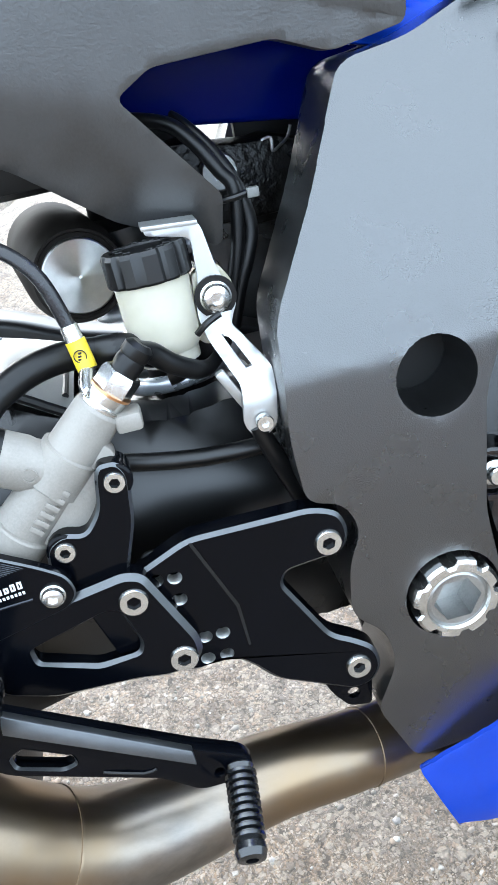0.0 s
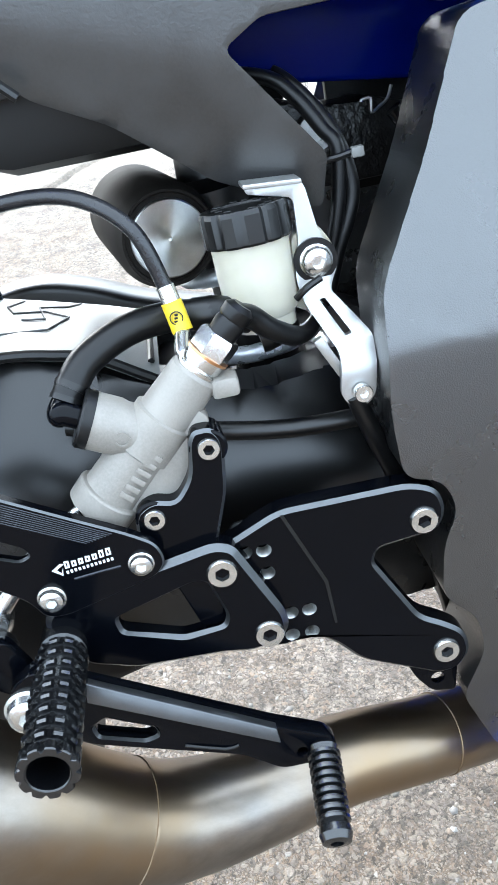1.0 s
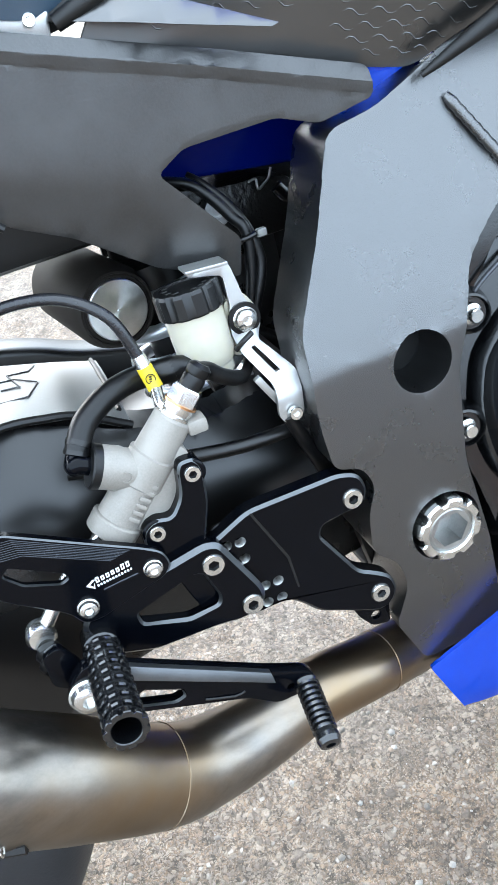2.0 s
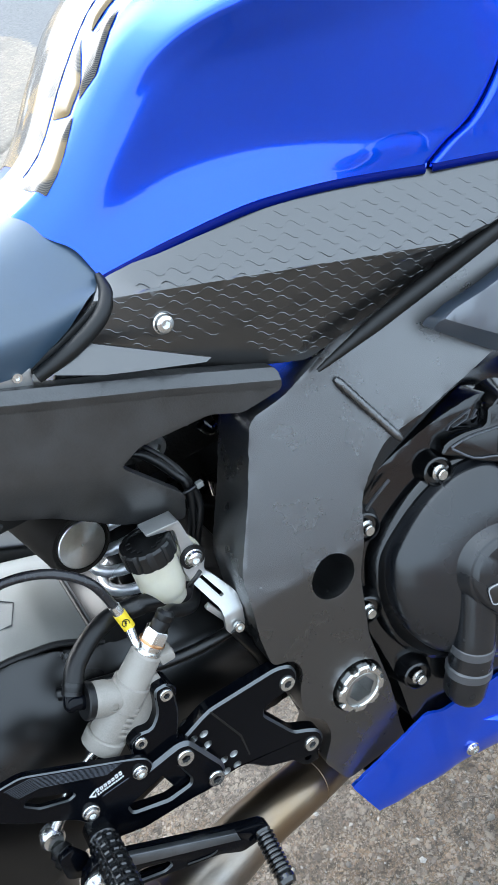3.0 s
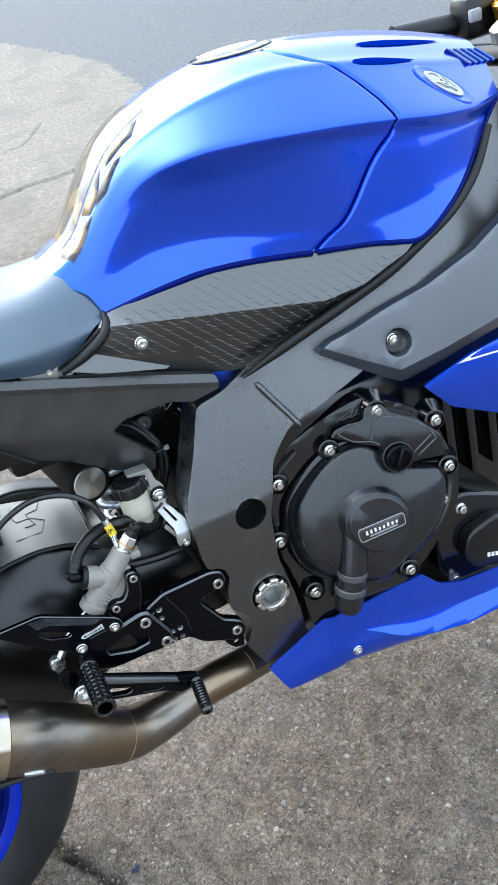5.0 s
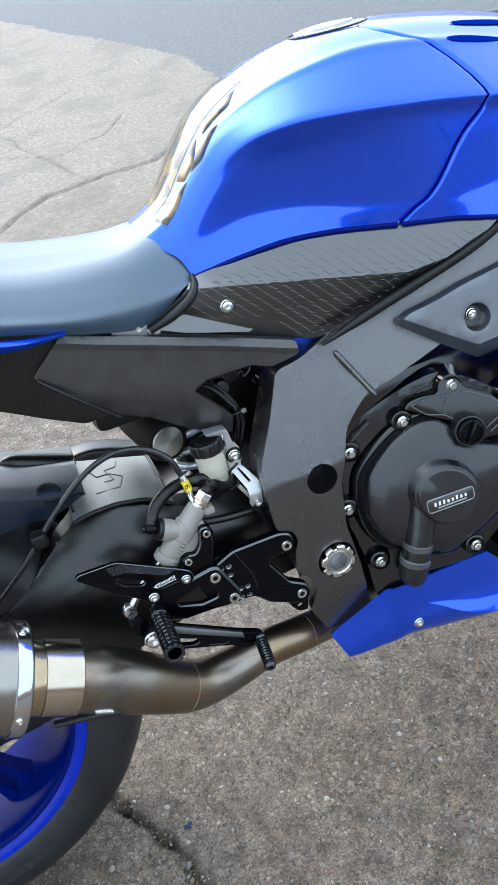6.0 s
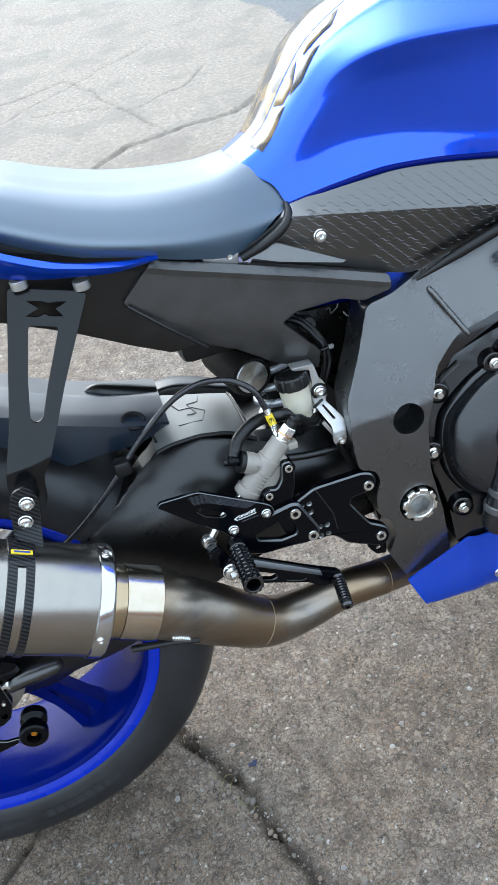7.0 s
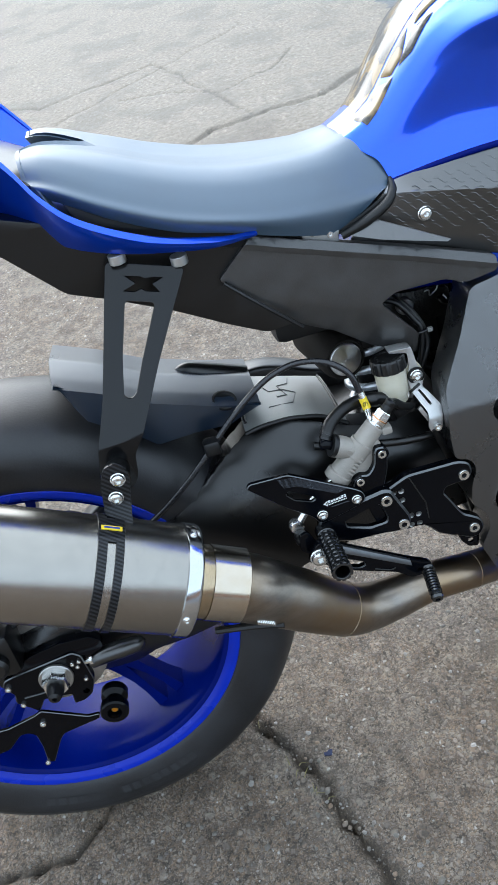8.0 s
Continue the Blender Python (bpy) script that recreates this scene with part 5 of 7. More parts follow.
FIN = [(-0.6852, 0.262), (-0.6713, 0.2694), (-0.6416, 0.2686), (-0.6049, 0.2768), (-0.5965, 0.2813), (-0.5477, 0.2520), (-0.5329, 0.2508), (-0.5353, 0.2436), (-0.5830, 0.2358), (-0.5897, 0.2288), (-0.6101, 0.1947), (-0.6176, 0.1980), (-0.6145, 0.2247), (-0.6150, 0.2458), (-0.6224, 0.2530), (-0.6327, 0.2526), (-0.6512, 0.2359), (-0.6658, 0.2333), (-0.6852, 0.2359)]
fin = part("chain_guard_fin", sheet(rounded(FIN, 0.003), -0.132, 0.004, bevel=0.0006, chamfer=0.0008), BLACK_ANOD, bike, "black finned guard below the axle", edge=EDGE_SHEEN)
put("fin_screw", SCREW, fin, (-0.600, -0.132, 0.263), 0.6)
put("fin_screw", SCREW, fin, (-0.6175, -0.132, 0.199), 0.5)
bm = lathe([(0.010, 0.0), (0.016, 0.002), (0.016, 0.012), (0.011, 0.017), (0.011, 0.021), (0.017, 0.027), (0.017, 0.036), (0.015, 0.038), (0.0085, 0.038), (0.007, 0.030), (0.0, 0.030)], (-0.508, -0.120, 0.270), (0, -1, 0), 36)
spool = part("paddock_spool", bm, BLACK_ANOD, bike, "black paddock-stand spool with a brass screw")
put("spool_screw", SCREW, spool, (-0.508, -0.149, 0.270), 0.6).data = shared_mesh("brass_screw", screw_mesh(0.0066, 0.006, 0.0033, 0.0035), GOLD)
cal = part("brake_caliper", box((-0.665, -0.135, 0.345), (-0.590, -0.075, 0.405), 0.01), BLACK_PLASTIC, bike, "black rear brake caliper")
part("caliper_piston_boss", lathe([(0.016, 0), (0.016, 0.012), (0.012, 0.016), (0.0, 0.016)], (-0.615, -0.133, 0.372), (0, -1, 0), 24), BLACK_PLASTIC, cal)

# -- exhaust --
can_at, can_dir = Vector((-0.4, -0.203, 0.4765)), Vector((-1, -0.05, 0.55)).normalized()
CAN_R = 0.0562
bm = lathe([(0.030, -0.044), (0.038, -0.040), (0.0545, -0.032), (CAN_R, -0.026), (CAN_R, 0.262), (0.050, 0.285), (0.036, 0.30), (0.030, 0.30), (0.030, 0.26)], can_at, can_dir, 72)
can = part("muffler", bm, TITAN, bike, "brushed titanium silencer can", 40)
bm = lathe([(CAN_R - 0.012, -0.0395), (CAN_R - 0.001, -0.0390), (CAN_R + 0.0012, -0.0375), (CAN_R + 0.0018, -0.0355), (CAN_R + 0.0018, -0.0235), (CAN_R, -0.0225)], can_at, can_dir, 72, caps=False)
ring = part("end_ring", bm, CHROME, can, "polished ring at the front of the can", 40)
axis_u = Vector((0, -1, 0)) - can_dir * Vector((0, -1, 0)).dot(can_dir)
axis_u.normalize()
axis_v = can_dir.cross(axis_u)


def on_can(s, a, r=CAN_R):
    return can_at + can_dir * s + (axis_u * math.cos(a) + axis_v * math.sin(a)) * r


for a in (-0.09, 1.52, 3.09, -1.66):
    p = on_can(-0.029, a, CAN_R + 0.0015)
    rivet = put("ring_rivet", BUTTON, ring, p, 0.5)
    rivet.matrix_basis = Matrix.Translation(p) @ (axis_u * math.cos(a) + axis_v * math.sin(a)).to_track_quat("Z", "Y").to_matrix().to_4x4() @ Matrix.Scale(0.55, 4)
bm = lathe([(CAN_R, 0.0395), (CAN_R + 0.0018, 0.0400), (CAN_R + 0.0018, 0.0475), (CAN_R, 0.048)], can_at, can_dir, 72, caps=False)
lathe([(CAN_R, 0.0555), (CAN_R + 0.0018, 0.0560), (CAN_R + 0.0018, 0.0645), (CAN_R, 0.065)], can_at, can_dir, 72, bm, caps=False)
strap = part("carbon_strap", bm, CARBON, can, "twin carbon-fibre clamp band")
TAB = [(-0.430, 0.522), (-0.408, 0.510), (-0.399, 0.545), (-0.388, 0.590), (-0.395, 0.604), (-0.410, 0.602), (-0.418, 0.585)]
part("strap_tab", sheet(rounded(TAB, 0.006), lambda x, z: -0.186 - max(0, 0.56 - z) * 0.55, 0.004, cut=0.012), CARBON, strap)


def can_patch(name, s0, s1, a0, a1, lift, material, parent, label=""):
    return part(name, thicken(grid(lambda u, v: on_can(s0 + (s1 - s0) * u, a0 + (a1 - a0) * v, CAN_R + lift), 4, 10), 0.0012), material, parent, label)


can_patch("strap_bridge", 0.0400, 0.0646, 1.16, 1.75, 0.0021, CARBON, strap)
can_patch("strap_badge", 0.0425, 0.0625, 1.385, 1.475, 0.0034, YELLOW, strap, "small yellow and blue badge")
can_patch("badge_band", 0.0450, 0.0600, 1.412, 1.448, 0.0038, surface("blue_badge_print", (0.02, 0.05, 0.30), 0.4), strap)
pipe_line = [tuple(can_at - can_dir * 0.040), tuple(can_at - can_dir * 0.062), (-0.310, -0.192, 0.418), (-0.263, -0.180, 0.374), (-0.217, -0.165, 0.329), (-0.188, -0.155, 0.313), (-0.153, -0.146, 0.307), (-0.107, -0.132, 0.302), (-0.050, -0.115, 0.286), (0.02, -0.09, 0.268), (0.10, -0.05, 0.25)]
bm = tube(pipe_line, [0.0375, 0.0370, 0.0365, 0.0345, 0.0305, 0.0280, 0.0255, 0.0235, 0.0225, 0.0225, 0.0225], 32, 8)
pipe = part("link_pipe", bm, PIPE, bike, "heat-tinted titanium exhaust link pipe", 40)
bm = lathe([(0.0375, -0.056), (0.0395, -0.055), (0.0395, -0.092), (0.0380, -0.093)], can_at, can_dir, 48, caps=False)
part("sleeve", bm, brushed("bright_pipe_sleeve", (0.56, 0.51, 0.44), 0.17, (1, 1, 1), (0.50, 0.40, 0.28), 0.06), pipe, "bright sleeve at the joint")
part("heat_band", lathe([(0.0360, -0.036), (0.0385, -0.038), (0.0388, -0.054), (0.0380, -0.057)], can_at, can_dir, 48, caps=False), brushed("straw_heat_tint", (0.46, 0.39, 0.29), 0.22, (1, 1, 1), (0.36, 0.25, 0.13), 0.12), pipe, "straw-coloured heat tint at the joint")
for i, f in ((4, 0), (8, 0)):
    p, q = Vector(pipe_line[i]), Vector(pipe_line[i + 1])
    r = 0.0308 if i == 4 else 0.0228
    part("pipe_weld", lathe([(r - 0.001, -0.0012), (r + 0.0003, -0.0006), (r + 0.0003, 0.0006), (r - 0.001, 0.0012)], p, q - Vector(pipe_line[i - 1]), 36, caps=False), PIPE, pipe)
for s in range(2):
    start = can_at - can_dir * (0.055 + 0.045 * s) + Vector((0, -0.024, -0.030))
    coils = [start + (-can_dir) * 0.00028 * k + Vector((0, 0.003 * math.cos(k * 0.9), 0.003 * math.sin(k * 0.9))) for k in range(70)]
    part("retaining_spring", tube(coils, 0.0007, 5, 1), STEEL, pipe, "small steel exhaust spring")
part("spring_hook", tube([can_at - can_dir * 0.13 + Vector((0, -0.02, -0.034)), can_at - can_dir * 0.10 + Vector((0.0, -0.012, -0.046)), can_at - can_dir * 0.07 + Vector((-0.02, 0.0, -0.06))], 0.004, 8, 3), DEEP_BLACK, pipe)

# -- hanger plate --
HANG = [(-0.352, 0.768), (-0.281, 0.7450), (-0.330, 0.672), (-0.365, 0.614), (-0.379, 0.596), (-0.383, 0.572), (-0.392, 0.560), (-0.412, 0.566), (-0.420, 0.580), (-0.412, 0.610), (-0.394, 0.650)]


def hang_y(x, z):
    return -0.108 - max(-0.03, 0.75 - z) * 0.415 if z > 0.612 else -0.1653


slot = [(-0.3445, 0.7310), (-0.3175, 0.7225), (-0.3450, 0.6770), (-0.3600, 0.6500), (-0.3670, 0.6470), (-0.3720, 0.6510), (-0.3620, 0.6850)]
x_mark = [(-0.3385, 0.7520), (-0.3250, 0.7480), (-0.3205, 0.7450), (-0.3120, 0.7440), (-0.3030, 0.7415), (-0.3150, 0.7385), (-0.3100, 0.7300), (-0.3230, 0.7340), (-0.3260, 0.7370), (-0.3330, 0.7360), (-0.3435, 0.7395), (-0.3300, 0.7430)]
HANGER_BLACK = surface("satin_black_anodised_plate", (0.0028, 0.0030, 0.0036), 0.24, 0.0, 0.3, 12, 1500, 0.05, 0.0002, ior=1.40)
hanger = part("muffler_hanger", sheet(rounded(HANG, 0.006), hang_y, 0.004, [rounded(slot, 0.004), x_mark], folds=[[(-0.5, 0.612), (-0.2, 0.612)]]), HANGER_BLACK, bike, "black aluminium silencer hanger plate with a long slot", 30)
part("stand_off", lathe([(0.0125, 0.0), (0.0125, 0.0185), (0.0, 0.0185)], (-0.4005, -0.1655, 0.586), (0, -1, 0), 28), BLACK_PLASTIC, hanger)
for x, z in ((-0.3395, 0.766), (-0.2840, 0.7485)):
    bm = lathe([(0.0, 0.0), (0.0080, 0.0), (0.0084, 0.0006), (0.0084, 0.0085), (0.0080, 0.009), (0.0, 0.009)], (x, -0.105, z - 0.001), (0, -0.1, 1), 28)
    part("spacer", bm, SILVER, hanger, "silver aluminium spacer", 30)
for x, y, z in ((-0.400, -0.187, 0.587), (-0.408, -0.187, 0.568)):
    put("hanger_screw", BUTTON, hanger, (x, y, z), 1.0)

# -- rearset --
rearset = new("rearset")
rearset.parent = bike
tagged(rearset, "black machined adjustable rearset on the frame")
RIGHT_PLATE = [(-0.146, 0.462), (-0.117, 0.4745), (-0.060, 0.4735), (-0.048, 0.468), (-0.0455, 0.456), (-0.050, 0.447), (-0.062, 0.4465), (-0.077, 0.445), (-0.080, 0.439), (-0.062, 0.404), (-0.052, 0.398), (-0.042, 0.390), (-0.040, 0.378), (-0.046, 0.369), (-0.056, 0.368), (-0.092, 0.387), (-0.102, 0.400), (-0.112, 0.4075), (-0.128, 0.404), (-0.145, 0.420), (-0.155, 0.440)]
TAPS = ((-0.1341, 0.4585), (-0.1259, 0.4575), (-0.1262, 0.4460), (-0.1318, 0.4445), (-0.1114, 0.4222), (-0.1196, 0.4226), (-0.1119, 0.4100), (-0.1209, 0.4105))
part("frame_plate", sheet(rounded(RIGHT_PLATE, 0.006), -0.157, 0.011, [ring_of(x, z, 0.0034, 16) for x, z in TAPS], 0, 0.0006, chamfer=0.0028), BLACK_ANOD, rearset, "black plate with rows of threaded holes", edge=EDGE_SHEEN)
for x, z in TAPS:
    rows = [(0.0035, -0.0002)]
    for k in range(5):
        rows += [(0.0029, -0.0010 - 0.0016 * k), (0.0034, -0.0018 - 0.0016 * k)]
    part("threaded_hole", lathe(rows, (x, -0.157, z), (0, -1, 0), 18, caps=False), DULL_STEEL, rearset, "bright thread in the plate")
# thin black strip drawn for the dark line of the step
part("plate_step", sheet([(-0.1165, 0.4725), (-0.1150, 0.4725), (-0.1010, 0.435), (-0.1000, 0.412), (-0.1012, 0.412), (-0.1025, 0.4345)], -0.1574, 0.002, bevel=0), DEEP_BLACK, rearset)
# black sheet that paints the shade at the bottom of the tapped holes
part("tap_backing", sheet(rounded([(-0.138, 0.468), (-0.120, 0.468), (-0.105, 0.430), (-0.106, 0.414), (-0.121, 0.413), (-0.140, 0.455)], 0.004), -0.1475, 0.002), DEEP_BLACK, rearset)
LEFT_PLATE = [(-0.222, 0.452), (-0.215, 0.459), (-0.146, 0.470), (-0.138, 0.467), (-0.122, 0.429), (-0.1215, 0.420), (-0.128, 0.4125), (-0.140, 0.4115), (-0.152, 0.414), (-0.190, 0.4165), (-0.210, 0.424), (-0.222, 0.440)]
TRI = [(-0.194, 0.446), (-0.158, 0.4555), (-0.151, 0.454), (-0.1455, 0.434), (-0.148, 0.428), (-0.167, 0.4265), (-0.193, 0.437)]
part("peg_plate", sheet(rounded(LEFT_PLATE, 0.004), -0.1645, 0.010, [rounded(TRI, 0.003)], 0, 0.0009, chamfer=0.0026), BLACK_ANOD, rearset, "black footpeg plate with a triangular window", edge=EDGE_SHEEN)
part("window_lip", lip_ring(rounded(TRI, 0.003), -0.1645, 0.0016, 0.0020), EDGE_SHEEN, rearset, "machined lip of the window, sheen in its colour")
part("window_step", sheet(rounded([(-0.1655, 0.4535), (-0.151, 0.4535), (-0.146, 0.434), (-0.148, 0.4285), (-0.1585, 0.428)], 0.002), -0.160, 0.004), BLACK_ANOD, rearset)
MC_BRACKET = [(-0.1465, 0.514), (-0.144, 0.5185), (-0.136, 0.5185), (-0.1325, 0.512), (-0.1355, 0.490), (-0.1455, 0.462), (-0.168, 0.458), (-0.176, 0.474), (-0.1745, 0.488), (-0.166, 0.4925), (-0.157, 0.489), (-0.1490, 0.499)]
part("cylinder_bracket", sheet(rounded(MC_BRACKET, 0.005), -0.1575, 0.009, chamfer=0.0014), BLACK_ANOD, rearset, "black master-cylinder bracket", edge=EDGE_SHEEN)
for x, z in ((-0.139, 0.510), (-0.167, 0.484)):
    part("bracket_collar", lathe([(0.0068, -0.01), (0.0072, 0.0), (0.0072, 0.003), (0.0078, 0.0036), (0.0078, 0.006), (0.0068, 0.0068), (0.0, 0.0068)], (x, -0.1505, z), (0, -1, 0), 24), BLACK_ANOD, rearset)
HEEL = [(-0.285, 0.520), (-0.281, 0.5245), (-0.240, 0.523), (-0.2, 0.498), (-0.178, 0.4845), (-0.168, 0.477), (-0.166, 0.468), (-0.171, 0.462), (-0.211, 0.4525), (-0.220, 0.4535), (-0.2245, 0.463), (-0.250, 0.484)]
heel_slot = [(-0.248, 0.500), (-0.243, 0.504), (-0.219, 0.4885), (-0.217, 0.484), (-0.222, 0.482), (-0.240, 0.490)]
heel = part("heel_guard", sheet(rounded(HEEL, 0.005), -0.1650, 0.005, [rounded(heel_slot, 0.002)], 0, 0.0008, chamfer=0.0008), BLACK_ANOD, rearset, "black machined heel guard with a fluted panel", edge=EDGE_SHEEN)
part("slot_lip", lip_ring(rounded(heel_slot, 0.002), -0.1650, 0.0010, 0.0014), EDGE_SHEEN, heel)
FLUTE = surface("machined_flute", (0.035, 0.038, 0.045), 0.25, 0.6, 0.2, 60, 1200)
for k in range(9):
    d = 0.00135 * k
    part("flute", tube([(-0.252 + d * 0.4, -0.1650, 0.5200 - d), (-0.236 + d * 0.2, -0.1650, 0.5180 - d), (-0.184 - d * 1.0, -0.1650, 0.4860 - d * 0.15)], 0.0003, 6, 1), FLUTE, heel)
# lettering as plain bars: a taller row and a fine row under it
for k in range(7):
    x = -0.2050 + 0.0029 * k
    z, tall = 0.4752 + 0.105 * (x + 0.205), 0.0034 if k in (0, 5, 6) else 0.0027
    part("mark_bar", sheet([(x - 0.0010, z), (x + 0.0010, z + 0.0002), (x + 0.0011, z + tall), (x - 0.0009, z + tall)], -0.1653, 0.0006, [[(x - 0.0003, z + 0.0007), (x + 0.0003, z + 0.0007), (x + 0.0003, z + tall - 0.0007), (x - 0.0003, z + tall - 0.0007)]], bevel=0), WHITE, heel)
for k in range(12):
    x = -0.2055 + 0.0017 * k
    z = 0.4728 + 0.085 * (x + 0.205)
    part("mark_bar", sheet([(x - 0.0005, z), (x + 0.0005, z), (x + 0.0005, z + 0.0013), (x - 0.0005, z + 0.0013)], -0.1653, 0.0006, bevel=0), WHITE, heel)
part("mark_bar", sheet([(-0.2115, 0.4755), (-0.2075, 0.4780), (-0.2060, 0.4775), (-0.2095, 0.4755), (-0.2080, 0.4735), (-0.2068, 0.4758), (-0.2076, 0.4722)], -0.1653, 0.0006, bevel=0), WHITE, heel)
part("mark_groove", tube([(-0.2038, -0.1650, 0.4695), (-0.194, -0.1650, 0.4702), (-0.1843, -0.1650, 0.4706)], 0.0006, 6, 2), FLUTE, heel)
part("frame_tab", sheet(rounded([(-0.070, 0.372), (-0.044, 0.366), (-0.0465, 0.3475), (-0.0584, 0.3502), (-0.0652, 0.360)], 0.003), -0.148, 0.004, [ring_of(-0.0549, 0.3577, 0.0032, 16)]), BLACK_ANOD, chassis, "black drilled tab")
for (x, z), y, s, me in (((-0.056, 0.455), -0.1530, 0.97, SCREW), ((-0.052, 0.382), -0.1530, 0.97, SCREW), ((-0.145, 0.456), -0.1597, 1.02, SCREW), ((-0.131, 0.420), -0.1597, 1.02, SCREW), ((-0.176, 0.470), -0.1650, 0.72, BUTTON), ((-0.215, 0.463), -0.1650, 0.80, BUTTON), ((-0.167, 0.484), -0.1545, 0.71, SCREW), ((-0.139, 0.510), -0.1545, 0.72, SCREW)):
    put("plate_screw", me, rearset, (x, y, z), s, turn=x * 4000 % 60)


PEG_ANOD = surface("worn_black_peg_anodising", (0.0030, 0.0033, 0.0040), 0.22, 0.0, 0.25, 60, 1200, ior=1.75, rough_wear=0.04)


def foot_peg():
    """A hollow turned core, nine toothed rings with gaps between them and a scalloped end ring."""
    d = Vector((0.016, -1, 0.036))
    at = Vector((-0.2171, -0.1570, 0.4380))
    core = lathe([(0.0100, 0.0), (0.0100, 0.0130), (0.0088, 0.0138), (0.0088, 0.0780), (0.0078, 0.0805), (0.0074, 0.0802), (0.0074, 0.034), (0.0, 0.034)], at, d, 44)
    core = part("foot_peg", core, PEG_ANOD, bike, "black hollow footpeg with toothed rings", 25)

    def teeth(a, r, h):
        return 1.0 if r < 0.0091 or (a * 10 / (2 * math.pi) + 0.2) % 1 < 0.62 else 0.0091 / r

    for row in range(9):
        h = 0.0152 + 0.0067 * row
        bm = lathe([(0.0087, h), (0.0095, h), (0.0109, h + 0.0013), (0.0109, h + 0.0028), (0.0103, h + 0.0040), (0.0087, h + 0.0040)], at, d, 80, None, teeth, False)
        part("peg_ring", bm, PEG_ANOD, core, sharp=15, edge=EDGE_SHEEN)

    def scallop(a, r, h):
        return 1.0 if r < 0.0091 else 1.0 - 0.15 * max(0.0, math.cos(a * 11 + 0.6)) ** 2

    bm = lathe([(0.0087, 0.0754), (0.0106, 0.0758), (0.0113, 0.0766), (0.0113, 0.0800), (0.0109, 0.0806), (0.0080, 0.0806), (0.0075, 0.0798)], at, d, 110, None, scallop, False)
    part("end_ring", bm, PEG_ANOD, core, "scalloped end ring", sharp=25)


foot_peg()

# -- brake pedal --
ARM_P = [(-0.236, 0.440), (-0.226, 0.447), (-0.208, 0.436), (-0.137, 0.3905), (-0.116, 0.379), (-0.112, 0.372), (-0.117, 0.3655), (-0.138, 0.366), (-0.153, 0.379), (-0.213, 0.404), (-0.228, 0.418), (-0.243, 0.425)]
P_SLOT = [(-0.211, 0.413), (-0.204, 0.4165), (-0.185, 0.4055), (-0.1845, 0.400), (-0.191, 0.3985), (-0.210, 0.4065)]
pedal = part("brake_pedal", sheet(rounded(ARM_P, 0.004), -0.189, 0.009, [rounded(P_SLOT, 0.002), ring_of(-0.128, 0.3735, 0.0022, 12)], 0, 0.0012), BLACK_ANOD, bike, "black machined rear brake pedal")
# lighter strip that paints the sky's sheen on the black top bevel
part("pedal_top_face", sheet([(-0.2075, 0.4362), (-0.1370, 0.3912), (-0.1365, 0.3850), (-0.2080, 0.4285)], lambda x, z: -0.1920 + 0.33 * (z - line([(-0.207, 0.4285), (-0.1365, 0.3870)], x)), 0.004, bevel=0.0002), EDGE_SHEEN, pedal, "bevelled top edge, sheen in its colour")
part("slot_lip", lip_ring(rounded(P_SLOT, 0.002), -0.189, 0.0012, 0.0016), EDGE_SHEEN, pedal)
part("pedal_groove", tube([(-0.176, -0.1892, 0.3925), (-0.160, -0.1892, 0.3855), (-0.154, -0.1892, 0.3860)], 0.0008, 6, 2), DEEP_BLACK, pedal)
prof = [(0.0050, 0.0), (0.0065, 0.002)]
for k in range(9):
    h = 0.004 + k * 0.0034
    prof += [(0.0056, h), (0.0072, h + 0.0008), (0.0072, h + 0.0022), (0.0056, h + 0.0030)]
prof += [(0.0066, 0.0355), (0.0070, 0.0385), (0.0060, 0.0415), (0.0028, 0.0420), (0.0026, 0.0395), (0.0, 0.0395)]
part("toe_peg", lathe(prof, (-0.119, -0.186, 0.3725), (-0.10, -1, -0.36), 24), PEG_ANOD, pedal, "ribbed black toe peg", 25)
put("pedal_bolt", BUTTON, pedal, (-0.231, -0.189, 0.430), 1.35)
part("pedal_lever", sheet(rounded([(-0.246, 0.452), (-0.236, 0.455), (-0.228, 0.436), (-0.236, 0.424), (-0.247, 0.432)], 0.004), -0.176, 0.006), BLACK_ANOD, pedal)
bm = lathe([(0.0, -0.006), (0.0065, -0.006), (0.0085, -0.003), (0.0085, 0.003), (0.0065, 0.006), (0.0, 0.006)], (-0.244, -0.155, 0.452), (0, -1, 0.1), 24)
joint = part("ball_joint", bm, STEEL, bike, "bright steel push-rod ball joint")
part("joint_stem", tube([(-0.240, -0.155, 0.456), (-0.230, -0.153, 0.466), (-0.215, -0.150, 0.480), (-0.195, -0.150, 0.492)], [0.0045, 0.0042, 0.0034, 0.0034], 10, 3), STEEL, joint)
part("joint_boot", lathe([(0.006, 0.0), (0.008, 0.004), (0.0065, 0.007), (0.008, 0.010), (0.006, 0.014), (0.0, 0.014)], (-0.243, -0.160, 0.446), (0.05, -0.9, -0.5), 20), RUBBER, joint)

# -- rear brake master cylinder --
mc0, mc1 = Vector((-0.1868, -0.142, 0.4895)), Vector((-0.1366, -0.142, 0.5380))
ax = (mc1 - mc0).normalized()
L = (mc1 - mc0).length
bm = lathe([(0.0, -0.005), (0.0132, -0.005), (0.0144, -0.0040), (0.0146, 0.0048), (0.0138, 0.0056), (0.0124, 0.0060), (0.0119, 0.0280), (0.0132, 0.0288), (0.0132, 0.0460), (0.0116, 0.0468), (0.0108, L - 0.0015), (0.0100, L), (0.0, L)], mc0, ax, 36)
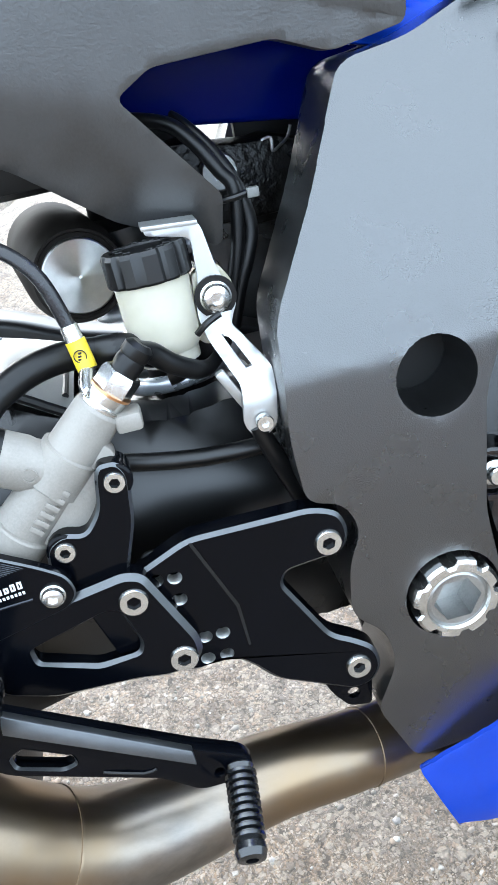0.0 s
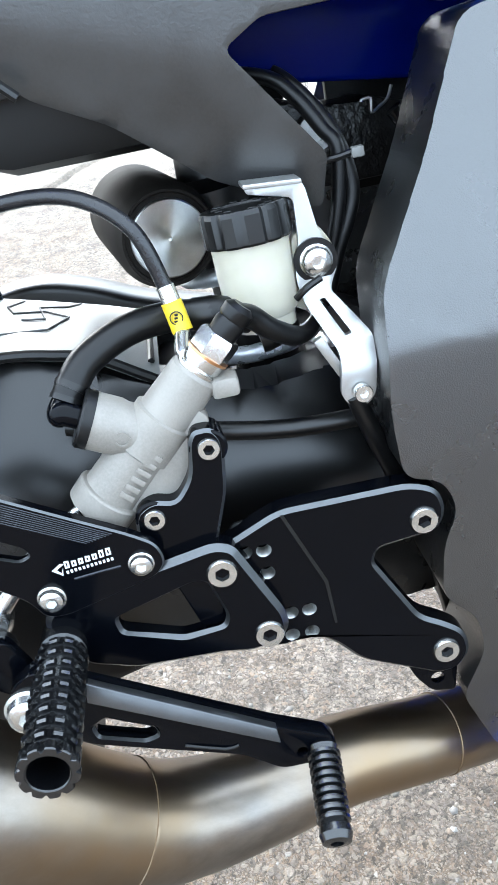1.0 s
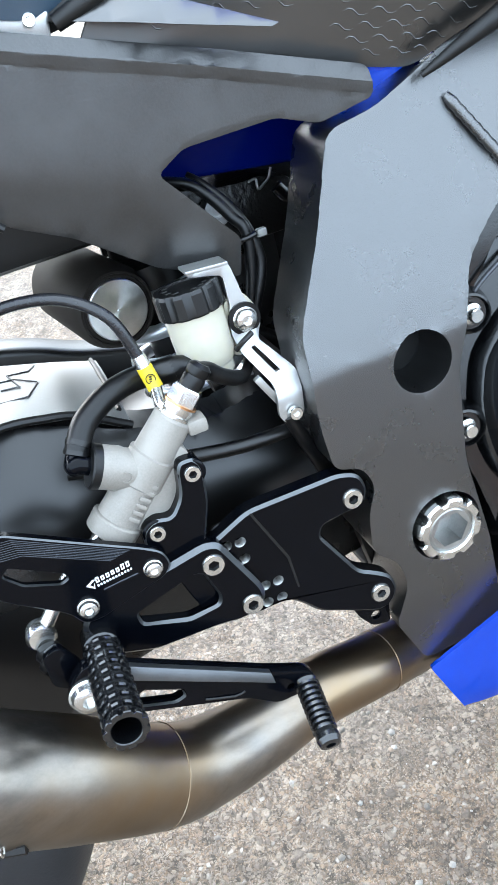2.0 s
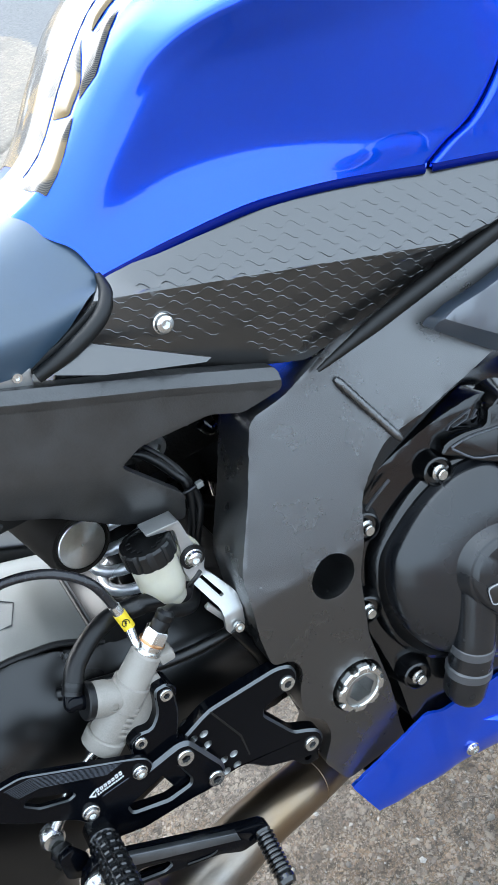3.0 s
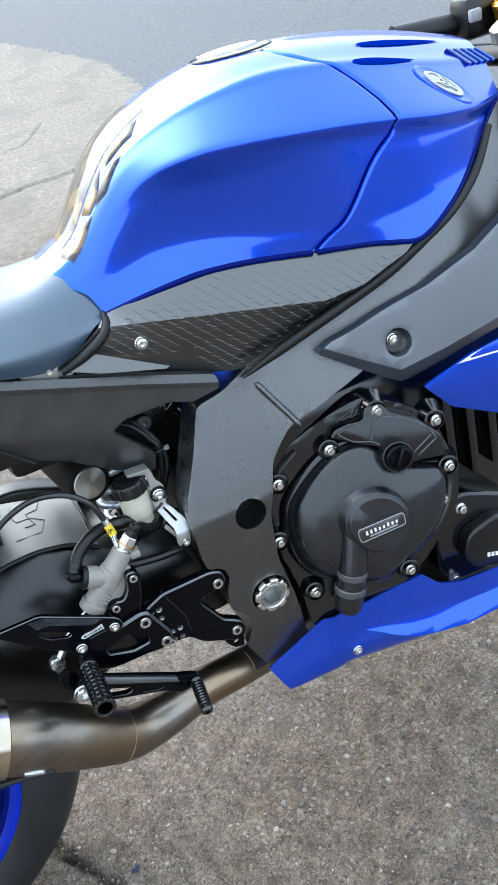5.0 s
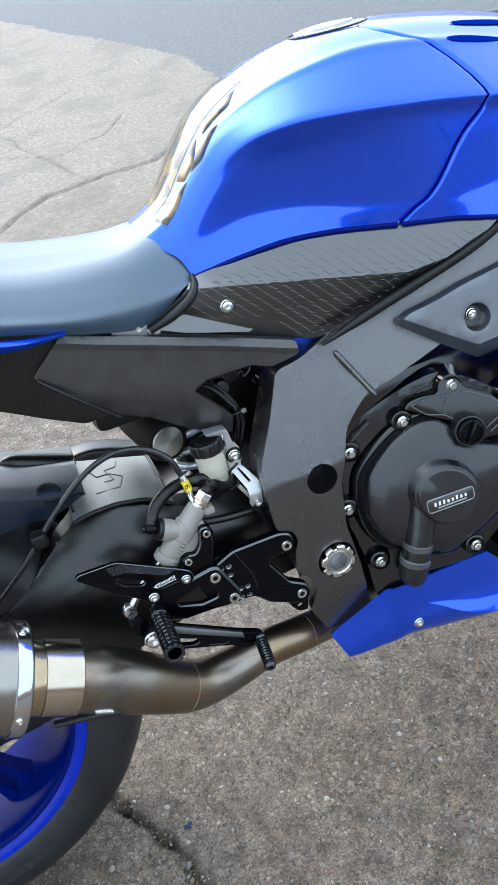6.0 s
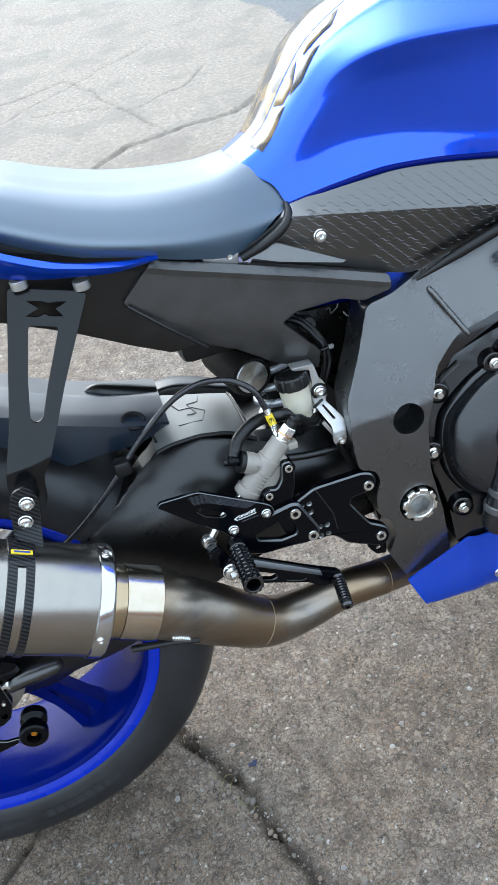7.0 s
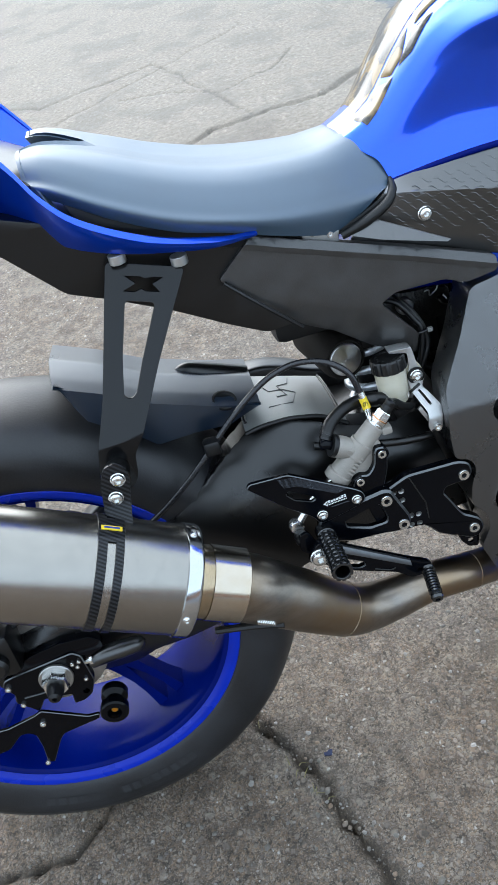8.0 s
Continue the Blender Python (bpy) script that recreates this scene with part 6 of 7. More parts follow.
cyl = part("master_cylinder", bm, CAST, bike, "grey cast rear brake master cylinder", 24)
inlet = mc0 + ax * 0.036
idir = Vector((-0.80, -0.02, 0.45)).normalized()
bm = lathe([(0.0115, 0.0), (0.0112, 0.012), (0.0120, 0.015), (0.0120, 0.026), (0.0, 0.026)], inlet, idir, 30)
part("inlet", bm, CAST, cyl)
part("inlet_cap", lathe([(0.0123, 0.0), (0.0123, 0.004), (0.0115, 0.005), (0.0, 0.005)], inlet + idir * 0.025, idir, 30), RUBBER, cyl)
part("casting_dimple", lathe([(0.0032, 0), (0.0032, 0.0006), (0.0026, 0.0006), (0.0026, 0.0)], inlet + idir * 0.012 + Vector((0, -0.0113, 0)), (0, -1, 0), 18, caps=False), CAST, cyl)
part("mount_web", sheet(rounded([(-0.178, 0.484), (-0.163, 0.481), (-0.152, 0.494), (-0.138, 0.508), (-0.136, 0.520), (-0.142, 0.526), (-0.165, 0.500)], 0.004), -0.1495, 0.010), CAST, cyl)
part("mount_ear", box((-0.133, -0.150, 0.526), (-0.1215, -0.137, 0.5345), 0.002), CAST, cyl)
off = Vector((ax.z, 0, -ax.x))
for k in range(6):
    c = mc0 + ax * (0.012 + k * 0.0042) + off * 0.0035
    bm = box((-0.0012, -0.0007, -0.0032), (0.0012, 0.0004, 0.0032), 0.0003)
    bmesh.ops.transform(bm, matrix=Matrix.Translation(c + Vector((0, -0.0120, 0))) @ Matrix.Rotation(-math.atan2(ax.z, ax.x), 4, "Y"), verts=bm.verts)
    part("cast_mark", bm, CAST, cyl)
part("banjo", lathe([(0.0, -0.001), (0.0092, -0.001), (0.0096, 0.0), (0.0096, 0.0012), (0.0078, 0.0015), (0.0085, 0.003), (0.0085, 0.007), (0.0, 0.007)], mc1, ax, 28), STEEL, cyl, "polished banjo fitting")
part("copper_washer", lathe([(0.0, 0), (0.0092, 0), (0.0092, 0.0012), (0.0, 0.0012)], mc1 + ax * 0.0070, ax, 24), BRASS, cyl)
part("pressure_switch", lathe([(0.0088, 0), (0.0088, 0.008), (0.0078, 0.0095), (0.0, 0.0095)], mc1 + ax * 0.0080, ax, 6), STEEL, cyl, "bright hexagonal brake-light switch")
part("switch_boot", lathe([(0.0060, 0), (0.0064, 0.006), (0.0058, 0.008), (0.0064, 0.009), (0.0064, 0.013), (0.004, 0.015), (0.0, 0.015)], mc1 + ax * 0.0165, ax, 24), RUBBER, cyl)
sw = mc1 + ax * 0.027
part("switch_lead", tube([sw, sw + Vector((0.006, 0.006, -0.004)), (-0.104, -0.132, 0.5450), (-0.094, -0.125, 0.5375), (-0.086, -0.115, 0.5350), (-0.076, -0.10, 0.5390)], [0.0048, 0.0048, 0.0046, 0.0044, 0.0032, 0.0025], 14, 4), RUBBER, cyl)
part("push_rod_boot", lathe([(0.009, 0.0), (0.0085, 0.01), (0.006, 0.016), (0.004, 0.03)], mc0, -ax, 24), RUBBER, cyl)

# hoses
feed = [(-0.1905, -0.1372, 0.5352), (-0.1877, -0.1350, 0.5396), (-0.1803, -0.1280, 0.5468), (-0.1644, -0.1180, 0.5521), (-0.1479, -0.1110, 0.5528), (-0.1318, -0.1110, 0.5513), (-0.1220, -0.1140, 0.5512), (-0.1100, -0.1120, 0.5450)]
hose = part("reservoir_hose", tube(feed, 0.0068, 20, 6), RUBBER, bike, "thick black rubber fluid hose")
for s, e in (((-0.1908, -0.1374, 0.5347), (-0.1896, -0.1365, 0.5366)), ((-0.1884, -0.1355, 0.5386), (-0.1868, -0.1343, 0.5406)), ((-0.1330, -0.1112, 0.5514), (-0.1240, -0.1132, 0.5512))):
    part("hose_clip", tube([s, e], 0.0073, 20, 1), BLACK_PLASTIC, hose)
part("elbow", tube([inlet + idir * 0.027, inlet + idir * 0.036, (-0.1942, -0.1422, 0.5318), (-0.1928, -0.1394, 0.5340), (-0.1895, -0.1363, 0.5370)], 0.0052, 16, 6), BLACK_ANOD, hose, "glossy black elbow")
bj = mc1 + ax * 0.005
brake = [bj + Vector((-0.003, 0.002, 0.003)), (-0.1383, -0.1280, 0.5455), (-0.1402, -0.1240, 0.5570), (-0.1422, -0.1215, 0.5685), (-0.1500, -0.1190, 0.5930), (-0.1700, -0.1090, 0.6075), (-0.1970, -0.0980, 0.6100), (-0.2240, -0.0975, 0.6050), (-0.2500, -0.0990, 0.5920), (-0.2830, -0.1040, 0.5690), (-0.3065, -0.1070, 0.5480), (-0.3450, -0.1060, 0.5130), (-0.40, -0.105, 0.475), (-0.50, -0.105, 0.43), (-0.60, -0.105, 0.39)]
line_h = part("brake_hose", tube([Vector(brake[3]) * 0.7 + Vector(brake[2]) * 0.3] + brake[3:], 0.0033, 14, 6), surface("smoked_braided_hose", (0.012, 0.012, 0.014), 0.16, 0.0, 0.5, 300, 1500, 0.5, 0.0003, ior=1.55), bike, "black braided brake hose")
part("hose_tail", tube([mc1 + ax * 0.0045, mc1 + ax * 0.0045 + Vector((-0.0070, 0.0035, 0.0030)), Vector(brake[1]) * 0.6 + Vector(brake[2]) * 0.4], [0.0040, 0.0034, 0.0034], 14, 6), STEEL, line_h, "steel hose ferrule")
part("ferrule", tube([Vector(brake[2]), Vector(brake[3]) * 0.5 + Vector(brake[2]) * 0.5, Vector(brake[3])], 0.0040, 14, 2), STEEL, line_h)
part("hose_tag", tube([Vector(brake[1]) * 0.62 + Vector(brake[2]) * 0.38, brake[2], Vector(brake[3]) * 0.45 + Vector(brake[2]) * 0.55], 0.0044, 16, 4), YELLOW, line_h, "yellow sleeve on the hose end")
part("tag_mark", lathe([(0.0028, 0.0), (0.0028, 0.0008), (0.0024, 0.0008), (0.0024, 0.0)], (-0.1404, -0.1282, 0.5565), (0.05, -1, 0.1), 20, caps=False), BLACK_PLASTIC, line_h)
for k in (-1, 0, 1):
    part("tag_bar", box((-0.1412 + 0.0003 * k, -0.1293, 0.5562 + k * 0.0013), (-0.1398 + 0.0003 * k, -0.128, 0.5569 + k * 0.0013), 0.0001), BLACK_PLASTIC, line_h)
part("hose_guide", box((-0.316, -0.117, 0.540), (-0.298, -0.100, 0.558), 0.004), RUBBER, line_h, "rubber hose guide")

# -- brake fluid reservoir --
top_dir = Vector((-0.02, 0.05, 1)).normalized()
r0 = Vector((-0.1030, -0.106, 0.5425))
bm = lathe([(0.0, 0.0), (0.0125, 0.0), (0.0150, 0.003), (0.0162, 0.008), (0.0166, 0.020), (0.0168, 0.034), (0.0, 0.034)], r0, top_dir, 40)
res = part("brake_fluid_reservoir", bm, MILK, bike, "milky plastic brake fluid reservoir with a black cap")


def cap_wave(a, r, h):
    return 1.0 if r < 0.018 or (math.degrees(a) % 30) > 9 else 0.955


cap = part("cap", lathe([(0.0, 0.0), (0.0184, 0.0), (0.0190, 0.001), (0.0190, 0.0125), (0.0180, 0.0145), (0.015, 0.0145), (0.0145, 0.0135), (0.0, 0.0135)], r0 + top_dir * 0.0335, top_dir, 72, None, cap_wave), BLACK_PLASTIC, res, "ribbed black screw cap", 25)
for k in range(14):
    a = k * 2 * math.pi / 14
    c = r0 + top_dir * 0.0475 + Vector((0.0115 * math.cos(a), 0.0115 * math.sin(a), 0.0007))
    if k % 5:
        part("cap_mark", box((c.x - 0.0016, c.y - 0.0008, c.z - 0.0004), (c.x + 0.0016, c.y + 0.0008, c.z + 0.0004), 0.0002), BLACK_PLASTIC, cap)
part("outlet", tube([r0 + Vector((0, 0, 0.004)), r0 + Vector((0.002, 0, -0.006)), r0 + Vector((-0.004, 0, -0.008))], 0.008, 14, 4), RUBBER, res)
part("neck", lathe([(0.0135, 0), (0.0135, 0.006), (0.0, 0.006)], r0 - top_dir * 0.004, top_dir, 24), MILK, res)
part("mount_lug", sheet(rounded([(-0.090, 0.545), (-0.086, 0.575), (-0.074, 0.577), (-0.068, 0.566), (-0.074, 0.554), (-0.084, 0.540)], 0.004), -0.106, 0.006), MILK, res)
BR = [(-0.102, 0.5985), (-0.0788, 0.5960), (-0.0775, 0.5929), (-0.0745, 0.5727), (-0.0695, 0.5670), (-0.0692, 0.5590), (-0.0721, 0.5541), (-0.0737, 0.5500), (-0.0617, 0.5329), (-0.0630, 0.5234), (-0.0652, 0.5090), (-0.0700, 0.5045), (-0.0770, 0.5060), (-0.0800, 0.5115), (-0.0772, 0.5285), (-0.0852, 0.5450), (-0.0875, 0.5559), (-0.0868, 0.5620), (-0.0838, 0.5724), (-0.0831, 0.5904), (-0.102, 0.5950)]
BR_SLOT = [(-0.0794, 0.5469), (-0.0769, 0.5474), (-0.0700, 0.5344), (-0.0730, 0.5339)]


def br_y(x, z):
    return line([(0.50, -0.138), (0.523, -0.137), (0.533, -0.130), (0.545, -0.114), (0.560, -0.111), (0.60, -0.108)], z)


brk = part("reservoir_bracket", sheet(rounded(BR, 0.003), br_y, 0.003, [rounded(BR_SLOT, 0.0008)], 0.004), SILVER, bike, "silver aluminium reservoir bracket with a slot")
part("top_tab", sheet([(-0.103, 0.5975), (-0.079, 0.5955), (-0.079, 0.5975), (-0.103, 0.5995)], -0.112, 0.016, bevel=0.0004), SILVER, brk)
put("bracket_screw", BUTTON, brk, (-0.0780, -0.1118, 0.5635), 0.95)
put("bracket_screw", SCREW, brk, (-0.0712, -0.1385, 0.5117), 0.60)
part("rubber_washer", lathe([(0.0094, 0), (0.0094, 0.0016), (0.0, 0.0016)], (-0.0780, -0.1102, 0.5635), (0, -1, 0), 28), RUBBER, brk)
part("bracket_post", tube([(-0.0745, -0.136, 0.5100), (-0.068, -0.132, 0.490), (-0.0605, -0.128, 0.468), (-0.057, -0.128, 0.458)], [0.004, 0.0046, 0.0046, 0.006], 12, 3), BLACK_PLASTIC, brk)
part("cable_clip", sheet(rounded([(-0.0875, 0.535), (-0.0835, 0.537), (-0.0755, 0.520), (-0.0785, 0.517)], 0.001), -0.133, 0.004), SILVER, brk)
part("zip_tie", tube([(-0.090, -0.122, 0.552), (-0.085, -0.1245, 0.5565), (-0.079, -0.1225, 0.5585)], 0.0016, 8, 3), BLACK_PLASTIC, brk)

# -- wiring behind the reservoir --
for pts, r in (([(-0.108, -0.060, 0.642), (-0.0818, -0.070, 0.6356), (-0.0710, -0.075, 0.6262), (-0.0617, -0.080, 0.6113), (-0.0571, -0.084, 0.6027), (-0.0594, -0.085, 0.5821), (-0.0654, -0.085, 0.5619), (-0.073, -0.085, 0.543)], 0.0033),
               ([(-0.0760, -0.062, 0.6380), (-0.0707, -0.068, 0.6324), (-0.0618, -0.074, 0.6198), (-0.0555, -0.082, 0.6050), (-0.0525, -0.084, 0.5857), (-0.0567, -0.085, 0.5718), (-0.0625, -0.085, 0.5600), (-0.070, -0.085, 0.540)], [0.0016, 0.0022, 0.0026, 0.0028, 0.0034, 0.0035, 0.0035, 0.0035])):
    cable = part("wiring_cable", tube(pts, r, 12, 6), RUBBER, bike, "black wiring cable")
part("cable_tie", tube([(-0.0640, -0.0875, 0.5990), (-0.0580, -0.0895, 0.5996), (-0.0515, -0.0885, 0.6005)], 0.0015, 8, 2), BLACK_PLASTIC, cable)
part("tie_head", box((-0.0525, -0.0915, 0.5980), (-0.0470, -0.0870, 0.6025), 0.0006), surface("grey_nylon", (0.20, 0.20, 0.19), 0.5), cable, "pale head of the cable tie")

# -- shock absorber --
shock_tilt = Vector((-0.10, 0, 1)).normalized()
s0 = Vector((-0.091, 0.0, 0.455))
shock = part("shock_absorber", lathe([(0.020, 0.0), (0.021, 0.01), (0.021, 0.118), (0.036, 0.120), (0.036, 0.135), (0.022, 0.140), (0.018, 0.165), (0.0, 0.165)], s0, shock_tilt, 32), BLACK_PLASTIC, bike, "rear shock absorber with a silver spring")
coil = []
for k in range(120):
    a = k * 2 * math.pi / 24
    coil.append(s0 + shock_tilt * (0.008 + k * 0.0225 / 24) + Vector((0.0335 * math.cos(a), 0.0335 * math.sin(a), 0)))
part("coil_spring", tube(coil, 0.0050, 12, 1), SPRING, shock, "silver-grey coil spring")
bm = lathe([(0.0255, -0.10), (0.0268, -0.095), (0.0268, -0.012), (0.0250, -0.006), (0.0235, 0.0), (0.0222, 0.0), (0.0215, -0.002), (0.0, -0.002)], (-0.1365, -0.045, 0.5725), (0.18, -1, -0.02), 48)
part("gas_reservoir", bm, surface("dull_black_sleeve", (0.017, 0.0148, 0.013), 0.6, 0.0, 0.2, 30, 900, specular=0.04), shock, "black remote gas reservoir")
bm = lathe([(0.0192, -0.004), (0.0192, 0.0005), (0.0185, 0.0012), (0.0010, 0.0012), (0.0008, -0.001), (0.0, -0.001)], (0, 0, 0), (0, 0, 1), 64)
end_cap = part("reservoir_end_cap", bm, KNOB, shock, "turned aluminium end cap")
end_cap.matrix_basis = Matrix.Translation((-0.1365, -0.045, 0.5725)) @ Vector((0.18, -1, -0.02)).to_track_quat("Z", "Y").to_matrix().to_4x4()
put("shock_bolt", SCREW, shock, (-0.0539, -0.014, 0.6040), 1.5).data = shared_mesh("dark_bolt", screw_mesh(0.0066, 0.006, 0.0033, 0.0035), DULL_STEEL)

# -- engine --
engine = part("engine", box((0.02, -0.125, 0.33), (0.40, 0.13, 0.60), 0.02), ENGINE_BLACK, bike, "black engine block")
FACING = Vector((-0.289, -1.0, 0.232)).normalized()


def case_y(x, z):
    """The tilted plane of the clutch side."""
    return max(-0.2552 - 0.2887 * x + 0.2322 * z, -0.215)


CASE = [(0.030, 0.500), (0.042, 0.535), (0.060, 0.553), (0.090, 0.568), (0.125, 0.582), (0.165, 0.592), (0.205, 0.570), (0.232, 0.545), (0.240, 0.500), (0.240, 0.45), (0.225, 0.42), (0.18, 0.378), (0.13, 0.352), (0.075, 0.345), (0.036, 0.334), (0.036, 0.392), (0.027, 0.44)]
case = part("clutch_case", sheet(rounded(CASE, 0.014), lambda x, z: case_y(x, z) + 0.022, 0.06, (), 0.010, 0.004, 3, (), 1), ENGINE_BLACK, bike, "black clutch side case")
GUARD = [(0.0505, 0.4753), (0.0582, 0.4971), (0.0758, 0.516), (0.0982, 0.5333), (0.1221, 0.5442), (0.1434, 0.545), (0.158, 0.534), (0.174, 0.512), (0.1968, 0.5032), (0.2177, 0.4938), (0.2170, 0.467), (0.2025, 0.439), (0.1809, 0.418), (0.1467, 0.3963), (0.1218, 0.3843), (0.0952, 0.3957), (0.0687, 0.407), (0.0528, 0.43), (0.0487, 0.4556)]


def dome(outline, at, back, profile, n=4):
    """A shell over a closed outline on the case; profile: (share of the outline, height) from the rim to the middle."""
    loop = smooth_path([(x, 0, z) for x, z in outline + outline[:1]], n)[:-1]
    bm = bmesh.new()
    rings = []
    for s, h in profile:
        ring = []
        for p in loop:
            x, z = at[0] + (p.x - at[0]) * s, at[1] + (p.z - at[1]) * s
            ring.append(bm.verts.new((x, case_y(x, z) + back - h, z)))
        rings.append(ring)
    for a, b in zip(rings, rings[1:]):
        for k in range(len(loop)):
            bm.faces.new((a[k], a[(k + 1) % len(loop)], b[(k + 1) % len(loop)], b[k]))
    bm.faces.new(rings[-1])
    return bm


GUARD_BLACK = surface("matt_black_guard_plastic", (0.0055, 0.0064, 0.0082), 0.27, 0.0, 0.2, 16, 1300, 0.10, 0.0002, ior=1.64)
guard = part("clutch_guard", dome(GUARD, (0.130, 0.467), 0.012, [(1.0, -0.008), (1.0, 0.004), (0.985, 0.0065), (0.95, 0.0095), (0.90, 0.0125), (0.82, 0.0160), (0.70, 0.0192), (0.55, 0.0210), (0.40, 0.0218), (0.2, 0.0220)]), GUARD_BLACK, bike, "matt black engine guard cover with a small badge", 45)
RIM = [(0.130 + (x - 0.130) * 1.16, 0.467 + (z - 0.467) * 1.12) for x, z in GUARD]
part("case_rim", dome(RIM, (0.130, 0.467), 0.022, [(1.0, -0.006), (1.0, 0.004), (0.985, 0.008), (0.95, 0.010), (0.90, 0.006), (0.86, 0.005)]), ENGINE_BLACK, case)
BOSS = [(0.1275 + 0.0385 * math.cos(a * math.pi / 12), 0.4690 + 0.0385 * math.sin(a * math.pi / 12)) for a in range(24)]
part("raised_boss", dome(BOSS, (0.1270, 0.4688), -0.006, [(1.22, -0.0055), (1.05, -0.001), (0.98, 0.0045), (0.93, 0.0100), (0.90, 0.0122), (0.86, 0.0128), (0.83, 0.0152), (0.79, 0.0164), (0.3, 0.0168)], 2), GUARD_BLACK, guard, "", 28)
BADGE_UP = 0.0240
bd = [(0.1015, 0.4700), (0.1535, 0.4770), (0.1528, 0.4628), (0.1018, 0.4550)]
part("guard_badge", sheet(rounded(bd, 0.004), lambda x, z: case_y(x, z) - BADGE_UP, 0.005, (), 0, 0.0012), SATIN_BLACK, guard, "dark badge with white lettering bars")
part("badge_rim", tube([(x, case_y(x, z) - BADGE_UP - 0.0002, z) for x, z in (lambda q: q + q[:1])(rounded(bd, 0.004))], 0.0005, 6, 1), GREY_MARK, guard, "light rim of the badge")
for k in range(8):
    x, tall = 0.1105 + k * 0.0048, 0.0044 if k in (0, 1, 2, 5) else 0.0033
    z = 0.4622 + 0.150 * (x - 0.1105)
    part("badge_bar", sheet([(x - 0.0013, z - 0.0002), (x + 0.0009, z + 0.0001), (x + 0.0012, z + tall), (x - 0.0010, z + tall - 0.0003)], lambda x, z: case_y(x, z) - BADGE_UP - 0.0004, 0.001, bevel=0), WHITE, guard)
part("badge_bar", sheet([(0.1125, 0.4592), (0.1440, 0.4640), (0.1440, 0.4655), (0.1125, 0.4607)], lambda x, z: case_y(x, z) - BADGE_UP - 0.0004, 0.001, bevel=0), GREY_MARK, guard)
bm = tube([(0.1050, -0.180, 0.458), (0.0985, -0.184, 0.434), (0.0905, -0.187, 0.410), (0.0830, -0.187, 0.386), (0.0775, -0.185, 0.367), (0.0760, -0.184, 0.362)], [0.0165, 0.0170, 0.0170, 0.0175, 0.0172, 0.0140], 28, 5)
part("guard_foot", bm, GUARD_BLACK, guard)
# grey bands that paint the highlights on the foot's bevels
BAND = surface("grey_highlight_band", (0.055, 0.056, 0.060), 0.35, 0.0, 0.2, 60, 900, ior=1.7)
for x, z, r in ((0.0900, 0.4085, 0.0164), (0.0835, 0.3890, 0.0174)):
    part("foot_band", lathe([(r - 0.0005, -0.0048), (r + 0.0012, -0.0034), (r + 0.0012, 0.0034), (r - 0.0005, 0.0048)], (x, -0.187, z), (0.27, 0, 1), 32, caps=False), BAND, guard)
cap_at = Vector((0.1733, case_y(0.1733, 0.5285), 0.5285))
bm = lathe([(0.0180, -0.020), (0.0180, 0.006), (0.0172, 0.0078), (0.0158, 0.0080), (0.0151, 0.0050)], cap_at, FACING, 40, caps=False)
part("filler_neck", bm, GUARD_BLACK, case)
bm = lathe([(0.0148, -0.010), (0.0148, 0.0105), (0.0138, 0.0125), (0.0113, 0.0130), (0.0105, 0.0118), (0.0, 0.0118)], cap_at, FACING, 40)
part("oil_filler_cap", bm, BLACK_ANOD, case, "black oil filler cap")
bm = box((-0.0026, -0.0055, -0.0130), (0.0026, 0.0030, 0.0130), 0.0014)
bmesh.ops.transform(bm, matrix=Matrix.Translation(cap_at + FACING * 0.0145) @ Matrix.Rotation(radians(-16), 4, "Z") @ Matrix.Rotation(radians(-13), 4, "X") @ Matrix.Rotation(radians(24), 4, "Y"), verts=bm.verts)
part("filler_grip", bm, BLACK_ANOD, case)
for x, y, z in ((0.0471, -0.1364, 0.5270), (0.0281, -0.1461, 0.4616), (0.0473, -0.1682, 0.3905), (0.1101, -0.1494, 0.5492), (0.1699, -0.1601, 0.5778), (0.2268, -0.1830, 0.5495), (0.2279, -0.1961, 0.4946), (0.1556, -0.2006, 0.3855), (0.2150, -0.195, 0.455)):
    put("case_bolt", HEXBOLT, case, (x, y, z), 0.82, turn=x * 5000)
    part("bolt_boss", lathe([(0.0190, 0.022), (0.0150, 0.012), (0.0128, 0.004), (0.0118, 0.0), (0.0104, -0.001), (0.0094, 0.002), (0.0, 0.002)], (x, y, z), (0.20, 1, -0.16), 28), ENGINE_BLACK, case)
UPPER = [(0.1143, 0.5614), (0.1217, 0.5696), (0.1363, 0.5725), (0.1535, 0.5717), (0.158, 0.5850), (0.1760, 0.5850), (0.1830, 0.5718), (0.2091, 0.5570), (0.2215, 0.5425), (0.2290, 0.5316), (0.2260, 0.5080), (0.2026, 0.5100), (0.1850, 0.5091), (0.1703, 0.5257), (0.1592, 0.5381), (0.1404, 0.5469), (0.1269, 0.5562)]
part("upper_case_panel", sheet(rounded(UPPER, 0.004), lambda x, z: case_y(x, z) + 0.008, 0.016, (), 0, 0.0020, 3), ENGINE_BLACK, case)
# paler grey for the ribs and edges of the case
PALE_EDGE = surface("pale_case_edge", (0.10, 0.105, 0.115), 0.30, 0.7, 0.3, 60, 900)
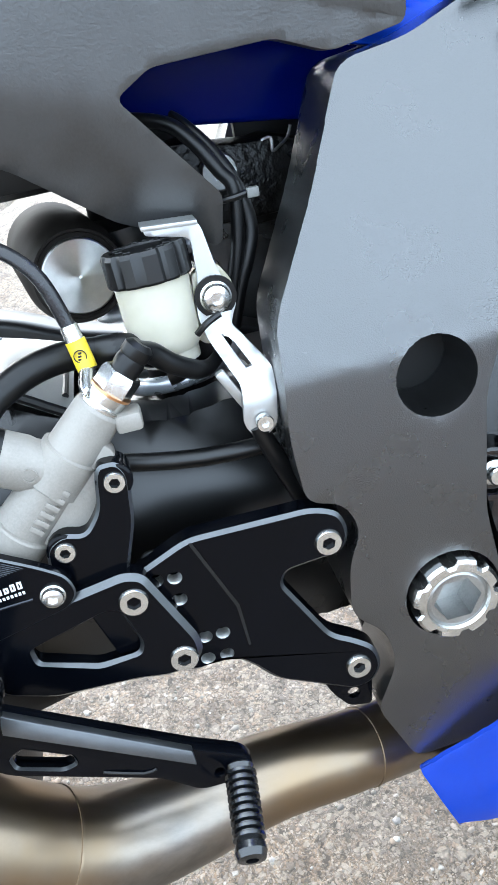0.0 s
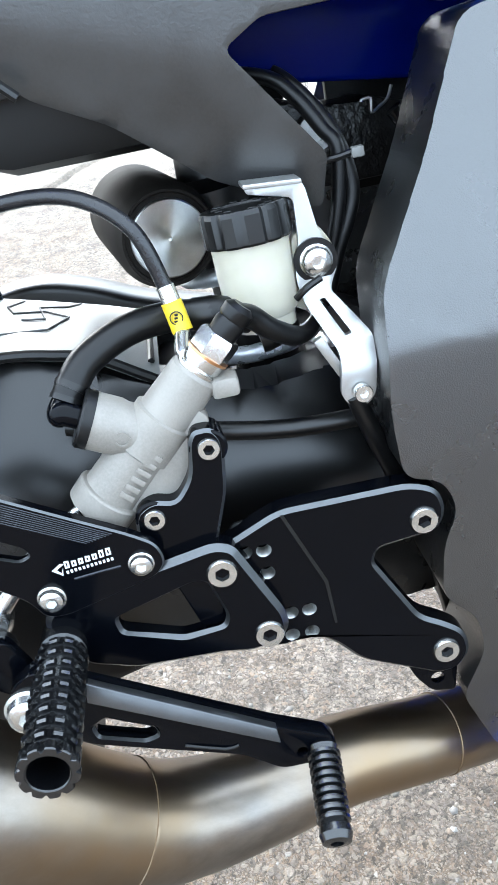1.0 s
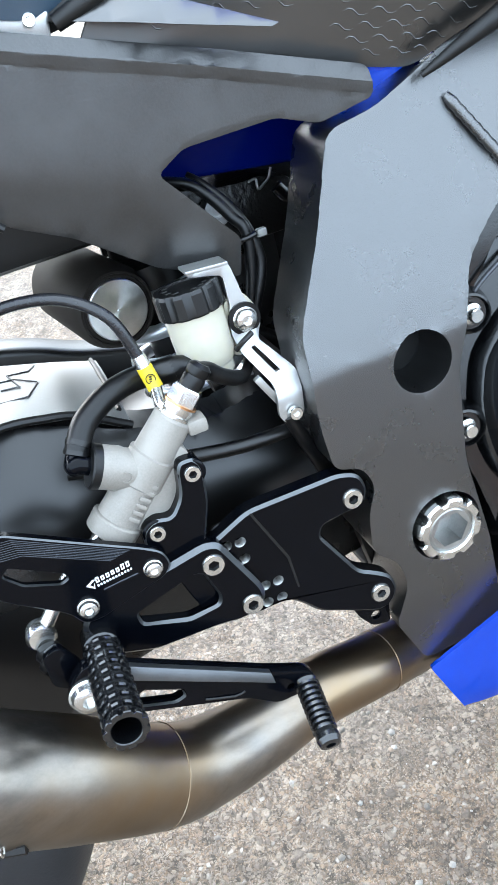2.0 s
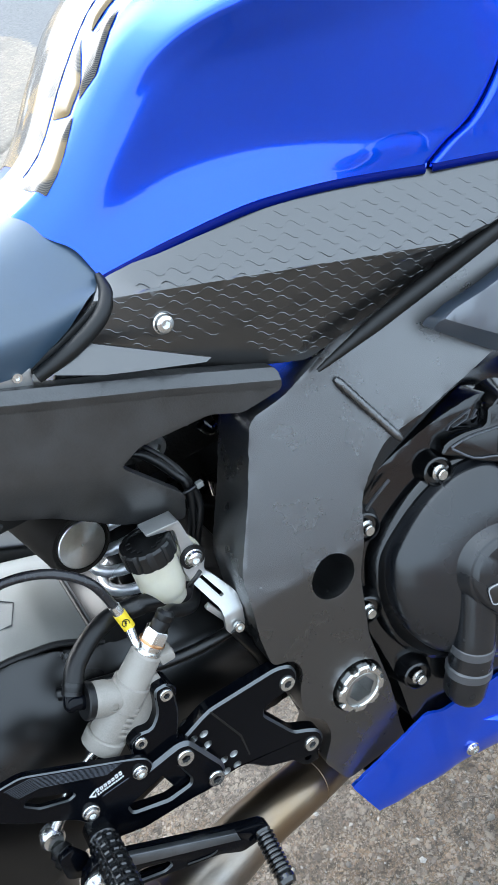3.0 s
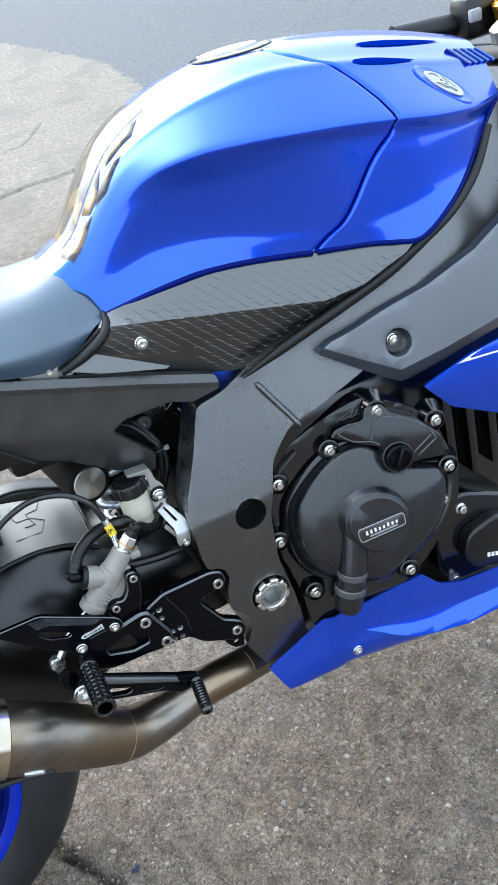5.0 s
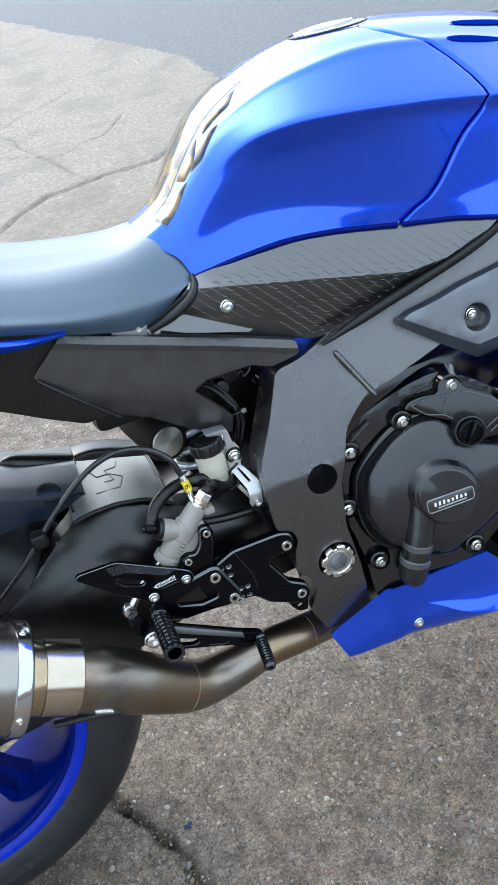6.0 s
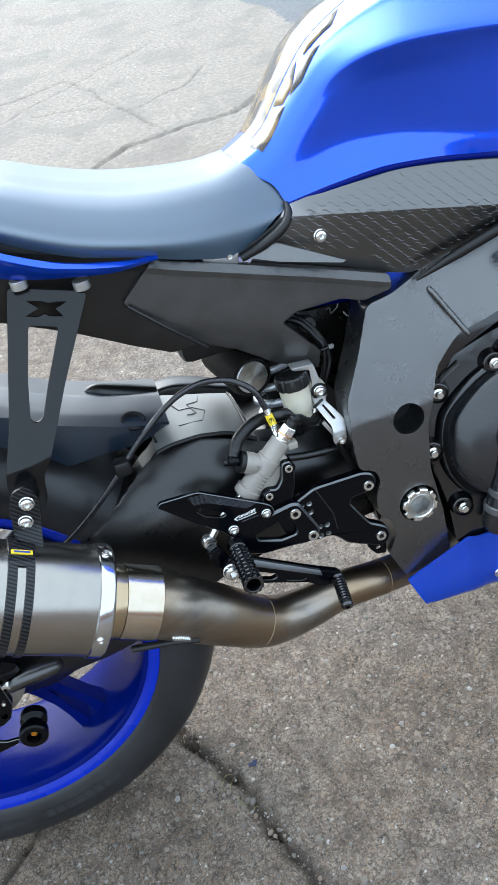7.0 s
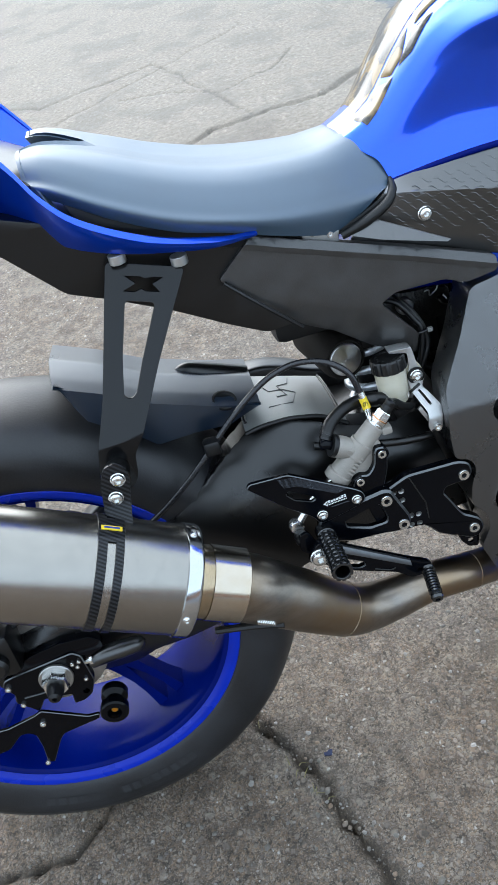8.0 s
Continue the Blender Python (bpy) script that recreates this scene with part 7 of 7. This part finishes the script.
for run in (((0.1231, 0.5655), (0.1381, 0.5690), (0.1605, 0.5687), (0.1798, 0.5690), (0.2074, 0.5535), (0.2190, 0.5390), (0.2215, 0.5300)), ((0.1231, 0.5645), (0.1366, 0.5520), (0.1530, 0.5475), (0.1620, 0.5410)), ((0.161, 0.5667), (0.155, 0.5485)), ((0.1988, 0.5170), (0.2200, 0.5300)), ((0.1935, 0.5211), (0.2180, 0.5364))):
    part("case_rib", tube([(x, case_y(x, z) + 0.0072, z) for x, z in run], 0.0010, 8, 3), PALE_EDGE, case)
for x, z in ((0.140, 0.5755), (0.1617, 0.5795)):
    part("case_pocket", sheet(rounded([(x - 0.012, z - 0.0065), (x + 0.0075, z - 0.0005), (x + 0.0118, z + 0.0062), (x - 0.0068, z - 0.0004)], 0.001), lambda x, z: case_y(x, z) + 0.020, 0.02, [rounded([(x - 0.0095, z - 0.0048), (x + 0.0068, z + 0.0002), (x + 0.0092, z + 0.0042), (x - 0.0060, z - 0.0008)], 0.0006)], 0, 0.0005), PALE_EDGE, case)
part("case_lip", tube([(0.036, -0.127, 0.508), (0.0440, -0.130, 0.524), (0.0560, -0.132, 0.540), (0.076, -0.135, 0.5545)], 0.0014, 8, 4), PALE_EDGE, case)
PUMP = [(0.215, 0.405), (0.235, 0.425), (0.262, 0.424), (0.30, 0.405), (0.335, 0.385), (0.350, 0.340), (0.345, 0.310), (0.30, 0.29), (0.24, 0.295), (0.215, 0.32)]
pump = part("pulse_cover", sheet(rounded(PUMP, 0.012), -0.168, 0.05, (), 0, 0.005, 3), ENGINE_BLACK, bike, "small black crank-end cover")
part("pulse_guard", sheet(rounded([(0.250, 0.375), (0.290, 0.385), (0.325, 0.365), (0.330, 0.330), (0.290, 0.305), (0.255, 0.320), (0.240, 0.345)], 0.01), -0.186, 0.02, (), 0, 0.005, 3), BLACK_PLASTIC, pump)
for k in range(7):
    s = k * 0.0058
    part("badge_bar", sheet([(0.272 + s, 0.330 - s * 0.35), (0.276 + s, 0.3286 - s * 0.35), (0.2765 + s, 0.3345 - s * 0.35), (0.2725 + s, 0.336 - s * 0.35)], -0.1868, 0.001, bevel=0), WHITE, pump)
for x, z in ((0.254, 0.405), (0.322, 0.366), (0.338, 0.312), (0.231, 0.308), (0.228, 0.412)):
    put("cover_bolt", HEXBOLT, pump, (x, -0.168, z), 0.95)
for x in (0.26, 0.29, 0.32, 0.35):
    part("cylinder_fin", box((x, -0.150, 0.43), (x + 0.012, -0.10, 0.56), 0.003), ENGINE_BLACK, engine)

# -- belly pan --
BELLY = [(-0.029, 0.302), (0.050, 0.350), (0.100, 0.3565), (0.172, 0.365), (0.1947, 0.337), (0.225, 0.322), (0.300, 0.308), (0.40, 0.31), (0.40, 0.25), (0.288, 0.248), (0.070, 0.270), (-0.012, 0.260)]


def belly_y(x, z):
    top = line([(-0.03, 0.305), (0.055, 0.342), (0.168, 0.374), (0.22, 0.33), (0.40, 0.31)], x)
    low = line([(-0.012, 0.258), (0.07, 0.268), (0.288, 0.246), (0.4, 0.25)], x)
    wide = line([(-0.03, -0.159), (0.0, -0.167), (0.046, -0.1765), (0.056, -0.1840), (0.10, -0.190), (0.17, -0.200), (0.30, -0.196), (0.40, -0.185)], x)
    k = (z - low) / max(0.01, top - low)
    step = min(1, max(0, (x - 0.045) / 0.05)) * 0.004
    f = min(1, max(0, (x - 0.046) / 0.012))
    return wide + (f - 1) * 0.003 * (1 - k) + f * 0.004 * (1 - k) + line([(0, 0.010), (0.10, 0.0), (0.40, -step), (0.48, 0.0), (1.0, 0.004)], k)


belly = part("belly_pan", sheet(rounded(BELLY, 0.003), belly_y, 0.003, (), 0.006, 0.001, 2, [[(0.046, 0.2), (0.046, 0.4)], [(0.058, 0.2), (0.058, 0.4)]], 2), BLUE, bike, "glossy blue belly pan", 22)
put("belly_screw", BUTTON, belly, (0.075, belly_y(0.075, 0.293) - 0.0005, 0.293), 0.85)
part("belly_ledge", sheet(rounded([(0.090, 0.3178), (0.1463, 0.3040), (0.2178, 0.2925), (0.30, 0.280), (0.30, 0.262), (0.2159, 0.2715), (0.1444, 0.2890)], 0.002), lambda x, z: belly_y(x, z) - 0.0010 - 0.7 * max(0, line([(0.09, 0.318), (0.1463, 0.304), (0.2178, 0.2925), (0.30, 0.280)], x) - z), 0.004, (), 0.012, 0.0006), BLUE, belly, "raised bright ledge", 40)
bm = sheet(rounded(BELLY, 0.003), belly_y, 0.003, (), 0.02, 0.001)
for vert in bm.verts:
    vert.co.y *= -1
part("belly_far_side", bm, BLUE, belly)
part("belly_floor", box((0.0, -0.15, 0.258), (0.39, 0.15, 0.264), 0.002), BLACK_PLASTIC, belly)

# -- side fairing --
INNER = [(0.120, 0.664), (0.121, 0.672), (0.132, 0.677), (0.185, 0.686), (0.247, 0.697), (0.31, 0.715), (0.37, 0.745), (0.44, 0.80), (0.47, 0.76), (0.42, 0.66), (0.376, 0.625), (0.278, 0.610), (0.216, 0.598), (0.206, 0.5985)]
INNER_FOLD = [(0.10, 0.690), (0.1316, 0.6675), (0.198, 0.6225), (0.262, 0.6302), (0.36, 0.645), (0.48, 0.70)]


def inner_y(x, z):
    y = line([(0.12, -0.162), (0.16, -0.174), (0.25, -0.184), (0.40, -0.19), (0.47, -0.18)], x)
    d = z - line(INNER_FOLD, x)
    return y + (0.22 * d if d > 0 else -0.75 * d)


INNER_GREY = surface("satin_blue_grey_fairing_plastic", (0.021, 0.031, 0.046), 0.38, 0.0, 0.2, 9, 1600, 0.06, 0.0002, ior=2.35)
inner = part("inner_fairing", sheet(rounded(INNER, 0.003), inner_y, 0.012, [ring_of(0.203, 0.651, 0.0150, 24)], 0.012, 0.0012, 2, [INNER_FOLD]), INNER_GREY, bike, "satin dark grey inner fairing panel", 30)
part("screw_well", lathe([(0.0160, -0.001), (0.0140, -0.006), (0.0110, -0.009), (0.0, -0.009)], (0.203, inner_y(0.203, 0.651) + 0.001, 0.651), (0, -1, 0.2), 28, caps=False), SATIN_BLACK, inner)
put("fairing_screw", BUTTON, inner, (0.200, inner_y(0.203, 0.651) + 0.0075, 0.654), 0.85)
OUTER = [(0.219, 0.595), (0.278, 0.612), (0.376, 0.627), (0.45, 0.68), (0.55, 0.70), (0.58, 0.52), (0.42, 0.47), (0.354, 0.488), (0.321, 0.517), (0.250, 0.557)]
outer = part("side_fairing", sheet(rounded(OUTER, 0.004), lambda x, z: line([(0.22, -0.184), (0.35, -0.20), (0.58, -0.19)], x) + 0.1 * abs(z - 0.59), 0.003, (), 0.02, 0.001), BLUE, bike, "glossy blue side fairing with a white stripe", 25)
part("white_stripe", sheet([(0.262, 0.6065), (0.280, 0.6115), (0.376, 0.6262), (0.45, 0.678), (0.45, 0.662), (0.378, 0.613), (0.310, 0.6035)], lambda x, z: line([(0.22, -0.184), (0.35, -0.20), (0.58, -0.19)], x) + 0.1 * abs(z - 0.59) - 0.0006, 0.001, bevel=0), WHITE, outer)

# -- controls at the steering head --
bm = tube([(0.46, 0.17, 0.888), (0.50, 0.165, 0.886), (0.55, 0.16, 0.883)], [0.0165, 0.016, 0.016], 20, 3)
bar = part("handlebar", bm, RUBBER, bike, "black rubber left handlebar grip")
part("switch_housing", box((0.545, 0.125, 0.862), (0.60, 0.165, 0.915), 0.01), BLACK_PLASTIC, bar)
part("switch_button", box((0.548, 0.118, 0.884), (0.566, 0.127, 0.900), 0.003), GREY_MARK, bar)
part("clip_on_tube", tube([(0.55, 0.16, 0.883), (0.62, 0.14, 0.875)], 0.011, 16, 1), BLACK_ANOD, bar)
yoke = part("top_yoke", sheet(rounded([(0.475, 0.850), (0.485, 0.872), (0.605, 0.848), (0.595, 0.824)], 0.01), -0.14, 0.28, (), 0, 0.008, 3), BLACK_ANOD, bike, "black top yoke")
part("steering_stem_nut", lathe([(0.027, -0.012), (0.027, 0.014), (0.021, 0.018), (0.014, 0.018), (0.012, 0.014), (0.0, 0.014)], (0.518, 0.0, 0.876), (-0.25, 0, 1), 8), SILVER, yoke, "silver steering stem nut")
for y in (-0.105, 0.105):
    part("fork_cap", lathe([(0.022, -0.03), (0.022, 0.010), (0.017, 0.014), (0.015, 0.008), (0.0, 0.008)], (0.600, y, 0.892), (-0.25, 0, 1), 28), GOLD, yoke, "gold fork cap")
part("head_fairing", sheet(rounded([(0.40, 0.80), (0.43, 0.87), (0.52, 0.86), (0.58, 0.80), (0.52, 0.72), (0.44, 0.70)], 0.01), -0.11, 0.02, (), 0, 0.004), BLACK_PLASTIC, bike, "dark panel beside the steering head")
part("warning_label", sheet([(0.445, 0.770), (0.458, 0.790), (0.452, 0.805), (0.440, 0.785)], -0.1145, 0.0008, bevel=0), WHITE, bpy.data.objects["head_fairing"], "small white label")


# ---- loose and half-set pebbles in the worn concrete ----
def pebble_stone():
    m, t, p = nodes_of("set_pebbles")
    g = t.nodes.new("ShaderNodeNewGeometry")
    r = t.nodes.new("ShaderNodeValToRGB")
    r.color_ramp.elements[0].color, r.color_ramp.elements[1].color = (0.10, 0.085, 0.07, 1), (0.42, 0.40, 0.37, 1)
    for at, c in ((0.3, (0.16, 0.145, 0.125, 1)), (0.55, (0.20, 0.165, 0.13, 1)), (0.7, (0.24, 0.15, 0.09, 1)), (0.8, (0.22, 0.21, 0.195, 1)), (0.93, (0.28, 0.265, 0.24, 1))):
        r.color_ramp.elements.new(at).color = c
    t.links.new(g.outputs["Random Per Island"], r.inputs["Fac"])
    n = noise_of(t, place_coords(t), 500.0, 3.0)
    t.links.new(mix(t, ramp(t, n, 0.35, 0.7, (0.45, 0.45, 0.45, 1), (0, 0, 0, 1)), r.outputs["Color"], (0.09, 0.08, 0.07)), p.inputs["Base Color"])
    p.inputs["Roughness"].default_value = 0.6
    t.links.new(bump_of(t, n, 0.3, 0.001), p.inputs["Normal"])
    return m


def pebbles():
    rng = random.Random(7)
    ball = bmesh.new()
    bmesh.ops.create_icosphere(ball, subdivisions=1, radius=1.0)
    ball.verts.index_update()
    base = [tuple(v.co) for v in ball.verts]
    tris = [[v.index for v in f.verts] for f in ball.faces]
    ball.free()
    verts, faces = [], []
    for k in range(5480):
        x, y = rng.uniform(-0.75, 0.65), rng.uniform(-0.45, 0.75)
        s = 0.0011 + 0.0042 * rng.random() ** 5
        if k >= 5200:
            # loose rubble in and beside the open joint
            y = rng.uniform(-0.45, 0.15)
            x = line([(-0.45, -0.17), (-0.258, -0.245), (-0.163, -0.292), (-0.077, -0.326), (0.010, -0.365), (0.155, -0.43)], y) + rng.gauss(0.006, 0.017)
            s = 0.0010 + 0.0032 * rng.random() ** 3
        a, b, turn = rng.uniform(0.7, 1.35), rng.uniform(0.4, 0.6), rng.uniform(0, 6.3)
        n0 = len(verts)
        for q in base:
            k = s * rng.uniform(0.82, 1.12)
            u, v = q[0] * k * a, q[1] * k
            verts.append((x + u * math.cos(turn) - v * math.sin(turn), y + u * math.sin(turn) + v * math.cos(turn), q[2] * k * b - 0.0010 - 0.22 * s))
        faces += [[n0 + i for i in f] for f in tris]
    me = bpy.data.meshes.new("pebbles")
    me.from_pydata(verts, [], faces)
    me.materials.append(pebble_stone())
    me.polygons.foreach_set("use_smooth", [True] * len(me.polygons))
    tagged(new("pebbles", me), "small brown and pale pebbles set in the worn concrete", "pebbles", kind="stuff")


pebbles()

# a few dry blades in the open joint
def grass_tuft():
    rng = random.Random(5)
    bm = bmesh.new()
    for k in range(9):
        f = rng.random()
        x, y = -0.372 + 0.070 * f + rng.uniform(-0.006, 0.006), 0.018 - 0.150 * f + rng.uniform(-0.006, 0.006)
        a, r = rng.uniform(0, 6.3), rng.uniform(0.006, 0.018)
        tube([(x, y, -0.004), (x + 0.3 * r * math.cos(a), y + 0.3 * r * math.sin(a), 0.35 * r), (x + r * math.cos(a), y + r * math.sin(a), 0.4 * r)], [0.0007, 0.0006, 0.0002], 4, 3, bm)
    ob = part("grass_tuft", bm, surface("dry_grass", (0.16, 0.14, 0.05), 0.7, 0.0, 0.4, 60, 400), None, "", 60)
    tagged(ob, "dry yellow-green grass blades in the concrete joint", "grass", kind="stuff")


grass_tuft()

# ---- houses behind the camera, seen in the paint ----
BRICK_WALL = surface("dark_brown_brickwork", (0.16, 0.095, 0.07), 0.85, 0.0, 0.35, 2.0, 30, 0.5, 0.01)
SLATE = surface("slate_roof", (0.07, 0.075, 0.085), 0.6, 0.0, 0.3, 2.0, 20, 0.4, 0.01)
PANE = surface("dark_window_glass", (0.03, 0.035, 0.04), 0.08, 0.0, 0.2, 2.0, 30)


def house(x, w, h, ridge):
    h_ob = new("terraced_house")
    h_ob.location = (x, -36.0, 0)
    tagged(h_ob, "brown brick terraced house with a slate roof and chimney", "house", "houses across the yard")
    part("wall", box((-w / 2, -7.0, 0), (w / 2, 0, h), 0.02), BRICK_WALL, h_ob)
    bm = bmesh.new()
    a = [bm.verts.new(p) for p in ((-w / 2, 0.3, h + 0.004), (w / 2, 0.3, h + 0.004), (w / 2, -3.5, ridge), (-w / 2, -3.5, ridge), (-w / 2, -7.3, h + 0.004), (w / 2, -7.3, h + 0.004))]
    for f in ((0, 1, 2, 3), (3, 2, 5, 4), (0, 3, 4), (1, 5, 2), (0, 4, 5, 1)):
        bm.faces.new([a[k] for k in f])
    part("roof", bm, SLATE, h_ob)
    part("chimney", box((w / 2 - 0.9, -3.9, ridge - 0.5), (w / 2 - 0.1, -3.1, ridge + 1.1), 0.02), BRICK_WALL, h_ob)
    for z in (0.9, 3.5):
        for wx in (-w / 4, w / 4):
            part("window", box((wx - 0.55, -0.05, z), (wx + 0.55, 0.02, z + 1.35), 0.01), PANE, h_ob)


for k, (w, h, r) in enumerate(((5.6, 5.4, 7.6), (5.2, 5.2, 7.2), (6.0, 5.6, 7.9), (5.4, 5.3, 7.4), (5.8, 5.2, 7.3), (5.6, 5.5, 7.7), (5.3, 5.2, 7.5), (5.7, 5.5, 7.4), (5.5, 5.3, 7.8), (5.9, 5.4, 7.3), (5.6, 5.5, 7.7))):
    house(-31.0 + 6.1 * k, w, h, r)


def paint_fleck():
    """A small torn fleck of blue paint or foil on the concrete."""
    ring = [(0.0105, 0.002), (0.004, 0.0055), (-0.001, 0.0040), (-0.0075, 0.0072), (-0.0100, 0.001), (-0.004, -0.0035), (0.001, -0.0075), (0.006, -0.003)]
    bm = bmesh.new()
    low = [bm.verts.new((x, y, 0.0)) for x, y in ring]
    top = [bm.verts.new((x * 0.9, y * 0.9, 0.0018 + 0.0008 * (k % 2))) for k, (x, y) in enumerate(ring)]
    for k in range(len(ring)):
        j = (k + 1) % len(ring)
        bm.faces.new((low[k], low[j], top[j], top[k]))
    bm.faces.new(top)
    bm.faces.new(low[::-1])
    ob = part("paint_fleck", bm, surface("faded_dark_blue_fleck", (0.004, 0.012, 0.05), 0.5, 0.0, 0.4, 200, 1500), None, "", 30)
    ob.matrix_world = pose(-0.279, -0.068, -0.0012, 0, 0, 25) @ Matrix.Scale(0.75, 4)
    tagged(ob, "small torn blue fleck lying on the concrete", "debris")


paint_fleck()
